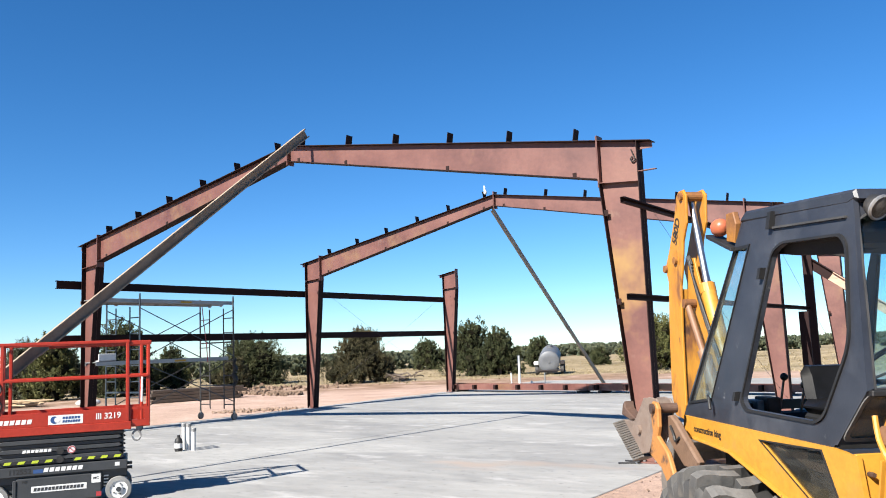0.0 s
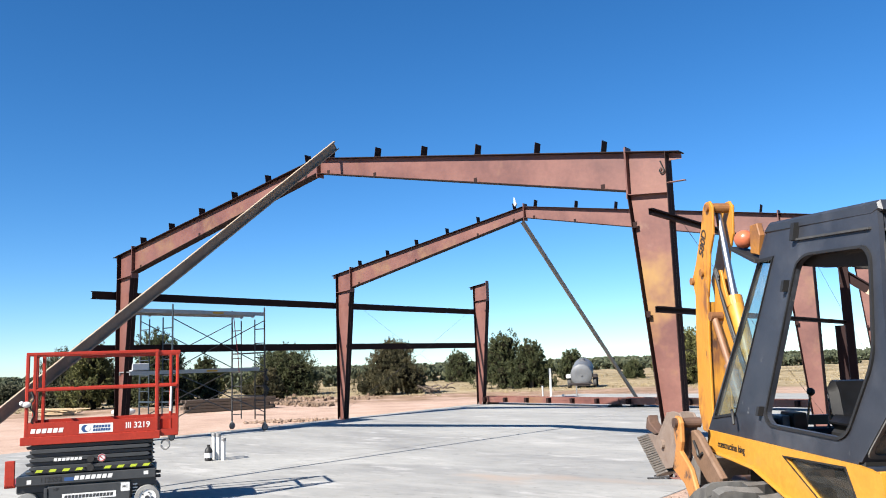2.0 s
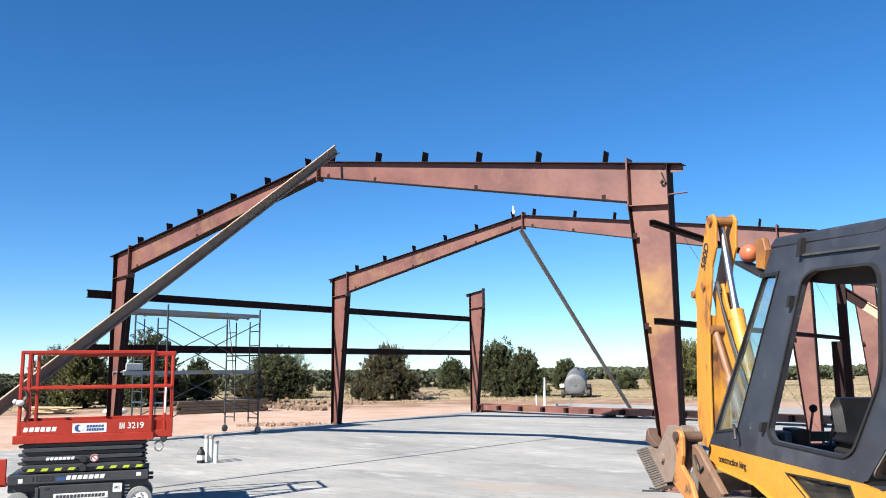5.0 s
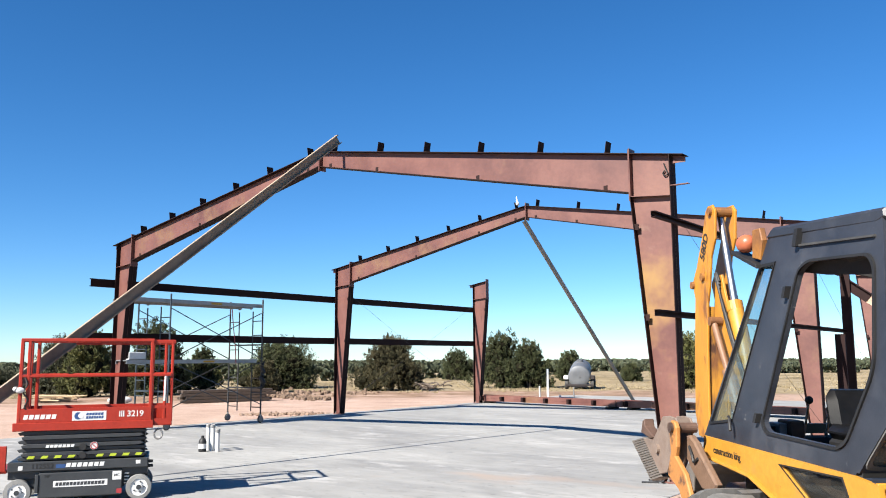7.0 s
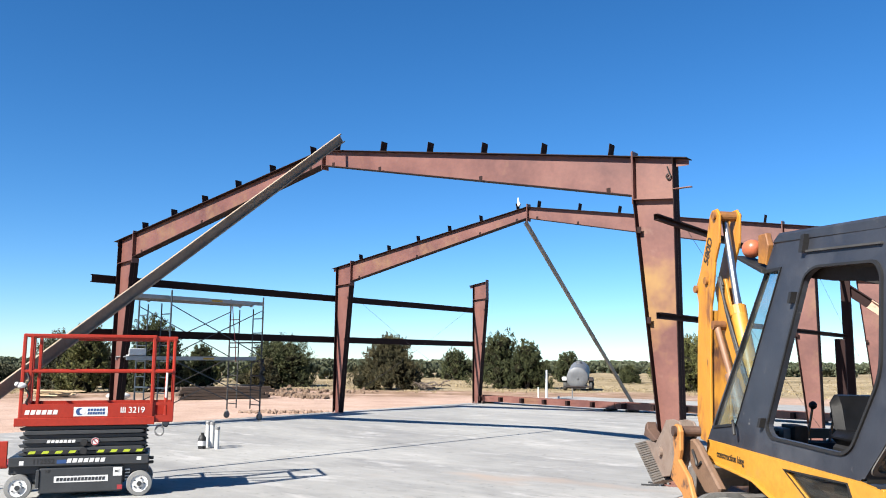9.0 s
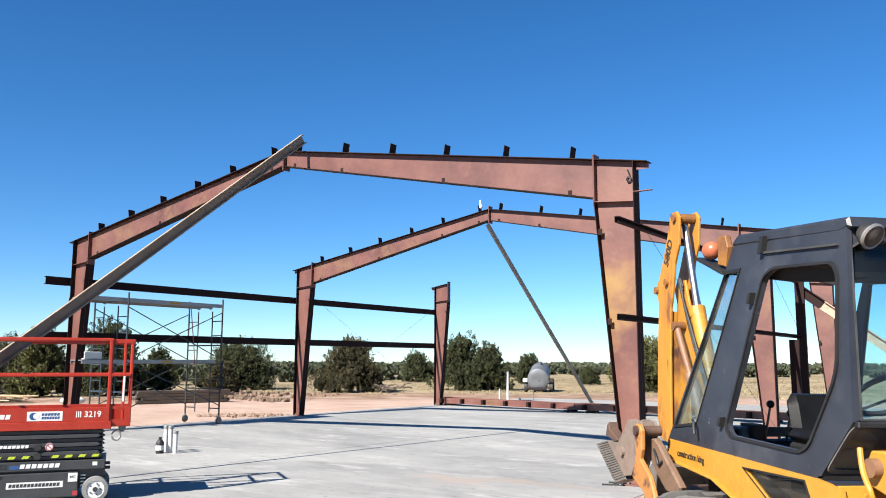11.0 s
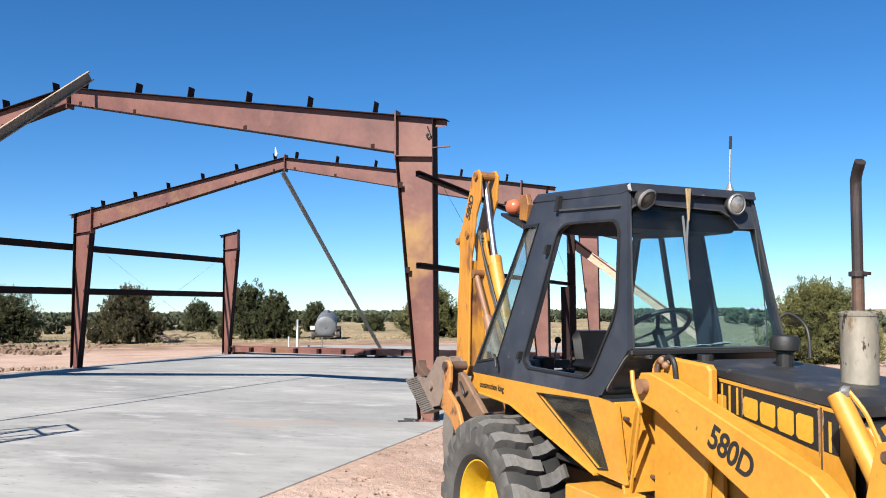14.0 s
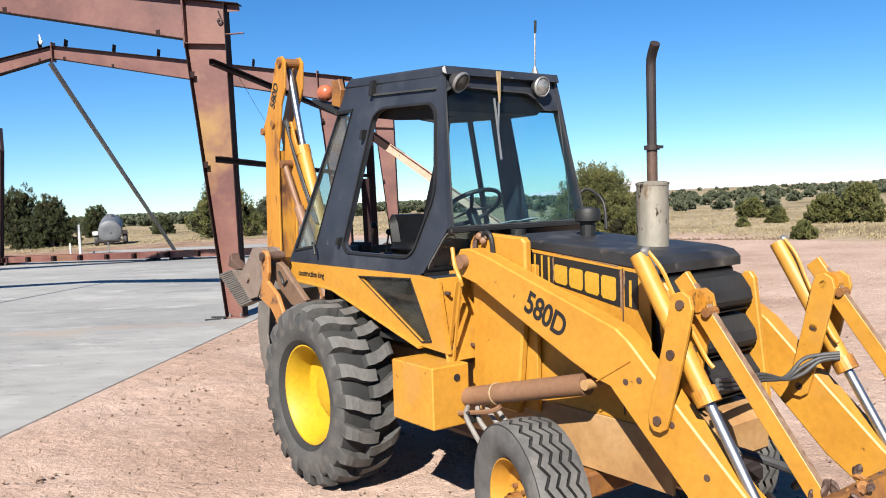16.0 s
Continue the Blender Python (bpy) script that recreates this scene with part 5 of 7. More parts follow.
# loader
for s in (-1, 1):
    dx = -0.075 if s < 0 else 0.0
    lay = lambda a, b, d, s=s, dx=dx: (a + dx * min(1.0, max(0.0, (a - 1.5) / 0.8)), s * d, b)
    tz = 0.0 if s < 0 else -0.085
    tower = part("loader_tower", prism(B(), [(1.22, 0.72), (1.62, 0.72), (1.72, 1.50 + tz), (1.72, 1.69 + tz), (1.69, 1.715 + tz), (1.34, 1.735 + tz), (1.24, 1.66 + tz)], lay, 0.385, 0.44, 0.012), YELLOW, hoe, "yellow loader tower")
    arm = part("loader_arm", prism(B(), [(1.25, 1.49), (1.23, 1.58), (1.27, 1.645), (1.36, 1.65), (1.50, 1.615), (2.30, 1.385), (2.52, 1.315), (2.60, 1.26), (2.90, 0.975), (3.20, 0.70), (3.80, 0.26), (3.86, 0.18), (3.74, 0.12), (3.50, 0.22), (2.92, 0.61), (2.48, 1.03), (2.36, 1.06), (2.20, 1.12), (1.41, 1.45)], lay, 0.445, 0.56, 0.008), YELLOW, hoe, "bent yellow loader arm with worn edges")
    part("arm_pin", cyl(B(), (1.315, s * 0.43, 1.575), (1.315, s * 0.60, 1.575), 0.042, seg=32), CYLBROWN, arm, "worn brown pivot pin")
    part("arm_seam", prism(B(), [(2.395, 1.045), (2.400, 1.041), (2.612, 1.17), (2.607, 1.175)], lay, 0.5605, 0.565), YELLOW_WORN, arm)
    part("lift_cylinder", cyl(cyl(B(), (1.24, s * 0.56, 0.765), (2.22, s * 0.52, 1.005), 0.056, seg=20), (1.235, s * 0.47, 0.762), (1.235, s * 0.635, 0.762), 0.040, seg=18), CYLBROWN, hoe, "dusty brown lift cylinder", smooth=True)
    part("wire_tie", lathe(B(), [(0.057, -0.004), (0.063, 0.0), (0.057, 0.004)], (0, 0, 0), "X", 20), TAN, hoe).matrix_basis = Matrix.Translation((1.56, s * 0.546, 0.8435)) @ Euler((0, radians(-13.8), 0)).to_matrix().to_4x4()
    part("cylinder_pin", cyl(B(), (2.25, s * 0.44, 1.012), (2.25, s * 0.572, 1.012), 0.026, seg=16), DUSTYYELLOW, hoe)
    part("cylinder_pipe", tube(B(), smooth_path([(1.27, s * 0.63, 0.69), (1.39, s * 0.63, 0.715), (1.60, s * 0.62, 0.765), (1.65, s * 0.60, 0.80)], 5), 0.014, 6), CYLBROWN, hoe)
    # bell crank, tilt cylinder, long link
    for yy in (0.575, 0.42):
        crank = part("bell_crank", prism(B(), [(2.742, 0.91), (2.765, 0.885), (2.80, 0.882), (2.835, 0.905), (2.85, 0.95), (2.925, 1.22), (2.978, 1.45), (2.965, 1.50), (2.925, 1.525), (2.88, 1.51), (2.862, 1.47), (2.81, 1.245), (2.738, 0.955)], lay, yy, yy + 0.022, 0.004), YELLOW, hoe)
        for px_, pz_ in ((2.792 + dx, 0.938), (2.868 + dx, 1.245), (2.92 + dx, 1.467)):
            part("pin_head", cyl(B(), (px_, s * yy, pz_), (px_, s * (yy + 0.032), pz_), 0.021, seg=10), BROWN, crank)
    tilt_cyl = part("tilt_cylinder", cyl(B(), (2.625 + dx, s * 0.51, 1.66), (2.985 + dx, s * 0.51, 1.06), 0.043, seg=20), YELLOW, hoe, "yellow bucket tilt cylinder", smooth=True)
    part("rod", cyl(B(), (2.98 + dx, s * 0.51, 1.07), (3.50 + dx, s * 0.51, 0.20), 0.024, seg=14), CHROME, tilt_cyl, "bright chrome cylinder rod", smooth=True)
    part("gland", cyl(B(), (2.965 + dx, s * 0.51, 1.095), (3.0 + dx, s * 0.51, 1.037), 0.056, seg=20), YELLOW_WORN, tilt_cyl)
    part("hose_fitting", cyl(ball(B(), (2.66 + dx, s * 0.51, 1.68), 0.022, 8, 6), (2.66 + dx, s * 0.51, 1.63), (2.67 + dx, s * 0.51, 1.70), 0.014, seg=8), STEEL, tilt_cyl)
    part("steel_pipe", tube(B(), smooth_path([(2.67 + dx, s * 0.50, 1.68), (2.74 + dx, s * 0.49, 1.60), (2.80 + dx, s * 0.48, 1.48), (2.93 + dx, s * 0.455, 1.24), (2.98 + dx, s * 0.45, 1.18)], 5), 0.010, 6), YELLOW, tilt_cyl)
    la, lb, ln = Vector((2.838 + dx, s * 0.478, 1.575)), Vector((3.54 + dx, s * 0.478, 0.662)), Vector((0.767, 0, 0.641))
    link = part("bucket_link", beam(B(), la, lb, 0.032, 0.080, (1, 0, 1), 0.004), YELLOW, hoe, "long flat yellow bucket link with chipped edges")
    part("worn_edge", beam(B(), la + ln * 0.0415 + (lb - la) * 0.06, lb + ln * 0.0415, 0.030, 0.004, (1, 0, 1), 0.001), CHIPPED, link, "paint worn to pale rusty steel")
    part("link_boss", cyl(B(), (2.93 + dx, s * 0.452, 1.475), (2.93 + dx, s * 0.504, 1.475), 0.052, seg=16), YELLOW_WORN, link)
    part("link_pin", cyl(B(), (2.985 + dx, s * 0.445, 1.43), (2.985 + dx, s * 0.515, 1.43), 0.022, seg=10), RUSTY, link)
    part("arm_lever", tube(B(), smooth_path([(1.255, s * 0.60, 1.655), (1.285, s * 0.61, 1.56), (1.335, s * 0.615, 1.485), (1.335, s * 0.60, 1.44)], 5), 0.013, 8), YELLOW, hoe)
    part("control_rod", beam(beam(B(), (1.29, s * 0.60, 1.46), (1.16, s * 0.60, 0.86), 0.02, 0.012, (1, 0, 0)), (1.33, s * 0.60, 1.46), (1.21, s * 0.60, 0.86), 0.014, 0.012, (1, 0, 0)), YELLOW, hoe)
    for k in range(4):
        part("hose", tube(B(), smooth_path([(1.36 + 0.05 * k, s * (0.60 - 0.03 * k), 0.74), (1.42 + 0.06 * k, s * (0.66 - 0.05 * k), 0.70 - 0.02 * (k % 2)), (1.50 + 0.075 * k, s * (0.64 - 0.06 * k), 0.58), (1.56 + 0.08 * k, s * (0.58 - 0.05 * k), 0.42)], 5), 0.0145, 7), HOSE_DUSTY, hoe, "dusty pale hydraulic hose")
    part("hose_clamp", box(B(), (1.405, s * 0.56, 0.66), (1.43, s * 0.66, 0.73), 0.006), BLACK, hoe)
    for px_, pz_ in ((2.66 + dx, 1.12), (2.84 + dx, 0.95), (3.02 + dx, 0.76), (2.58 + dx, 1.10)):
        part("grease_hole", cyl(B(), (px_, s * 0.559, pz_ - 0.03), (px_, s * 0.563, pz_ - 0.03), 0.016, seg=10), BROWN, arm)
words("model_number", "580D", 0.168, Matrix.Translation((1.975, -0.5615, 1.330)) @ RIGHT @ Matrix.Rotation(radians(-23), 4, "Z"), DECALBLACK, hoe, 0.95, 0.86, 0.020)
part("top_hose", tube(B(), smooth_path([(1.345, -0.452, 1.70), (1.385, -0.455, 1.738), (1.435, -0.458, 1.715), (1.455, -0.46, 1.60)], 6), 0.0145, 8), BLACK, hoe, "dark hose looped over the tower")
for k in range(3):
    part("tower_hose", tube(B(), smooth_path([(1.27 + 0.02 * k, -0.47, 1.60), (1.275 + 0.018 * k, -0.465, 1.68 + 0.012 * k), (1.32 + 0.015 * k, -0.455, 1.725 + 0.006 * k), (1.37 + 0.01 * k, -0.452, 1.70)], 5), 0.009, 6), BROWN if k else YELLOW_WORN, hoe)
part("hose_knuckle", ball(ball(B(), (1.335, -0.46, 1.715), 0.024, 8, 6), (1.37, -0.462, 1.69), 0.022, 8, 6), CYLBROWN, hoe, "greasy hose fitting", smooth=True)
for k in range(3):
    part("hydraulic_hose", tube(B(), smooth_path([(2.90, -0.42, 1.12 - 0.02 * k), (2.83, -0.15, 1.07 - 0.02 * k), (2.815, 0.05, 1.06 - 0.015 * k), (2.83, 0.23, 1.01 + 0.004 * k), (2.87, 0.32, 1.03 + 0.035 * k), (2.92, 0.39, 1.09 + 0.015 * k), (2.985, 0.455, 1.105 + 0.012 * k)], 6), 0.0105, 8), HOSE, hoe, "black hydraulic hose")
part("front_clutter", tube(box(box(B(), (2.58, -0.24, 0.44), (2.70, 0.24, 0.60), 0.02), (2.70, 0.02, 0.50), (2.76, 0.16, 0.58), 0.01), smooth_path([(2.72, -0.22, 0.62), (2.86, -0.12, 0.52), (2.90, 0.02, 0.46), (2.80, 0.14, 0.44)], 6), 0.018, 8), STACK, hoe, "dark greasy fittings under the nose")
part("front_hose", tube(B(), smooth_path([(2.82, -0.20, 0.75), (2.95, -0.05, 0.68), (3.0, 0.1, 0.6), (2.9, 0.2, 0.5)], 6), 0.022, 8), HOSE, hoe)
part("front_guard", prism(B(), [(2.50, 0.50), (2.66, 0.60), (2.71, 0.64), (2.71, 0.80), (2.64, 0.855), (2.50, 0.87)], xz, -0.30, 0.30, 0.02), DUSTYYELLOW, hoe, "dusty yellow nose guard")
shell = [(3.60, 0.90), (3.66, 0.92), (3.74, 0.62), (3.80, 0.30), (3.98, 0.10), (4.62, 0.03), (4.62, 0.0), (3.94, 0.055), (3.74, 0.27), (3.68, 0.58)]
bucket = part("loader_bucket", prism(B(), shell, xz, -1.05, 1.05, 0.004), RUSTY, hoe, "rusty yellow loader bucket")
for s in (-1, 1):
    part("bucket_cheek", prism(B(), [(3.64, 0.90), (4.0, 0.80), (4.62, 0.03), (3.98, 0.10), (3.80, 0.30), (3.74, 0.62)], xz, s * 1.03, s * 1.055, 0.003), RUSTY, bucket)
for k in range(70):
    rx, ry = 3.62 + random.uniform(-0.05, 0.08), -1.02 + k * 0.029 + random.uniform(-0.03, 0.03)
    m = Matrix.Translation((rx, ry, 0.905 + random.uniform(-0.01, 0.02))) @ Euler((random.random() * 3, random.random() * 3, random.random() * 3)).to_matrix().to_4x4() @ Matrix.Diagonal((1.7, 1.0, 0.55, 1))
    bm = B()
    bmesh.ops.create_icosphere(bm, subdivisions=2, radius=random.uniform(0.008, 0.022), matrix=m)
    for v in bm.verts:
        v.co += noise.noise_vector(v.co * 60) * 0.008
    part("mud_clod", bm, BROWN if k % 3 else RUSTY, bucket)

# backhoe end: boom folded up, dipper hanging, bucket tucked under
BY = 0.21
swing = part("swing_tower", box(box(B(), (-1.25, -0.32, 0.55), (-0.95, 0.32, 1.10), 0.03), (-1.66, BY - 0.16, 0.55), (-1.20, BY + 0.16, 1.05), 0.03), BROWN, hoe, "brown swing tower")
for s in (-1, 1):
    part("boom_plate", prism(B(), [(-2.40, 2.65), (-2.37, 2.71), (-2.26, 2.71), (-2.21, 2.57), (-1.84, 1.69), (-1.53, 1.12), (-1.32, 0.76), (-1.64, 0.70), (-1.89, 1.22), (-2.26, 1.95), (-2.43, 2.36)], xz, BY + s * 0.034, BY + s * 0.056, 0.004), YELLOW_WORN, hoe, "yellow boom plate")
part("boom_core", prism(B(), [(-2.38, 2.42), (-2.28, 2.52), (-1.87, 1.67), (-1.56, 1.12), (-1.64, 0.91), (-1.92, 1.27), (-2.24, 1.98)], xz, BY - 0.033, BY + 0.033), RUSTY, hoe)
for s in (-1, 1):
    dip = part("dipper_plate", prism(B(), [(-2.46, 3.30), (-2.41, 3.34), (-2.31, 3.34), (-2.25, 3.28), (-2.27, 3.03), (-2.37, 2.87), (-2.42, 2.62), (-2.47, 2.47), (-2.50, 2.05), (-2.51, 1.38), (-2.59, 1.25), (-2.75, 1.27), (-2.82, 1.47), (-2.79, 2.11), (-2.75, 2.52), (-2.81, 2.66), (-2.70, 2.81), (-2.53, 3.12)], xz, BY + s * 0.080, BY + s * 0.104, 0.006), YELLOW_WORN, hoe, "yellow dipper arm with the model number")
    for px_, pz_ in ((-2.78, 2.65), (-2.54, 2.71), (-2.34, 3.28)):
        part("pin_head", cyl(B(), (px_, BY + s * 0.10, pz_), (px_, BY + s * 0.128, pz_), 0.036, seg=14), RUSTY, dip)
part("dipper_face", prism(B(), [(-2.49, 2.44), (-2.52, 2.05), (-2.53, 1.38), (-2.60, 1.27), (-2.74, 1.30), (-2.80, 1.48), (-2.77, 2.11), (-2.73, 2.44)], xz, BY - 0.079, BY + 0.079, 0.004), DIPPERFACE, hoe, "yellow dipper box streaked with brown rust")
part("tip_spacer", cyl(B(), (-2.34, BY - 0.08, 3.28), (-2.34, BY + 0.08, 3.28), 0.045, seg=14), RUSTY, hoe)
crowd = part("crowd_cylinder", cyl(B(), (-1.61, BY, 1.17), (-2.13, BY, 2.42), 0.066, seg=20), YELLOW, hoe, "yellow crowd cylinder", smooth=True)
part("rod", cyl(B(), (-2.12, BY, 2.40), (-2.37, BY, 3.25), 0.030, seg=14), CHROME, crowd, "chrome cylinder rod", smooth=True)
part("gland", cyl(B(), (-2.12, BY, 2.38), (-2.15, BY, 2.46), 0.072, seg=20), YELLOW_WORN, crowd)
ram = part("boom_cylinder", cyl(B(), (-1.53, BY - 0.13, 1.07), (-2.02, BY - 0.13, 1.88), 0.048, seg=16), CYLBROWN, hoe, "brown greasy boom cylinder", smooth=True)
part("rod", cyl(B(), (-2.01, BY - 0.13, 1.86), (-2.27, BY - 0.13, 2.28), 0.027, seg=12), CYLBROWN, ram, smooth=True)
part("rod_eye", cyl(B(), (-2.28, BY - 0.17, 2.30), (-2.28, BY - 0.06, 2.30), 0.040, seg=16), RUSTY, ram)
for k in range(3):
    part("boom_hose", tube(B(), smooth_path([(-1.81 + 0.02 * k, BY - 0.075, 1.74), (-2.08, BY - 0.085, 2.21 + 0.03 * k), (-2.25, BY - 0.08, 2.54), (-2.33 - 0.02 * k, BY - 0.07, 2.73), (-2.27, BY - 0.07, 2.65 - 0.03 * k)], 6), 0.011, 6), BLACK, hoe)
words("model_number", "580D", 0.14, Matrix.Translation((-2.50, BY - 0.1055, 2.98)) @ RIGHT @ Matrix.Rotation(radians(64), 4, "Z"), DECALBLACK, hoe, 0.95, 0.85, 0.020)
# digging bucket hung under the dipper
digger = part("digging_bucket", prism(B(), [(-2.20, 1.15), (-2.46, 1.17), (-2.70, 0.98), (-2.78, 0.69), (-2.66, 0.40), (-2.43, 0.22), (-2.20, 0.17), (-2.23, 0.24), (-2.41, 0.30), (-2.60, 0.46), (-2.70, 0.71), (-2.63, 0.94), (-2.43, 1.09), (-2.20, 1.09)], xz, BY - 0.26, BY + 0.26, 0.006), BUCKETGREY, hoe, "worn grey digging bucket hung under the dipper")
for s in (-1, 1):
    part("bucket_cheek", prism(B(), [(-2.42, 1.08), (-2.60, 1.04), (-2.72, 0.90), (-2.755, 0.68), (-2.70, 0.36), (-2.60, 0.24), (-2.44, 0.21), (-2.52, 0.62)], xz, BY + s * 0.262, BY + s * 0.28, 0.004), BUCKETGREY, digger)
for k in range(4):
    yy = BY - 0.24 + 0.145 * k
    part("bucket_tooth", prism(B(), [(-2.21, 0.17), (-2.21, 0.25), (-2.03, 0.22)], xz, yy, yy + 0.05, 0.004), BUCKETGREY, digger)

# stabilisers folded up beside the rear wheels
for s in (-1, 1):
    lay = lambda a, b, d, s=s: (a, s * d, b)
    leg = part("stabiliser_leg", prism(B(), [(-0.795, 1.549), (-0.745, 1.582), (-0.685, 1.578), (-0.650, 1.54), (-0.655, 1.418), (-0.684, 1.356), (-0.515, 1.264), (-0.441, 1.156), (-0.402, 1.066), (-0.503, 1.023), (-0.633, 1.144), (-0.833, 1.212), (-0.763, 1.38)], lay, 0.852, 0.885, 0.008), RUSTORANGE, hoe, "raised stabiliser leg with chipped orange paint")
    part("leg_tube", beam(B(), (-0.62, s * 0.79, 1.09), (-1.02, s * 0.34, 0.66), 0.12, 0.12, bev=0.01), BROWN, leg)
    part("pivot_pin", cyl(B(), (-0.725, s * 0.72, 1.535), (-0.725, s * 0.905, 1.535), 0.034, seg=16), BROWN, leg)
    foot = part("stabiliser_pad", prism(B(), [(-1.45, 1.39), (-1.23, 1.40), (-1.10, 1.50), (-1.01, 1.585), (-0.88, 1.60), (-0.76, 1.595), (-0.70, 1.54), (-0.80, 1.40), (-0.948, 1.209), (-1.09, 1.18)], lay, 0.832, 0.848, 0.003), TAUPE, leg, "taupe stabiliser foot with a laminated rubber pad")
    part("pad_cheek", prism(B(), [(-1.45, 1.39), (-1.23, 1.40), (-1.10, 1.50), (-1.01, 1.585), (-0.88, 1.60), (-0.76, 1.595), (-0.70, 1.54), (-0.80, 1.40), (-0.948, 1.209), (-1.09, 1.18)], lay, 0.735, 0.75, 0.003), TAUPE, foot)
    part("pad_bolt", cyl(B(), (-1.108, s * 0.72, 1.352), (-1.108, s * 0.868, 1.352), 0.034, seg=12), TAUPE, foot)
    part("pad_hook", prism(B(), [(-1.64, 1.41), (-1.60, 1.50), (-1.565, 1.52), (-1.55, 1.47), (-1.34, 1.405), (-1.42, 1.385)], lay, 0.72, 0.80, 0.006), BROWN, foot)
    a0, a1 = Vector((-1.80, 0, 1.33)), Vector((-1.50, 0, 1.39))
    b0, b1 = Vector((-1.36, 0, 1.09)), Vector((-1.12, 0, 1.155))
    for k in range(18):
        q0, q1 = k / 18, (k + 0.90) / 18
        w = 0.007 * math.sin(k * 2.3)
        c = [a0.lerp(b0, q0), a1.lerp(b1, q0), a1.lerp(b1, q1), a0.lerp(b0, q1)]
        part("rubber_layer", prism(B(), [(p.x + w, p.z) for p in c], lay, 0.735, 0.825 + w * 0.4, 0.003), BUCKETGREY, foot)
    part("layer_core", prism(B(), [(-1.76, 1.325), (-1.51, 1.38), (-1.14, 1.16), (-1.35, 1.105)], lay, 0.745, 0.815), BLACK, foot)
    barrel = part("stabiliser_cylinder", prism(B(), [(-0.79, 1.444), (-0.74, 1.482), (-0.67, 1.492), (-0.591, 1.457), (-0.475, 1.378), (-0.252, 1.237), (-0.30, 1.175), (-0.484, 1.174), (-0.657, 1.274), (-0.80, 1.382)], lay, 0.74, 0.79, 0.012), RUSTBROWN, leg, "greasy brown stabiliser cylinder")
    part("shut_off_clip", tube(B(), smooth_path([(-0.66, s * 0.795, 1.42), (-0.60, s * 0.80, 1.37), (-0.57, s * 0.80, 1.33), (-0.52, s * 0.795, 1.36)], 4), 0.010, 6), BLACK, barrel)

# ---- scissor lift ----
# local axes: x along its length, y across it away from the labelled side
LIFT = pose(9.068, -6.419, 0, 0, 0, 56.29)
lift = thing("scissor_lift", LIFT, "lowered red and dark grey scissor lift standing on the slab", "lift")
LW = 0.81
SIDE = Matrix(((1, 0, 0, 0), (0, 0, -1, 0), (0, 1, 0, 0), (0, 0, 0, 1)))
chassis = part("chassis", box(box(B(), (-0.12, 0.06, 0.30), (1.49, LW - 0.06, 0.515), 0.012), (-0.02, 0.10, 0.18), (1.42, LW - 0.10, 0.32), 0.02), LIFTGREY, lift, "dark grey lift chassis")
part("chassis_rail", box(B(), (-0.12, 0.0, 0.40), (1.49, 0.06, 0.515), 0.008), LIFTGREY, chassis)
part("chassis_rail", box(B(), (-0.12, LW - 0.06, 0.40), (1.49, LW, 0.515), 0.008), LIFTGREY, chassis)
tray = part("battery_tray", box(B(), (0.23, 0.0, 0.075), (1.19, 0.10, 0.375), 0.012), LIFTGREY, lift, "dark grey hinged tray door")
part("tray_hinge", box(B(), (0.195, -0.012, 0.14), (0.235, 0.04, 0.36), 0.006), LIFTGREY, tray)
part("far_tray", box(B(), (0.23, LW - 0.10, 0.075), (1.19, LW, 0.375), 0.012), LIFTGREY, lift)
for wx in (0.0, 1.39):
    for y0, y1, s in ((0.0, 0.11, -1), (LW - 0.11, LW, 1)):
        c = (wx, (y0 + y1) / 2, 0.155)
        wheel = part("wheel", lathe(B(), [(0.105, -0.055), (0.15, -0.05), (0.155, -0.035), (0.155, 0.035), (0.15, 0.05), (0.105, 0.055)], c, "Y", 32), WHEELGREY, lift, "pale non-marking tyre", smooth=True)
        part("hub", lathe(B(), [(0.106, s * 0.054), (0.10, s * 0.045), (0.05, s * 0.04), (0.045, s * 0.065), (0.001, s * 0.068)], c, "Y", 28), WHITE, wheel, "white steel hub", smooth=True)
        part("hub_cap", cyl(B(), (wx, c[1] + s * 0.05, 0.155), (wx, c[1] + s * 0.075, 0.155), 0.030, seg=14), LIFTGREY, wheel)
        for k in range(5):
            t = 2 * math.pi * k / 5
            part("stud", cyl(B(), (wx + 0.066 * math.cos(t), c[1] + s * 0.035, 0.155 + 0.066 * math.sin(t)), (wx + 0.066 * math.cos(t), c[1] + s * 0.056, 0.155 + 0.066 * math.sin(t)), 0.009, seg=6), LIFTGREY, wheel)
part("ladder_step", box(box(B(), (-0.25, 0.02, 0.385), (-0.13, LW - 0.02, 0.42), 0.006), (-0.25, 0.02, 0.385), (-0.14, 0.06, 0.71), 0.006), RED, lift, "red entry step")
for k in range(2):
    part("tie_down", box(B(), (1.49, 0.04, 0.39 + 0.055 * k), (1.55, 0.10, 0.425 + 0.055 * k), 0.006), BLACK, lift)
for k in range(7):
    z0 = 0.525 + 0.051 * k
    for y0 in (0.05, LW - 0.12):
        o = 0.045 * (k % 2)
        part("scissor_arm", prism(B(), [(-0.01 + o * 0.8, z0), (0.06 + o, z0 - 0.003), (1.42 - o, z0 + 0.002), (1.47 - o, z0 + 0.02), (1.44 - o, z0 + 0.046), (0.04 + o, z0 + 0.048), (-0.03 + o, z0 + 0.03)], xz, y0 - (0.03 if k % 2 else 0), y0 + 0.06, 0.005), LIFTGREY, lift)
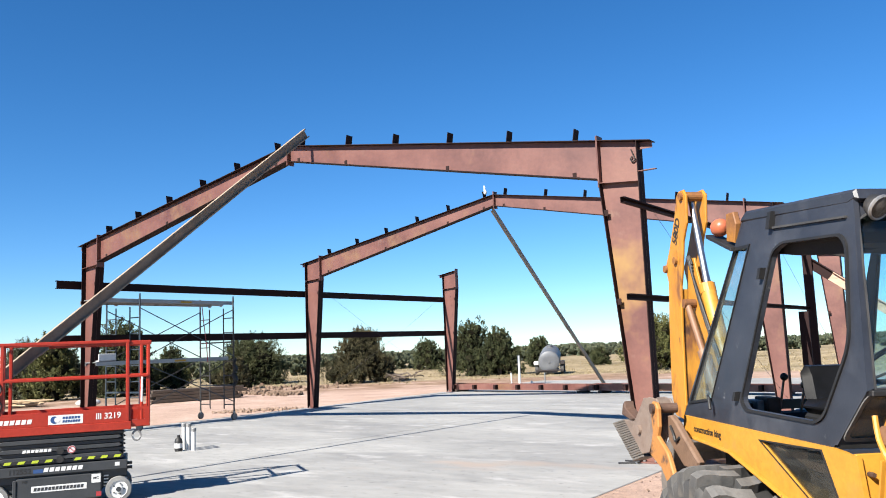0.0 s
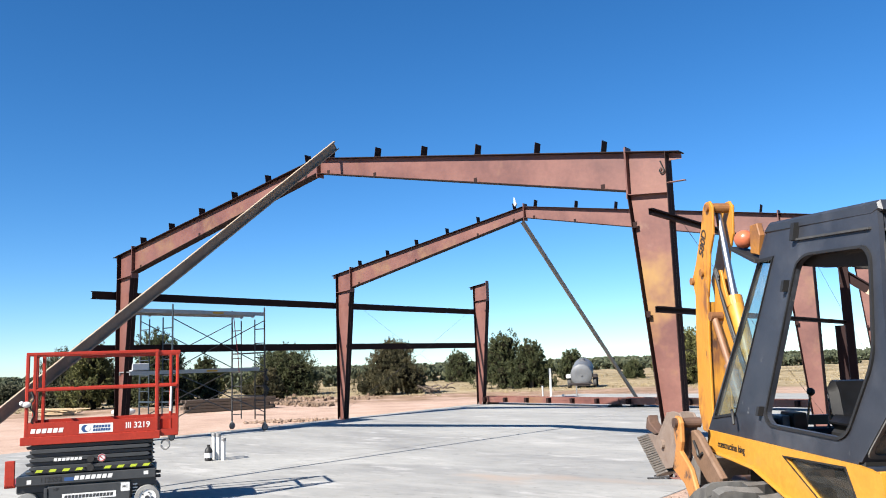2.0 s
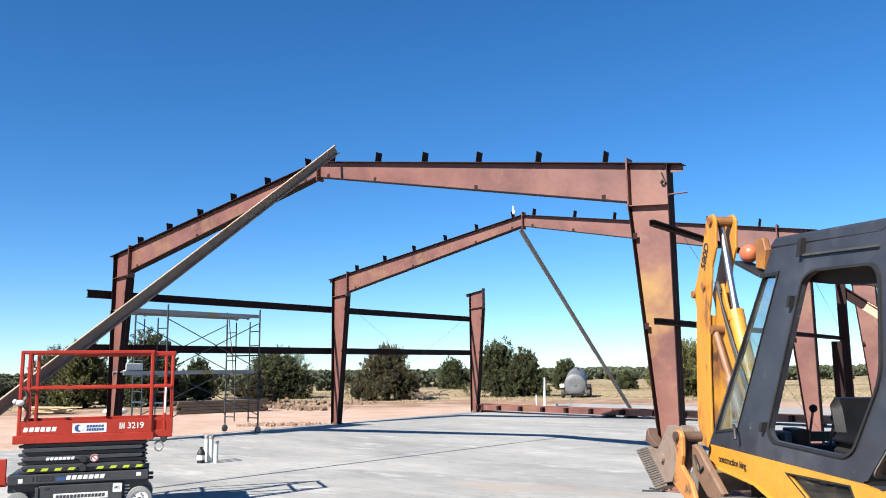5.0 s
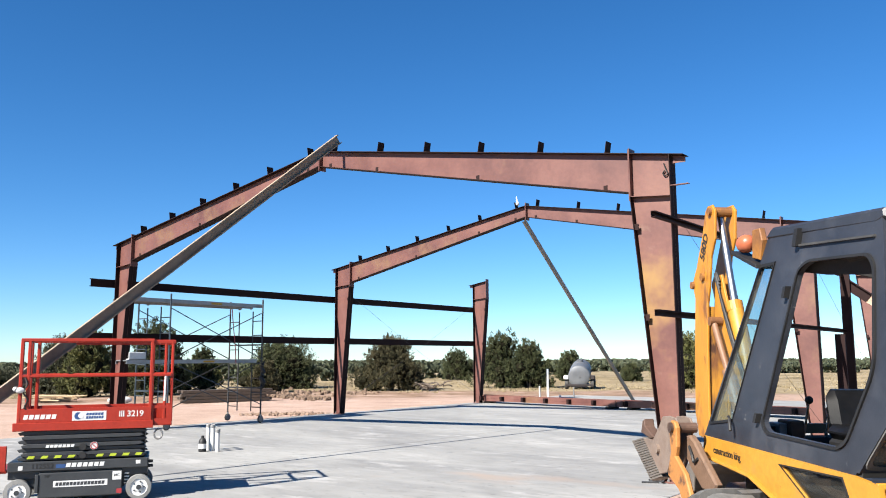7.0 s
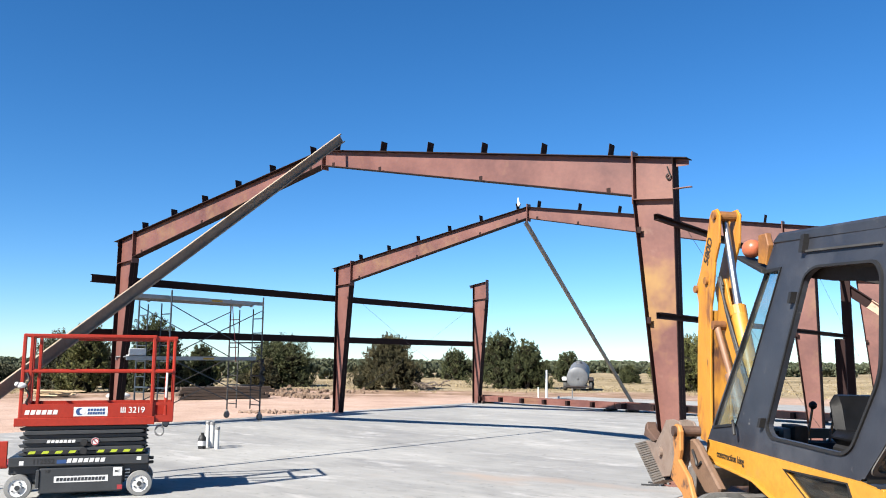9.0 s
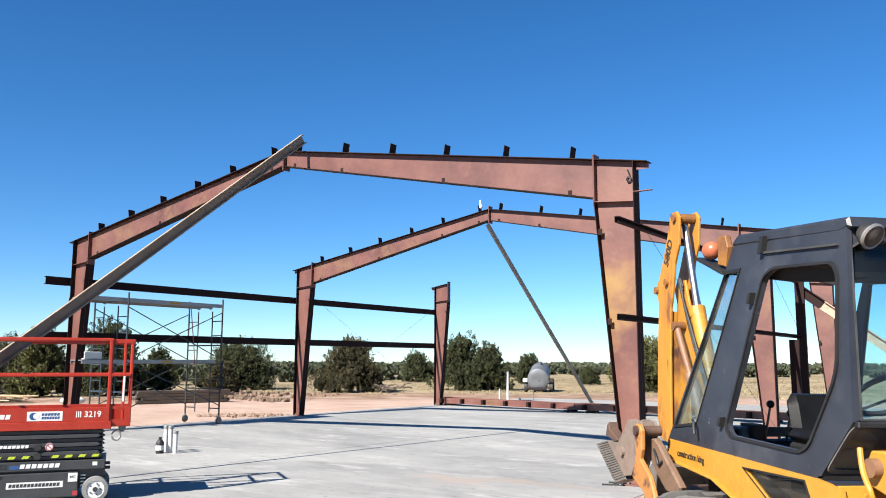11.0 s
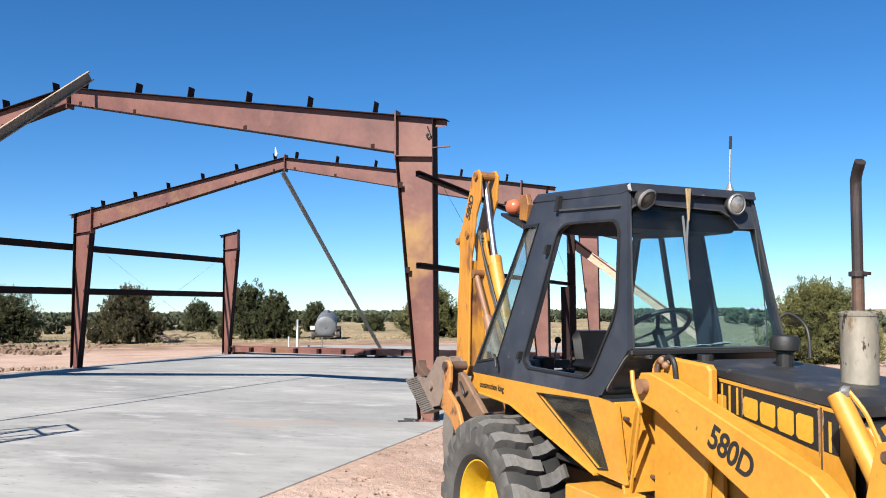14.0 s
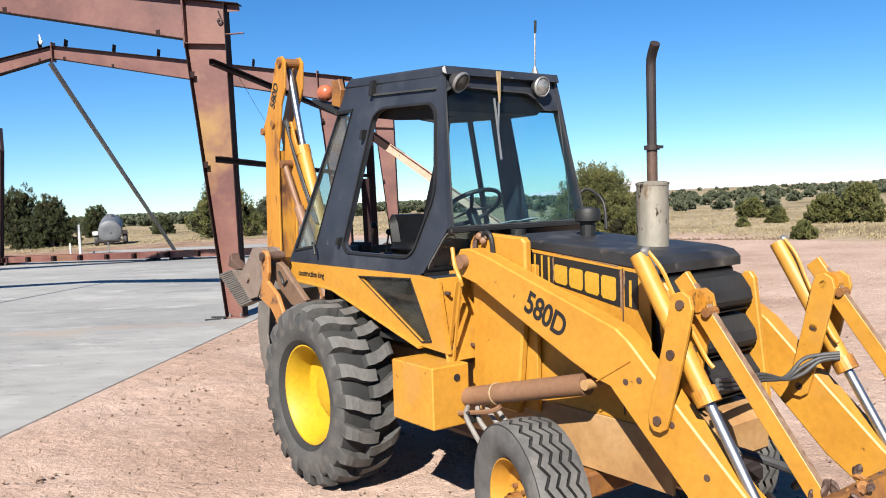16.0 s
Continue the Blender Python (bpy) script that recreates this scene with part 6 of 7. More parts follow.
part("scissor_core", box(B(), (0.02, 0.14, 0.52), (1.44, LW - 0.14, 0.86), 0.01), BLACK, lift)
for z_ in (0.575, 0.68):
    part("pivot_cap", cyl(B(), (0.715, 0.0, z_), (0.715, 0.06, z_), 0.042, seg=16), BLACK, lift)
deck = part("platform_deck", box(B(), (-0.06, 0.0, 0.905), (1.53, LW, 0.95), 0.006), RED, lift, "red platform deck")
part("deck_skirt", box(B(), (-0.09, -0.012, 0.885), (1.535, 0.02, 0.985), 0.006), RED, deck)
part("toe_panel", box(B(), (-0.02, 0.0, 0.985), (1.48, 0.012, 1.155), 0.003), RED, deck)
part("toe_panel", box(B(), (-0.02, LW - 0.012, 0.95), (1.75, LW, 1.155), 0.003), RED, deck)
part("extension_deck", box(B(), (1.50, 0.03, 0.91), (1.76, LW - 0.03, 0.95), 0.006), RED, deck)
part("extension_panel", plate(B(), [(1.49, 0.92), (1.755, 0.92), (1.755, 1.165), (1.49, 1.165)], [[(1.53, 1.0), (1.70, 1.0), (1.70, 1.13), (1.53, 1.13)]], xz, 0.02, 0.035), RED, deck)
part("end_panel", box(B(), (-0.02, 0.0, 0.95), (-0.008, LW, 1.155), 0.003), RED, deck)
part("cable_reel", tube(B(), [(1.60 + 0.05 * math.cos(2 * math.pi * k / 20), 0.04, 0.80 + 0.06 * math.sin(2 * math.pi * k / 20)) for k in range(20)], 0.012, 6, True), STEEL, lift)


def rail(pts, r=0.020):
    return part("guard_rail", tube(B(), pts, r, 8), RED, lift, "red guard rail")


for y in (0.02, LW - 0.02):
    part("guard_rail", beam(B(), (-0.05, y, 2.0), (1.52, y, 2.0), 0.042, 0.042, bev=0.008), RED, lift, "red guard rail")
    part("guard_rail", beam(B(), (0.86 if y < 0.1 else 0.5, y + 0.022, 1.98), (1.78, y + 0.022, 1.98), 0.04, 0.055, bev=0.008), RED, lift)
    part("mid_rail", beam(B(), (-0.03, y, 1.555), (1.74, y, 1.555), 0.038, 0.038, bev=0.008), RED, lift)
    for px_ in (-0.03, 0.055, 1.49):
        part("rail_post", beam(B(), (px_, y, 0.95), (px_, y, 1.99), 0.042, 0.042, (1, 0, 0), 0.008), RED, lift)
    for px_ in (1.66, 1.745):
        part("rail_post", beam(B(), (px_, y + 0.02, 0.95), (px_, y + 0.02, 1.985), 0.036, 0.036, (1, 0, 0), 0.008), RED, lift)
for px_, zz in ((-0.03, 2.0), (-0.03, 1.555), (1.745, 1.98), (1.745, 1.555)):
    part("end_rail", beam(B(), (px_, 0.02, zz), (px_, LW - 0.02, zz), 0.038, 0.038, bev=0.008), RED, lift)
part("white_tube", beam(B(), (1.66, 0.0, 1.22), (1.665, 0.0, 1.54), 0.025, 0.025, (1, 0, 0), 0.005), WHITE, lift)
part("control_cable", tube(B(), smooth_path([(0.02, 0.0, 1.54), (0.05, -0.02, 1.45), (0.01, -0.02, 1.36), (0.06, -0.015, 1.27), (0.03, 0.0, 1.17), (0.10, 0.02, 1.13)], 6), 0.011, 6), BLACK, lift)
part("glove", ball(ball(B(), (-0.03, -0.03, 1.385), 0.045, 10, 8, Matrix.Diagonal((1.3, 0.6, 0.8, 1))), (-0.08, -0.03, 1.40), 0.03, 8, 6), WHITE, lift, "white rag tied on the rail", smooth=True)

# labels on the lift
def sticker(x0, x1, z0, z1, mat_, y=-0.0135, t=0.0016):
    return part("sticker", box(B(), (x0, y - t, z0), (x1, y, z1)), mat_, lift)


def bars(x0, x1, z, h, n, mat_, y, slant=0.012):
    """Plain blocks in place of a maker's lettering."""
    w = (x1 - x0) / n
    for k in range(n):
        a = x0 + k * w
        part("lettering_bar", prism(B(), [(a, z - h / 2), (a + w * 0.78, z - h / 2), (a + w * 0.78 + slant, z + h / 2), (a + slant, z + h / 2)], xz, y - 0.0018, y), mat_, lift)


bars(0.02, 0.40, 1.055, 0.055, 6, WHITE, -0.0005)
sticker(0.575, 0.97, 1.00, 1.115, WHITE, -0.0005)
part("logo_disc", cyl(B(), (0.645, -0.0022, 1.058), (0.645, -0.0042, 1.058), 0.045, seg=24), BLUE, lift)
part("logo_disc", cyl(B(), (0.675, -0.0043, 1.058), (0.675, -0.0055, 1.058), 0.032, seg=24), WHITE, lift)
bars(0.735, 0.94, 1.078, 0.03, 6, BLUE, -0.0022, 0.006)
bars(0.735, 0.94, 1.036, 0.03, 7, BLUE, -0.0022, 0.006)
words("lettering", "III 3219", 0.105, Matrix.Translation((1.265, -0.0015, 1.068)) @ SIDE, WHITE, lift, 0.95)
bars(0.29, 0.62, 0.695, 0.035, 7, WHITE, 0.019, 0.008)
for side in (0.075, 0.86):
    part("stripe_band", box(B(), (side, 0.014, 0.548), (side + 0.575, 0.0185, 0.585)), BLACK, lift)
    for k in range(4):
        x0 = side + 0.01 + k * 0.152
        part("stripe", prism(B(), [(x0, 0.55), (x0 + 0.075, 0.55), (x0 + 0.095, 0.583), (x0 + 0.02, 0.583)], xz, 0.012, 0.0138), LIME, lift)
part("warning_disc", cyl(B(), (0.845, 0.018, 0.685), (0.845, 0.014, 0.685), 0.048, seg=24), WHITE, lift)
part("warning_ring", tube(B(), [(0.845 + 0.04 * math.cos(2 * math.pi * k / 24), 0.0125, 0.685 + 0.04 * math.sin(2 * math.pi * k / 24)) for k in range(24)], 0.0055, 5, True), PINKRED, lift)
part("warning_bar", beam(B(), (0.82, 0.0125, 0.71), (0.87, 0.0125, 0.66), 0.006, 0.010), PINKRED, lift)
words("fleet_number", "112552", 0.085, Matrix.Translation((0.27, -0.0018, 0.458)) @ SIDE, DECALBLACK, lift)
sticker(0.42, 0.53, 0.43, 0.475, BLUE, -0.0004)
bars(0.53, 0.98, 0.462, 0.05, 7, WHITE, -0.0004, 0.012)
sticker(0.0, 0.05, 0.42, 0.47, WHITE, -0.0004)
sticker(1.345, 1.40, 0.445, 0.49, WHITE, -0.0004)
sticker(0.40, 1.02, 0.20, 0.275, WHITE, -0.0004)
bars(0.425, 0.99, 0.237, 0.04, 14, LIFTGREY, -0.0022, 0.006)
sticker(1.075, 1.18, 0.26, 0.365, WHITE, -0.0004)
words("lettering", "MC", 0.045, Matrix.Translation((1.127, -0.0025, 0.315)) @ SIDE, LIFTGREY, lift)
words("lettering", "NF", 0.05, Matrix.Translation((0.33, -0.0015, 0.335)) @ SIDE, DECALBLACK, lift)
sticker(1.13, 1.19, 0.095, 0.15, PINKRED, -0.0004)
for k in range(4):
    part("vent_slot", box(B(), (1.215, 0.05, 0.20 + 0.04 * k), (1.27, 0.062, 0.215 + 0.04 * k)), WHITE, lift)

# ---- rolling scaffold ----
SX0, SX1, SY0, SY1, STOP = -0.30, 1.15, 0.90, 3.87, 3.42
scaf = thing("scaffold", pose(0, 0, 0), "rolling tube scaffold with cross braces and metal planks", "scaffold")
for y, mat_ in ((SY0, SCAFBLUE), (SY1, SCAFDARK)):
    ends = part("end_frame", beam(B(), (SX0, y, 0.95), (SX1, y, 0.95), 0.042, 0.042), mat_, scaf, "welded scaffold end frame")
    part("upper_rail", beam(B(), (SX0, y, 2.15), (SX1, y, 2.15), 0.04, 0.04), mat_, ends)
    for x in (SX0, SX1):
        part("post", cyl(B(), (x, y, 0.2), (x, y, STOP), 0.022, seg=10), mat_, ends)
        part("inner_post", cyl(B(), (x + (0.42 if x < 0.5 else -0.42), y, 0.30), (x + (0.42 if x < 0.5 else -0.42), y, 3.10), 0.017, seg=8), mat_, ends)
        for k in range(7):
            zz = 0.42 + 0.40 * k
            xx = x + (0.42 if x < 0.5 else -0.42)
            part("rung", cyl(B(), (x, y, zz), (xx, y, zz), 0.014, seg=8), mat_, ends)
        part("caster_stem", cyl(B(), (x, y, 0.16), (x, y, 0.24), 0.03, seg=10), STEEL, ends)
        part("caster_wheel", lathe(B(), [(0.03, -0.02), (0.085, -0.022), (0.10, -0.012), (0.10, 0.012), (0.085, 0.022), (0.03, 0.02)], (x, y, 0.10), "X", 20), RUBBER, ends, smooth=True)
        part("caster_disc", lathe(B(), [(0.001, 0.028), (0.075, 0.024), (0.075, -0.024), (0.001, -0.028)], (x, y, 0.10), "X", 16), WHEELGREY, ends)
for x in (SX0, SX1):
    for z0, z1 in ((0.5, 1.70), (1.75, 3.05)):
        part("cross_brace", cyl(B(), (x, SY0, z0), (x, SY1, z1), 0.013, seg=8), SCAFDARK, scaf)
        part("cross_brace", cyl(B(), (x + 0.03, SY0, z1), (x + 0.03, SY1, z0), 0.013, seg=8), SCAFBLUE, scaf)
for x0, z0 in ((0.05, 3.26), (0.56, 3.26), (0.30, 1.72)):
    pl = tagged(part("scaffold_plank", box(box(B(), (x0, SY0 - 0.95, z0), (x0 + 0.48, SY1 + 0.12, z0 + 0.025), 0.004), (x0, SY0 - 0.95, z0 - 0.07), (x0 + 0.02, SY1 + 0.12, z0 + 0.025)), ALU), "grey metal plank laid across the scaffold frames", "plank", "scaffold planks")
    part("plank_rail", box(B(), (x0 + 0.46, SY0 - 0.95, z0 - 0.07), (x0 + 0.485, SY1 + 0.12, z0 + 0.03), 0.003), ALU, pl)
    for yy in (SY0, SY1):
        part("hook", box(B(), (x0 + 0.05, yy - 0.03, z0 - 0.10), (x0 + 0.09, yy + 0.03, z0 - 0.07)), STEEL, pl)
    part("yellow_label", box(B(), (x0 + 0.486, 2.2, z0 - 0.05), (x0 + 0.489, 2.55, z0)), DECALYELLOW, pl)
strap = part("hanging_strap", tube(B(), smooth_path([(1.03, 2.90, 3.12), (1.05, 2.95, 2.6), (1.04, 3.03, 2.1), (1.07, 3.05, 1.62)], 6), 0.012, 5), PINKRED)
tagged(strap, "red and white strap hanging from the scaffold plank", "strap")
tagged(part("white_tray", box(box(B(), (0.42, 0.02, 1.75), (0.76, 0.50, 1.78), 0.01), (0.735, 0.03, 1.75), (0.76, 0.50, 1.94), 0.01), WHITE), "white plastic tray standing on the scaffold plank", "tray")
jk = tube(B(), [(1.20 + 0.02 * math.sin(k * 1.3), 3.87 + 0.03 * math.cos(k * 1.1), 1.70 - 0.055 * k) for k in range(15)], [0.02, 0.035, 0.045, 0.05, 0.052, 0.055, 0.055, 0.06, 0.062, 0.064, 0.066, 0.068, 0.068, 0.064, 0.04], 14)
tagged(part("hanging_jacket", jk, BLACK, smooth=True), "black jacket hung on the scaffold post", "jacket")

# ---- pipe stubs and a bottle on the slab ----
for px_, py_, h in ((5.785, -1.25, 0.50), (5.965, -1.28, 0.50), (6.145, -1.30, 0.42)):
    st = tagged(part("pipe_stub", lathe(B(), [(0.041, 0.0), (0.041, h), (0.035, h), (0.035, h - 0.1), (0.001, h - 0.1)], (0, 0, 0), "Z", 20), PVC, smooth=True), "white plastic pipe stub rising from the slab", "pipe", "pipe stubs")
    st.matrix_basis = pose(px_, py_, 0)
    part("coupling", lathe(B(), [(0.042, h - 0.06), (0.050, h - 0.055), (0.050, h - 0.01), (0.041, h + 0.001)], (0, 0, 0), "Z", 20), STEEL, st)
bottle = tagged(part("black_bottle", lathe(B(), [(0.001, 0.0), (0.07, 0.0), (0.074, 0.02), (0.074, 0.19), (0.06, 0.23), (0.028, 0.26), (0.028, 0.30), (0.001, 0.30)], (0, 0, 0), "Z", 20), BLACK, smooth=True), "black jug with a white label on the slab", "jug")
bottle.matrix_basis = pose(5.915, -1.47, 0)
part("label", lathe(B(), [(0.0755, 0.06), (0.0755, 0.15)], (0, 0, 0), "Z", 20), WHITE, bottle)
for px_, py_, h, r in ((1.20, 19.3, 1.28, 0.053), (0.52, 19.75, 0.53, 0.034), (1.27, 20.2, 0.15, 0.048), (1.05, 21.8, 0.43, 0.029)):
    st = tagged(part("pipe_stub", lathe(B(), [(r, 0.0), (r, h), (r * 0.85, h), (0.001, h - 0.02)], (0, 0, 0), "Z", 14), PVC if r > 0.032 else STEEL, smooth=True), "tall white plastic pipe standing at the slab's far end", "pipe", "far pipe stubs")
    st.matrix_basis = pose(px_, py_, 0)
# off-cuts beside the near column
for k, (px_, py_, a) in enumerate(((14.46, -0.20, 25), (14.53, -0.15, -8))):
    sc = tagged(part("steel_offcut", box(B(), (-0.12, -0.018, 0), (0.12, 0.018, 0.022), 0.004), SCAFDARK), "small grey steel off-cut lying by the column foot", "off-cut", "steel off-cuts")
    sc.matrix_basis = pose(px_, py_, 0.0 + 0.0225 * k, 0, 0, a)

# ---- timber stacks, rubble and a tank trailer beyond the slab ----
def gz_at(x, y):
    return float(ground_height(x, y))


lumber = thing("timber_stack", pose(-12.47, 10.91, gz_at(-12.4, 12) - 0.07, 0, 0, 72), "low stack of long weathered brown timbers on the dirt", "timber stack")
for k in range(4):
    for j in range(3):
        part("board", box(B(), (random.uniform(-0.2, 0.1), j * 0.24, 0.10 + k * 0.14), (4.0 + random.uniform(-0.3, 0.3), j * 0.24 + 0.22, 0.225 + k * 0.14), 0.008), WOODGREY, lumber)
for q in (0.6, 3.4):
    part("bearer", box(B(), (q, -0.1, 0), (q + 0.12, 0.8, 0.095), 0.005), WOODGREY, lumber)
pale = thing("lumber_pile", pose(-19.35, 8.49, gz_at(-19, 9), 0, 0, 58), "loose pile of pale sawn lumber on the ground", "lumber pile")
for k in range(24):
    a = random.uniform(-40, 40)
    m = Matrix.Translation((random.uniform(-0.3, 0.3), random.uniform(-0.9, 0.9), 0.02 + 0.013 * k)) @ Matrix.Rotation(radians(a), 4, "Z")
    ln = random.uniform(0.6, 1.3)
    part("board", box(B(), (-ln, -0.05, 0), (ln, 0.05, 0.04), 0.004, m), WOODFRESH, pale)
wrap = tagged(part("wrapped_bundle", ball(B(), (0, 0, 0.17), 0.28, 14, 10, Matrix.Diagonal((1.9, 0.8, 0.62, 1))), WHITE, smooth=True), "pale plastic-wrapped bundle on the ground", "bundle")
wrap.matrix_basis = pose(-14.96, 9.21, gz_at(-14.9, 9.3), 0, 0, 60)


def rock(bm, c, r):
    m = Matrix.Translation(c) @ Euler((random.random() * 6, random.random() * 6, random.random() * 6)).to_matrix().to_4x4() @ Matrix.Diagonal((random.uniform(0.8, 1.5), random.uniform(0.7, 1.1), random.uniform(0.5, 0.8), 1))
    got = bmesh.ops.create_icosphere(bm, subdivisions=1, radius=r, matrix=m)["verts"]
    for v in got:
        v.co += Vector((random.uniform(-1, 1), random.uniform(-1, 1), random.uniform(-1, 1))) * r * 0.18


rub = B()
for k in range(150):
    q = random.random()
    px_, py_ = -3.5 + 2.3 * q + random.gauss(0, 0.28), 7.3 + 0.85 * q + random.gauss(0, 0.28)
    rock(rub, (px_, py_, gz_at(px_, py_) + 0.015), random.uniform(0.03, 0.10))
tagged(part("rubble", rub, ROCK), "scattered broken stone and clods beside the slab", "rubble", kind="stuff")
mound = B()
for k in range(260):
    q = random.random()
    px_, py_ = (random.gauss(-17.5, 2.6), random.gauss(21.5, 2.2)) if k % 2 else (-16.5 + 7 * q + random.gauss(0, 0.5), 18.4 - 2.2 * q + random.gauss(0, 0.4))
    rock(mound, (px_, py_, gz_at(px_, py_) + 0.03), random.uniform(0.05, 0.17))
tagged(part("dirt_clods", mound, SOIL), "turned-up reddish clods near the trees", "clods", kind="stuff")

trailer = thing("tank_trailer", pose(-6.13, 35.43, gz_at(-6.0, 35.5), 0, 0, 26), "dull grey cylindrical water tank on a small trailer", "tank trailer")
tank = part("tank", lathe(B(), [(0.001, 0.0), (0.30, -0.012), (0.585, 0.0), (0.62, 0.03), (0.62, 1.8), (0.64, 1.82), (0.64, 1.9), (0.62, 1.92), (0.62, 3.4), (0.001, 3.55)], (0, 0, 0), "Y", 40), TANK, trailer, "dull grey tank shell", smooth=True)
tank.matrix_basis = pose(0, 0, 0.80, 6.5, 0, 0) @ Matrix.Diagonal((1.08, 1.08, 1.08, 1))
part("end_band", lathe(B(), [(0.625, 0.05), (0.64, 0.06), (0.64, 0.14), (0.625, 0.15)], (0, 0, 0), "Y", 40), TANK, tank)
part("end_boss", cyl(B(), (0, -0.05, 0), (0, -0.005, 0), 0.06, seg=16), TANK, tank)
part("hatch", cyl(B(), (0, 2.2, 0.59), (0, 2.2, 0.74), 0.18, seg=18), TANK, tank)
part("bed", box(B(), (-0.50, 0.0, 0.14), (0.50, 4.2, 0.28), 0.01), STACK, trailer)
part("rear_bar", box(B(), (-0.85, -0.05, 0.22), (0.85, 0.10, 0.32), 0.01), STACK, trailer)
for s in (-1, 1):
    part("fender_box", box(B(), (s * 0.68, 0.1, 0.62), (s * 0.98, 1.1, 0.86), 0.03), WHITE if s < 0 else STACK, trailer)
    for yy in (0.55, 3.9):
        wh = part("wheel", lathe(B(), [(0.18, -0.11), (0.33, -0.11), (0.35, -0.07), (0.35, 0.07), (0.33, 0.11), (0.18, 0.11)], (s * 0.80, yy, 0.35), "X", 24), RUBBER, trailer, smooth=True)
        part("rim", lathe(B(), [(0.18, s * 0.09), (0.13, s * 0.03), (0.001, s * 0.05)], (s * 0.80, yy, 0.35), "X", 20), STEEL, wh)

# ---- junipers ----


def leaf_quads(centres, dirs, length, width, rng_):
    """Small two-sided leaf sprays: one bent quad each."""
    n = len(centres)
    a = rng_.normal(size=(n, 3))
    side = np.cross(dirs, a)
    side /= np.linalg.norm(side, axis=1, keepdims=True) + 1e-9
    ln = length * rng_.uniform(0.6, 1.3, (n, 1))
    wd = width * rng_.uniform(0.6, 1.3, (n, 1))
    p0 = centres - side * wd * 0.35
    p1 = centres + side * wd * 0.35
    p2 = centres + dirs * ln + side * wd * 0.5
    p3 = centres + dirs * ln - side * wd * 0.5
    v = np.stack([p0, p1, p2, p3], 1).reshape(-1, 3)
    f = np.arange(n * 4).reshape(-1, 4)
    return v, f


def crown(h, w, rng_, lobes=9, per=420, leaf=0.17, low=0.0):
    """Foliage gathered into lobes of clumps over an uneven body h high and w wide, dense to the ground."""
    cs, ds, vs, fs, n0 = [], [], [], [], 0
    blob = bmesh.new()
    bmesh.ops.create_icosphere(blob, subdivisions=2, radius=1.0)
    blob.verts.ensure_lookup_table()
    bv = np.array([v.co[:] for v in blob.verts])
    bf = np.array([[v.index for v in f.verts] for f in blob.faces])
    blob.free()
    for i in range(lobes):
        zc = h * (0.07 + 0.77 * ((i + rng_.uniform(0, 1)) / lobes) ** 1.15)
        frac = 1 - max(0, zc / h - 0.20) / 0.90
        rad = w * 0.39 * frac * math.sqrt(rng_.uniform(0.25, 1.0))
        ang = 2.4 * i + rng_.uniform(-0.5, 0.5)
        c = np.array([rad * math.cos(ang), rad * math.sin(ang), zc])
        size = np.array([w * 0.135, w * 0.135, h * 0.165]) * rng_.uniform(0.7, 1.25)
        # solid lobe core, closes the see-through gaps behind the leaves
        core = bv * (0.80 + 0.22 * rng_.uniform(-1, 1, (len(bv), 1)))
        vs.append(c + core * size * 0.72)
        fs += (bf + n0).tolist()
        n0 += len(bv)
        clumps = 40
        u = rng_.normal(size=(clumps, 3))
        u /= np.linalg.norm(u, axis=1, keepdims=True)
        base = c + u * size * rng_.uniform(0.72, 1.08, (clumps, 1))
        k = max(per // clumps, 6)
        for b, d in zip(base, u):
            lean = d * 0.6 + np.array([0, 0, 0.75]) + rng_.normal(size=3) * 0.2
            up = rng_.uniform(0, 1, (k, 1)) ** 0.8
            cs.append(b + lean * up * 0.26 * (w / 4.5) + rng_.normal(size=(k, 3)) * 0.075 * (w / 4.5) * (1.15 - 0.75 * up))
            ds.append(lean + rng_.normal(size=(k, 3)) * 0.55)
    cs, ds = np.concatenate(cs), np.concatenate(ds)
    ds /= np.linalg.norm(ds, axis=1, keepdims=True)
    keep = cs[:, 2] > low * h
    v, f = leaf_quads(cs[keep], ds[keep], leaf, leaf * 0.5, rng_)
    vs = np.concatenate(vs)
    vs[:, 2] = np.maximum(vs[:, 2], 0.02)
    return np.concatenate([vs, v]), fs + (f + n0).tolist(), len(fs)


def juniper(x, y, h, w, mat_, label, seed, lobes=16, per=950, leaf=0.085):
    r = np.random.default_rng(seed)
    z = float(ground_height(x, y)) - 0.03
    tree = thing("juniper", Matrix.Translation((x, y, z)), label, "tree", "junipers")
    v, f, cores = crown(h, w, r, int(lobes * 2.2), per, leaf)
    mass = mesh_part("crown", v.tolist(), f, mat_, tree)
    # second slot darkens the cores: crown shade put into the colour
    mass.data.materials.append(INNER_SHADE)
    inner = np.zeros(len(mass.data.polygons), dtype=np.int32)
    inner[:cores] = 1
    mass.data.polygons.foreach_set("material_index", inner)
    bm = B()
    for k in range(4):
        a = r.uniform(0, 6.28)
        tip = (math.cos(a) * w * 0.2, math.sin(a) * w * 0.2, h * r.uniform(0.45, 0.65))
        mid = (math.cos(a) * w * 0.08, math.sin(a) * w * 0.08, h * 0.28)
        pts = smooth_path([(0.05 * math.cos(a), 0.05 * math.sin(a), 0), mid, tip], 5)
        tube(bm, pts, [0.10 * h / 4 * (1 - 0.75 * q / (len(pts) - 1)) for q in range(len(pts))], 7)
    part("trunk", bm, BARK, tree, smooth=True)
    return tree


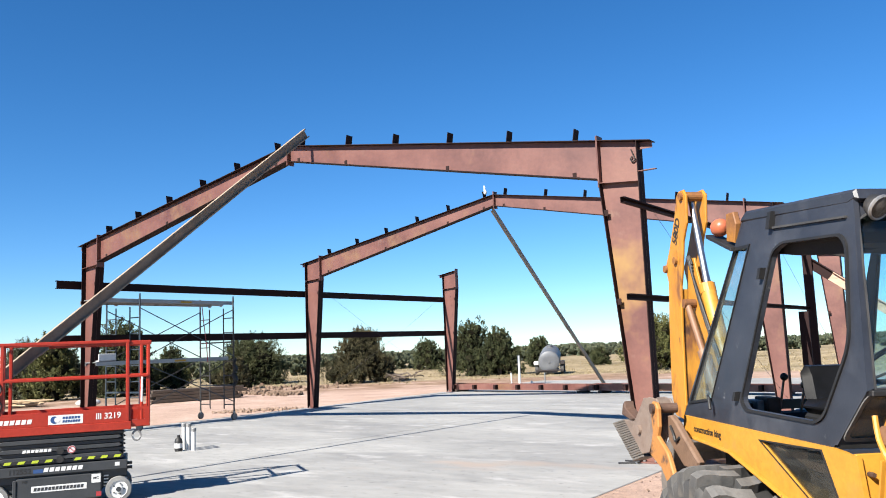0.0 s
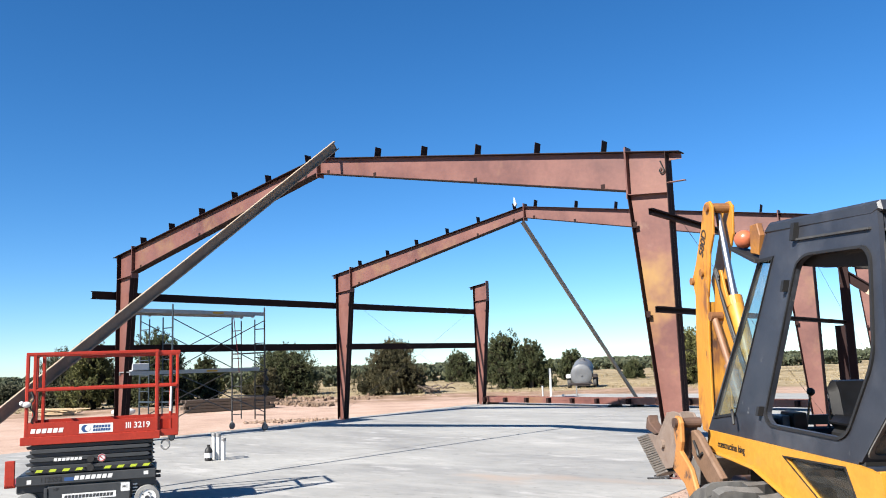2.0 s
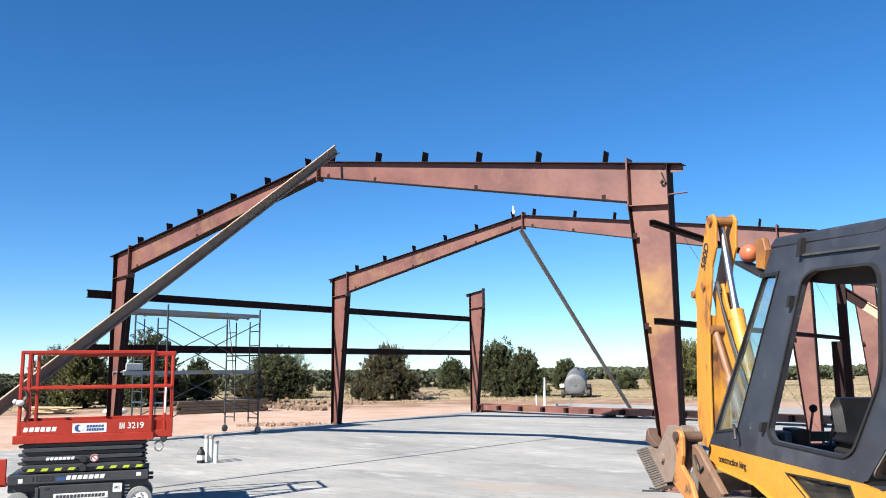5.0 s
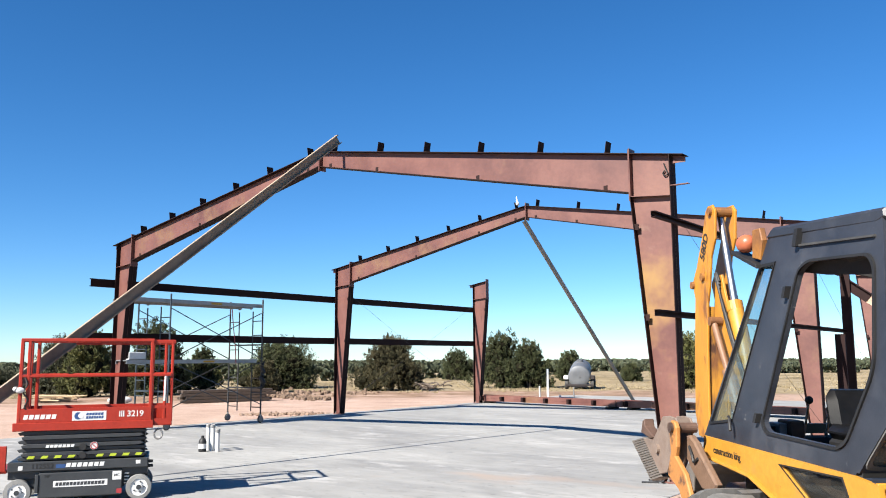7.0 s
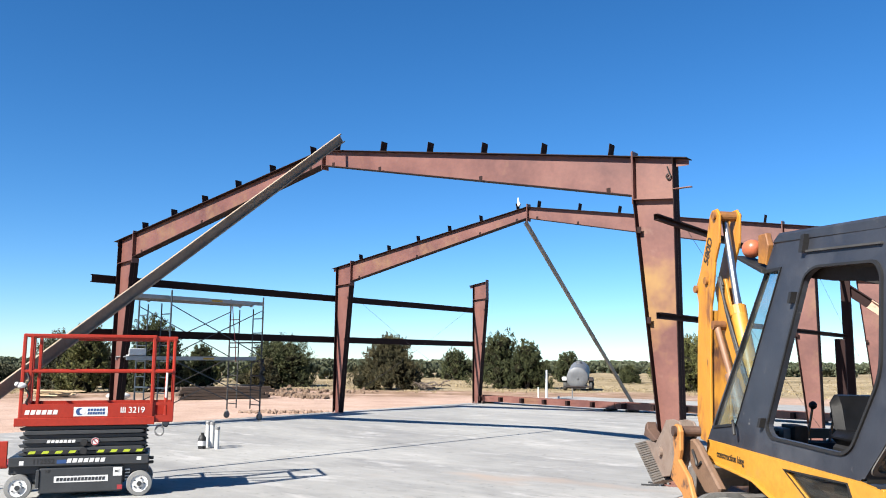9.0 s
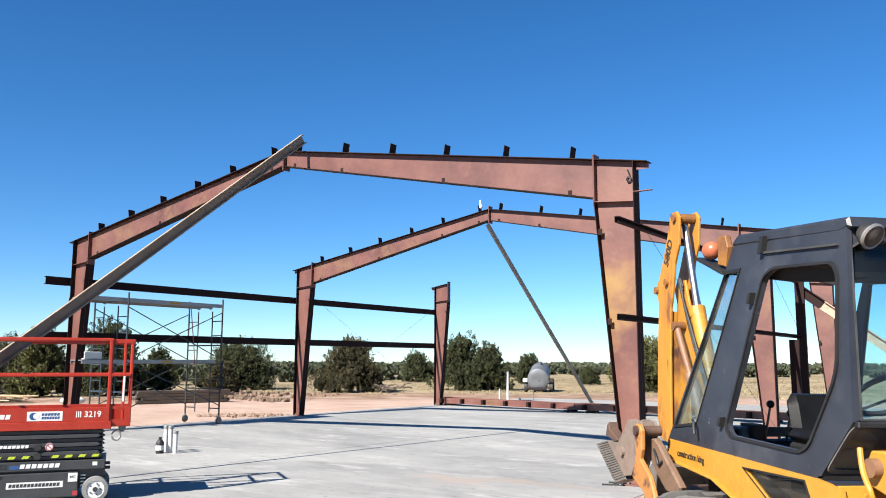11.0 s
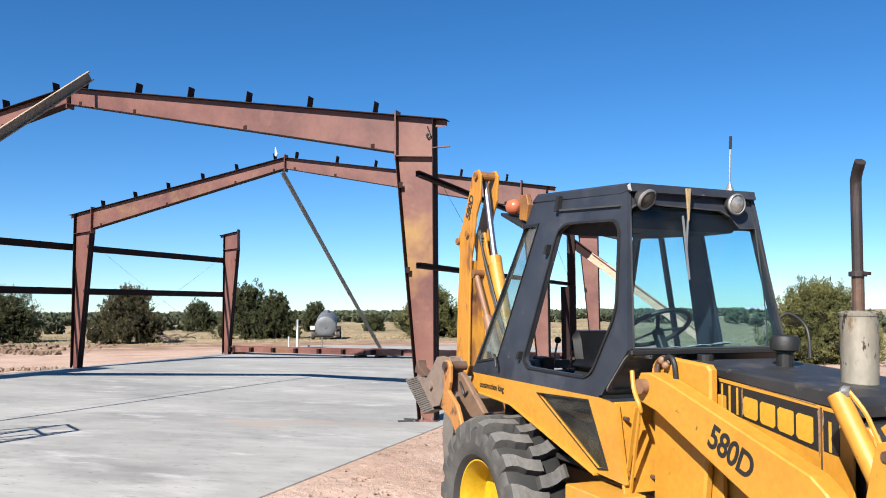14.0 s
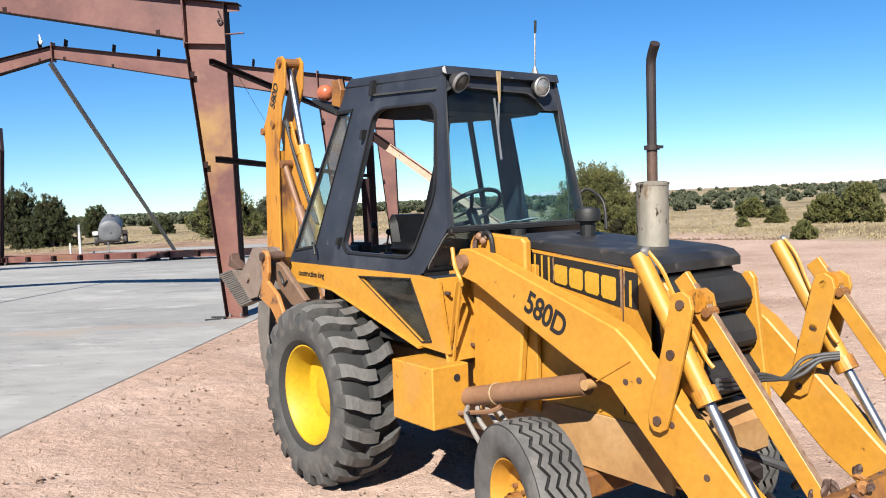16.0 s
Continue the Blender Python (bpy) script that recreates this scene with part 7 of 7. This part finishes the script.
juniper(-15.41, 28.01, 3.34, 4.9, LEAF_BROWN, "bushy juniper with brownish-green foliage to the ground", 11, 17)
juniper(-12.54, 36.11, 3.82, 4.2, LEAF, "dense dark green juniper", 12, 14)
juniper(-10.74, 36.81, 3.15, 3.5, LEAF, "dense dark green juniper with a rounded crown", 13, 14)
juniper(-25.61, 27.88, 3.25, 6.4, LEAF, "broad dark green juniper", 14, 18)
juniper(-29.11, 29.87, 3.15, 3.6, LEAF_GREY, "greyish green juniper beside a broader one", 15, 12)
juniper(-22.87, 16.08, 4.15, 4.2, LEAF, "tall dark juniper beyond the scaffold", 16, 20)
juniper(-24.27, 12.68, 3.63, 3.2, LEAF_OLIVE, "olive green juniper with a pointed crown", 26, 14)
juniper(-30.58, 14.56, 3.34, 4.6, LEAF_GREY, "loose open greyish juniper beyond the yard", 17, 15)
juniper(-35.5, 13.3, 1.35, 2.8, LEAF_GREY, "low greyish juniper bush beyond the yard", 27, 13)
juniper(-26.67, 49.87, 2.67, 3.6, LEAF, "small dark juniper standing in the grass", 18, 12)
juniper(-22.16, 48.39, 2.39, 2.6, LEAF, "small dark juniper standing in the grass", 28, 10)
juniper(0.16, 37.94, 3.34, 4.9, LEAF_OLIVE, "rounded olive green juniper", 19, 17)
juniper(21.85, 21.4, 2.85, 4.5, LEAF_OLIVE, "full olive green juniper near the yard", 20, 30, 1500, 0.055)
juniper(-16.4, 52.5, 2.6, 3.0, LEAF, "dark juniper behind the tank trailer", 40, 10)
juniper(-11.98, 55.52, 1.53, 2.1, LEAF, "small juniper behind the tank trailer", 21, 8)
juniper(-8.19, 55.93, 2.77, 3.6, LEAF_GREY, "greyish tree behind the tank trailer", 31, 11)
juniper(-4.2, 59.94, 2.77, 3.4, LEAF_GREY, "greyish tree behind the tank trailer", 32, 11)
juniper(-2.67, 51.94, 1.62, 2.4, LEAF, "small round juniper in the grass", 22, 8)
juniper(32.24, 38.24, 1.08, 1.9, LEAF_OLIVE, "low juniper shrub in dry grass", 23, 9)
juniper(31.45, 30.5, 0.80, 1.25, LEAF_OLIVE, "low juniper shrub in dry grass", 24, 8, 500, 0.07)
juniper(34.3, 27.6, 1.70, 2.5, LEAF_OLIVE, "spreading olive juniper in dry grass", 25, 14)
juniper(32.95, 28.2, 1.25, 1.9, LEAF_OLIVE, "spreading olive juniper in dry grass", 35, 10)
juniper(28.41, 16.97, 0.60, 0.98, LEAF_OLIVE, "small juniper shrub at the yard's edge", 29, 7, 400, 0.06)
juniper(28.93, 27.05, 0.45, 0.75, LEAF_OLIVE, "small juniper shrub in dry grass", 36, 5, 300, 0.06)
juniper(-23.79, 19.88, 2.77, 2.4, LEAF, "dark juniper beside a taller one beyond the scaffold", 37, 9)
juniper(-38.32, 31.14, 2.10, 3.2, LEAF_OLIVE, "round olive juniper beyond the scaffold", 38, 9)
juniper(-36.09, 19.84, 3.44, 4.0, LEAF_GREY, "loose greyish juniper beyond the yard", 39, 12)
juniper(-20.3, 21.89, 1.81, 2.3, LEAF_BROWN, "dry brownish bush behind the timber stack", 33, 8)
juniper(-18.32, 28.89, 1.24, 1.6, LEAF, "small juniper beside larger ones", 34, 6)

# a grey dead branch heap by the brownish juniper
dead = B()
for k in range(30):
    a = random.uniform(0, 6.28)
    p = Vector((-12.6 + random.uniform(-0.8, 0.8), 28.6 + random.uniform(-0.5, 0.5), gz_at(-12.6, 28.6) + random.uniform(0, 0.4)))
    q = p + Vector((math.cos(a) * 0.7, math.sin(a) * 0.7, random.uniform(-0.1, 0.4)))
    tube(dead, smooth_path([p, (p + q) / 2 + Vector((0, 0, 0.08)), q], 3), random.uniform(0.02, 0.05), 5)
tagged(part("dead_branches", dead, BARK), "heap of grey dead branches on the ground", "branches", kind="stuff")

# distant woods, thinning shrubs, dry grass
def scatter_woods():
    vs, fs, k = [], [], 0
    r = np.random.default_rng(5)
    for i in range(2600):
        d = 120 * (9 ** r.uniform(0, 1)) if i > 60 else r.uniform(75, 150)
        az = r.uniform(-1.25, 0.95)
        x, y = 18 + d * math.sin(az), -11 + d * math.cos(az)
        if az > 0.0 and r.uniform() < (0.72 if d < 160 else 0.25):
            continue
        if -0.62 < az < -0.28 and d < 95 and r.uniform() < 0.6:
            continue
        h = r.uniform(0.6, 1.25)
        w = h * r.uniform(1.0, 1.7)
        z = float(ground_height(x, y))
        n = int(np.clip(22000 / d, 26, 190))
        u = r.normal(size=(n, 3))
        u /= np.linalg.norm(u, axis=1, keepdims=True)
        c = np.array([x, y, z + h * 0.45]) + u * np.array([w * 0.5, w * 0.5, h * 0.5]) * r.uniform(0.55, 1.05, (n, 1))
        dd = u + np.array([0, 0, 0.5])
        dd /= np.linalg.norm(dd, axis=1, keepdims=True)
        size = 0.20 + d * 0.0026
        v, f = leaf_quads(c, dd, size, size * 0.8, r)
        vs.append(v)
        fs.append(f + k)
        k += len(v)
    return np.concatenate(vs).tolist(), np.concatenate(fs).tolist()


wv, wf = scatter_woods()
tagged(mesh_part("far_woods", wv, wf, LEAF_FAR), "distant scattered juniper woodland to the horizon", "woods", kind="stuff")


def scatter_grass():
    r = np.random.default_rng(9)
    n = 9000
    d = 26 + 75 * r.uniform(0, 1, n) ** 1.3
    az = r.uniform(-1.2, 0.75, n)
    x, y = 18 + d * np.sin(az), -9 + d * np.cos(az)
    ok = np.hypot(x - 3, y - 3) > 29 + 4 * np.sin(x * 0.7) * np.cos(y * 0.5)
    x, y = x[ok], y[ok]
    z = ground_height(x, y)
    per = 9
    c = np.repeat(np.stack([x, y, z], 1), per, 0)
    c[:, :2] += r.normal(size=(len(c), 2)) * 0.10
    dd = r.normal(size=(len(c), 3)) * np.array([0.55, 0.55, 0.1]) + np.array([0, 0, 1.0])
    dd /= np.linalg.norm(dd, axis=1, keepdims=True)
    return leaf_quads(c, dd, 0.09, 0.028, r)


gv2, gf2 = scatter_grass()
tagged(mesh_part("dry_grass", gv2.tolist(), gf2.tolist(), GRASS), "tufts of dry straw-coloured grass", "grass", kind="stuff")

# pebbles and clods over the dirt near the machine
pv, pf = [], []
r = np.random.default_rng(3)
octa = np.array([(1, 0, 0), (-1, 0, 0), (0, 1, 0), (0, -1, 0), (0, 0, 1), (0, 0, -1)], float)
of = np.array([(0, 2, 4), (2, 1, 4), (1, 3, 4), (3, 0, 4), (2, 0, 5), (1, 2, 5), (3, 1, 5), (0, 3, 5)])
for k in range(9500):
    x = 15.2 + abs(r.normal()) * 3.2 if k % 3 else r.uniform(15.2, 24)
    y = r.uniform(-9.5, 6)
    s = 0.004 + 0.013 * r.uniform() ** 3 + (0.022 * r.uniform() if k % 70 == 0 else 0)
    q = octa * s * r.uniform(0.6, 1.4, (6, 3))
    a = r.uniform(0, 6.28)
    q = q @ np.array([[math.cos(a), -math.sin(a), 0], [math.sin(a), math.cos(a), 0], [0, 0, 0.8]])
    pv.append(q + np.array([x, y, float(ground_height(x, y)) + 0.004]))
    pf.append(of + 6 * k)
tagged(mesh_part("pebbles", np.concatenate(pv).tolist(), np.concatenate(pf).tolist(), ROCK), "small stones and clods strewn over the dirt", "pebbles", kind="stuff")

# a low ridge of turned soil at the yard's edge
ridge = B()
for k in range(150):
    q = random.random()
    px_, py_ = 23.3 + 4.9 * q + random.gauss(0, 0.08), 19.3 - 2.0 * q + 0.25 * math.sin(6 * q) + random.gauss(0, 0.10)
    rock(ridge, (px_, py_, gz_at(px_, py_) + 0.01), random.uniform(0.03, 0.08))
tagged(part("soil_ridge", ridge, SOIL), "low ridge of turned reddish soil along the yard's edge", "soil ridge", kind="stuff")

# far low hills on the right
hv, hf = [], []
nseg = 90
for k in range(nseg + 1):
    az = 0.0 + 0.75 * k / nseg
    d = 3300
    x, y = 18 + d * math.sin(az), -11 + d * math.cos(az)
    hgt = 22 + 34 * max(0, noise.noise(Vector((az * 6, 3.1, 0)))) + 10 * noise.noise(Vector((az * 22, 1.1, 0)))
    hgt *= min(1, k / 14)
    hv += [(x, y, -20), (x, y, hgt), (x * 1.1, y * 1.1, -20)]
for k in range(nseg):
    a = 3 * k
    hf += [(a, a + 3, a + 4, a + 1), (a + 1, a + 4, a + 5, a + 2)]
# distance haze is painted into the hill's pale blue-grey colour
HILL = material("haze_tinted_far_hill", [(0.30, 0.31, 0.36), (0.36, 0.36, 0.40)], 0.95, 0.0, 0.004, 0.05, 0.0)
tagged(mesh_part("backdrop", hv, hf, HILL), "faint mesa tinted with haze on the far horizon", "hills", kind="structure")
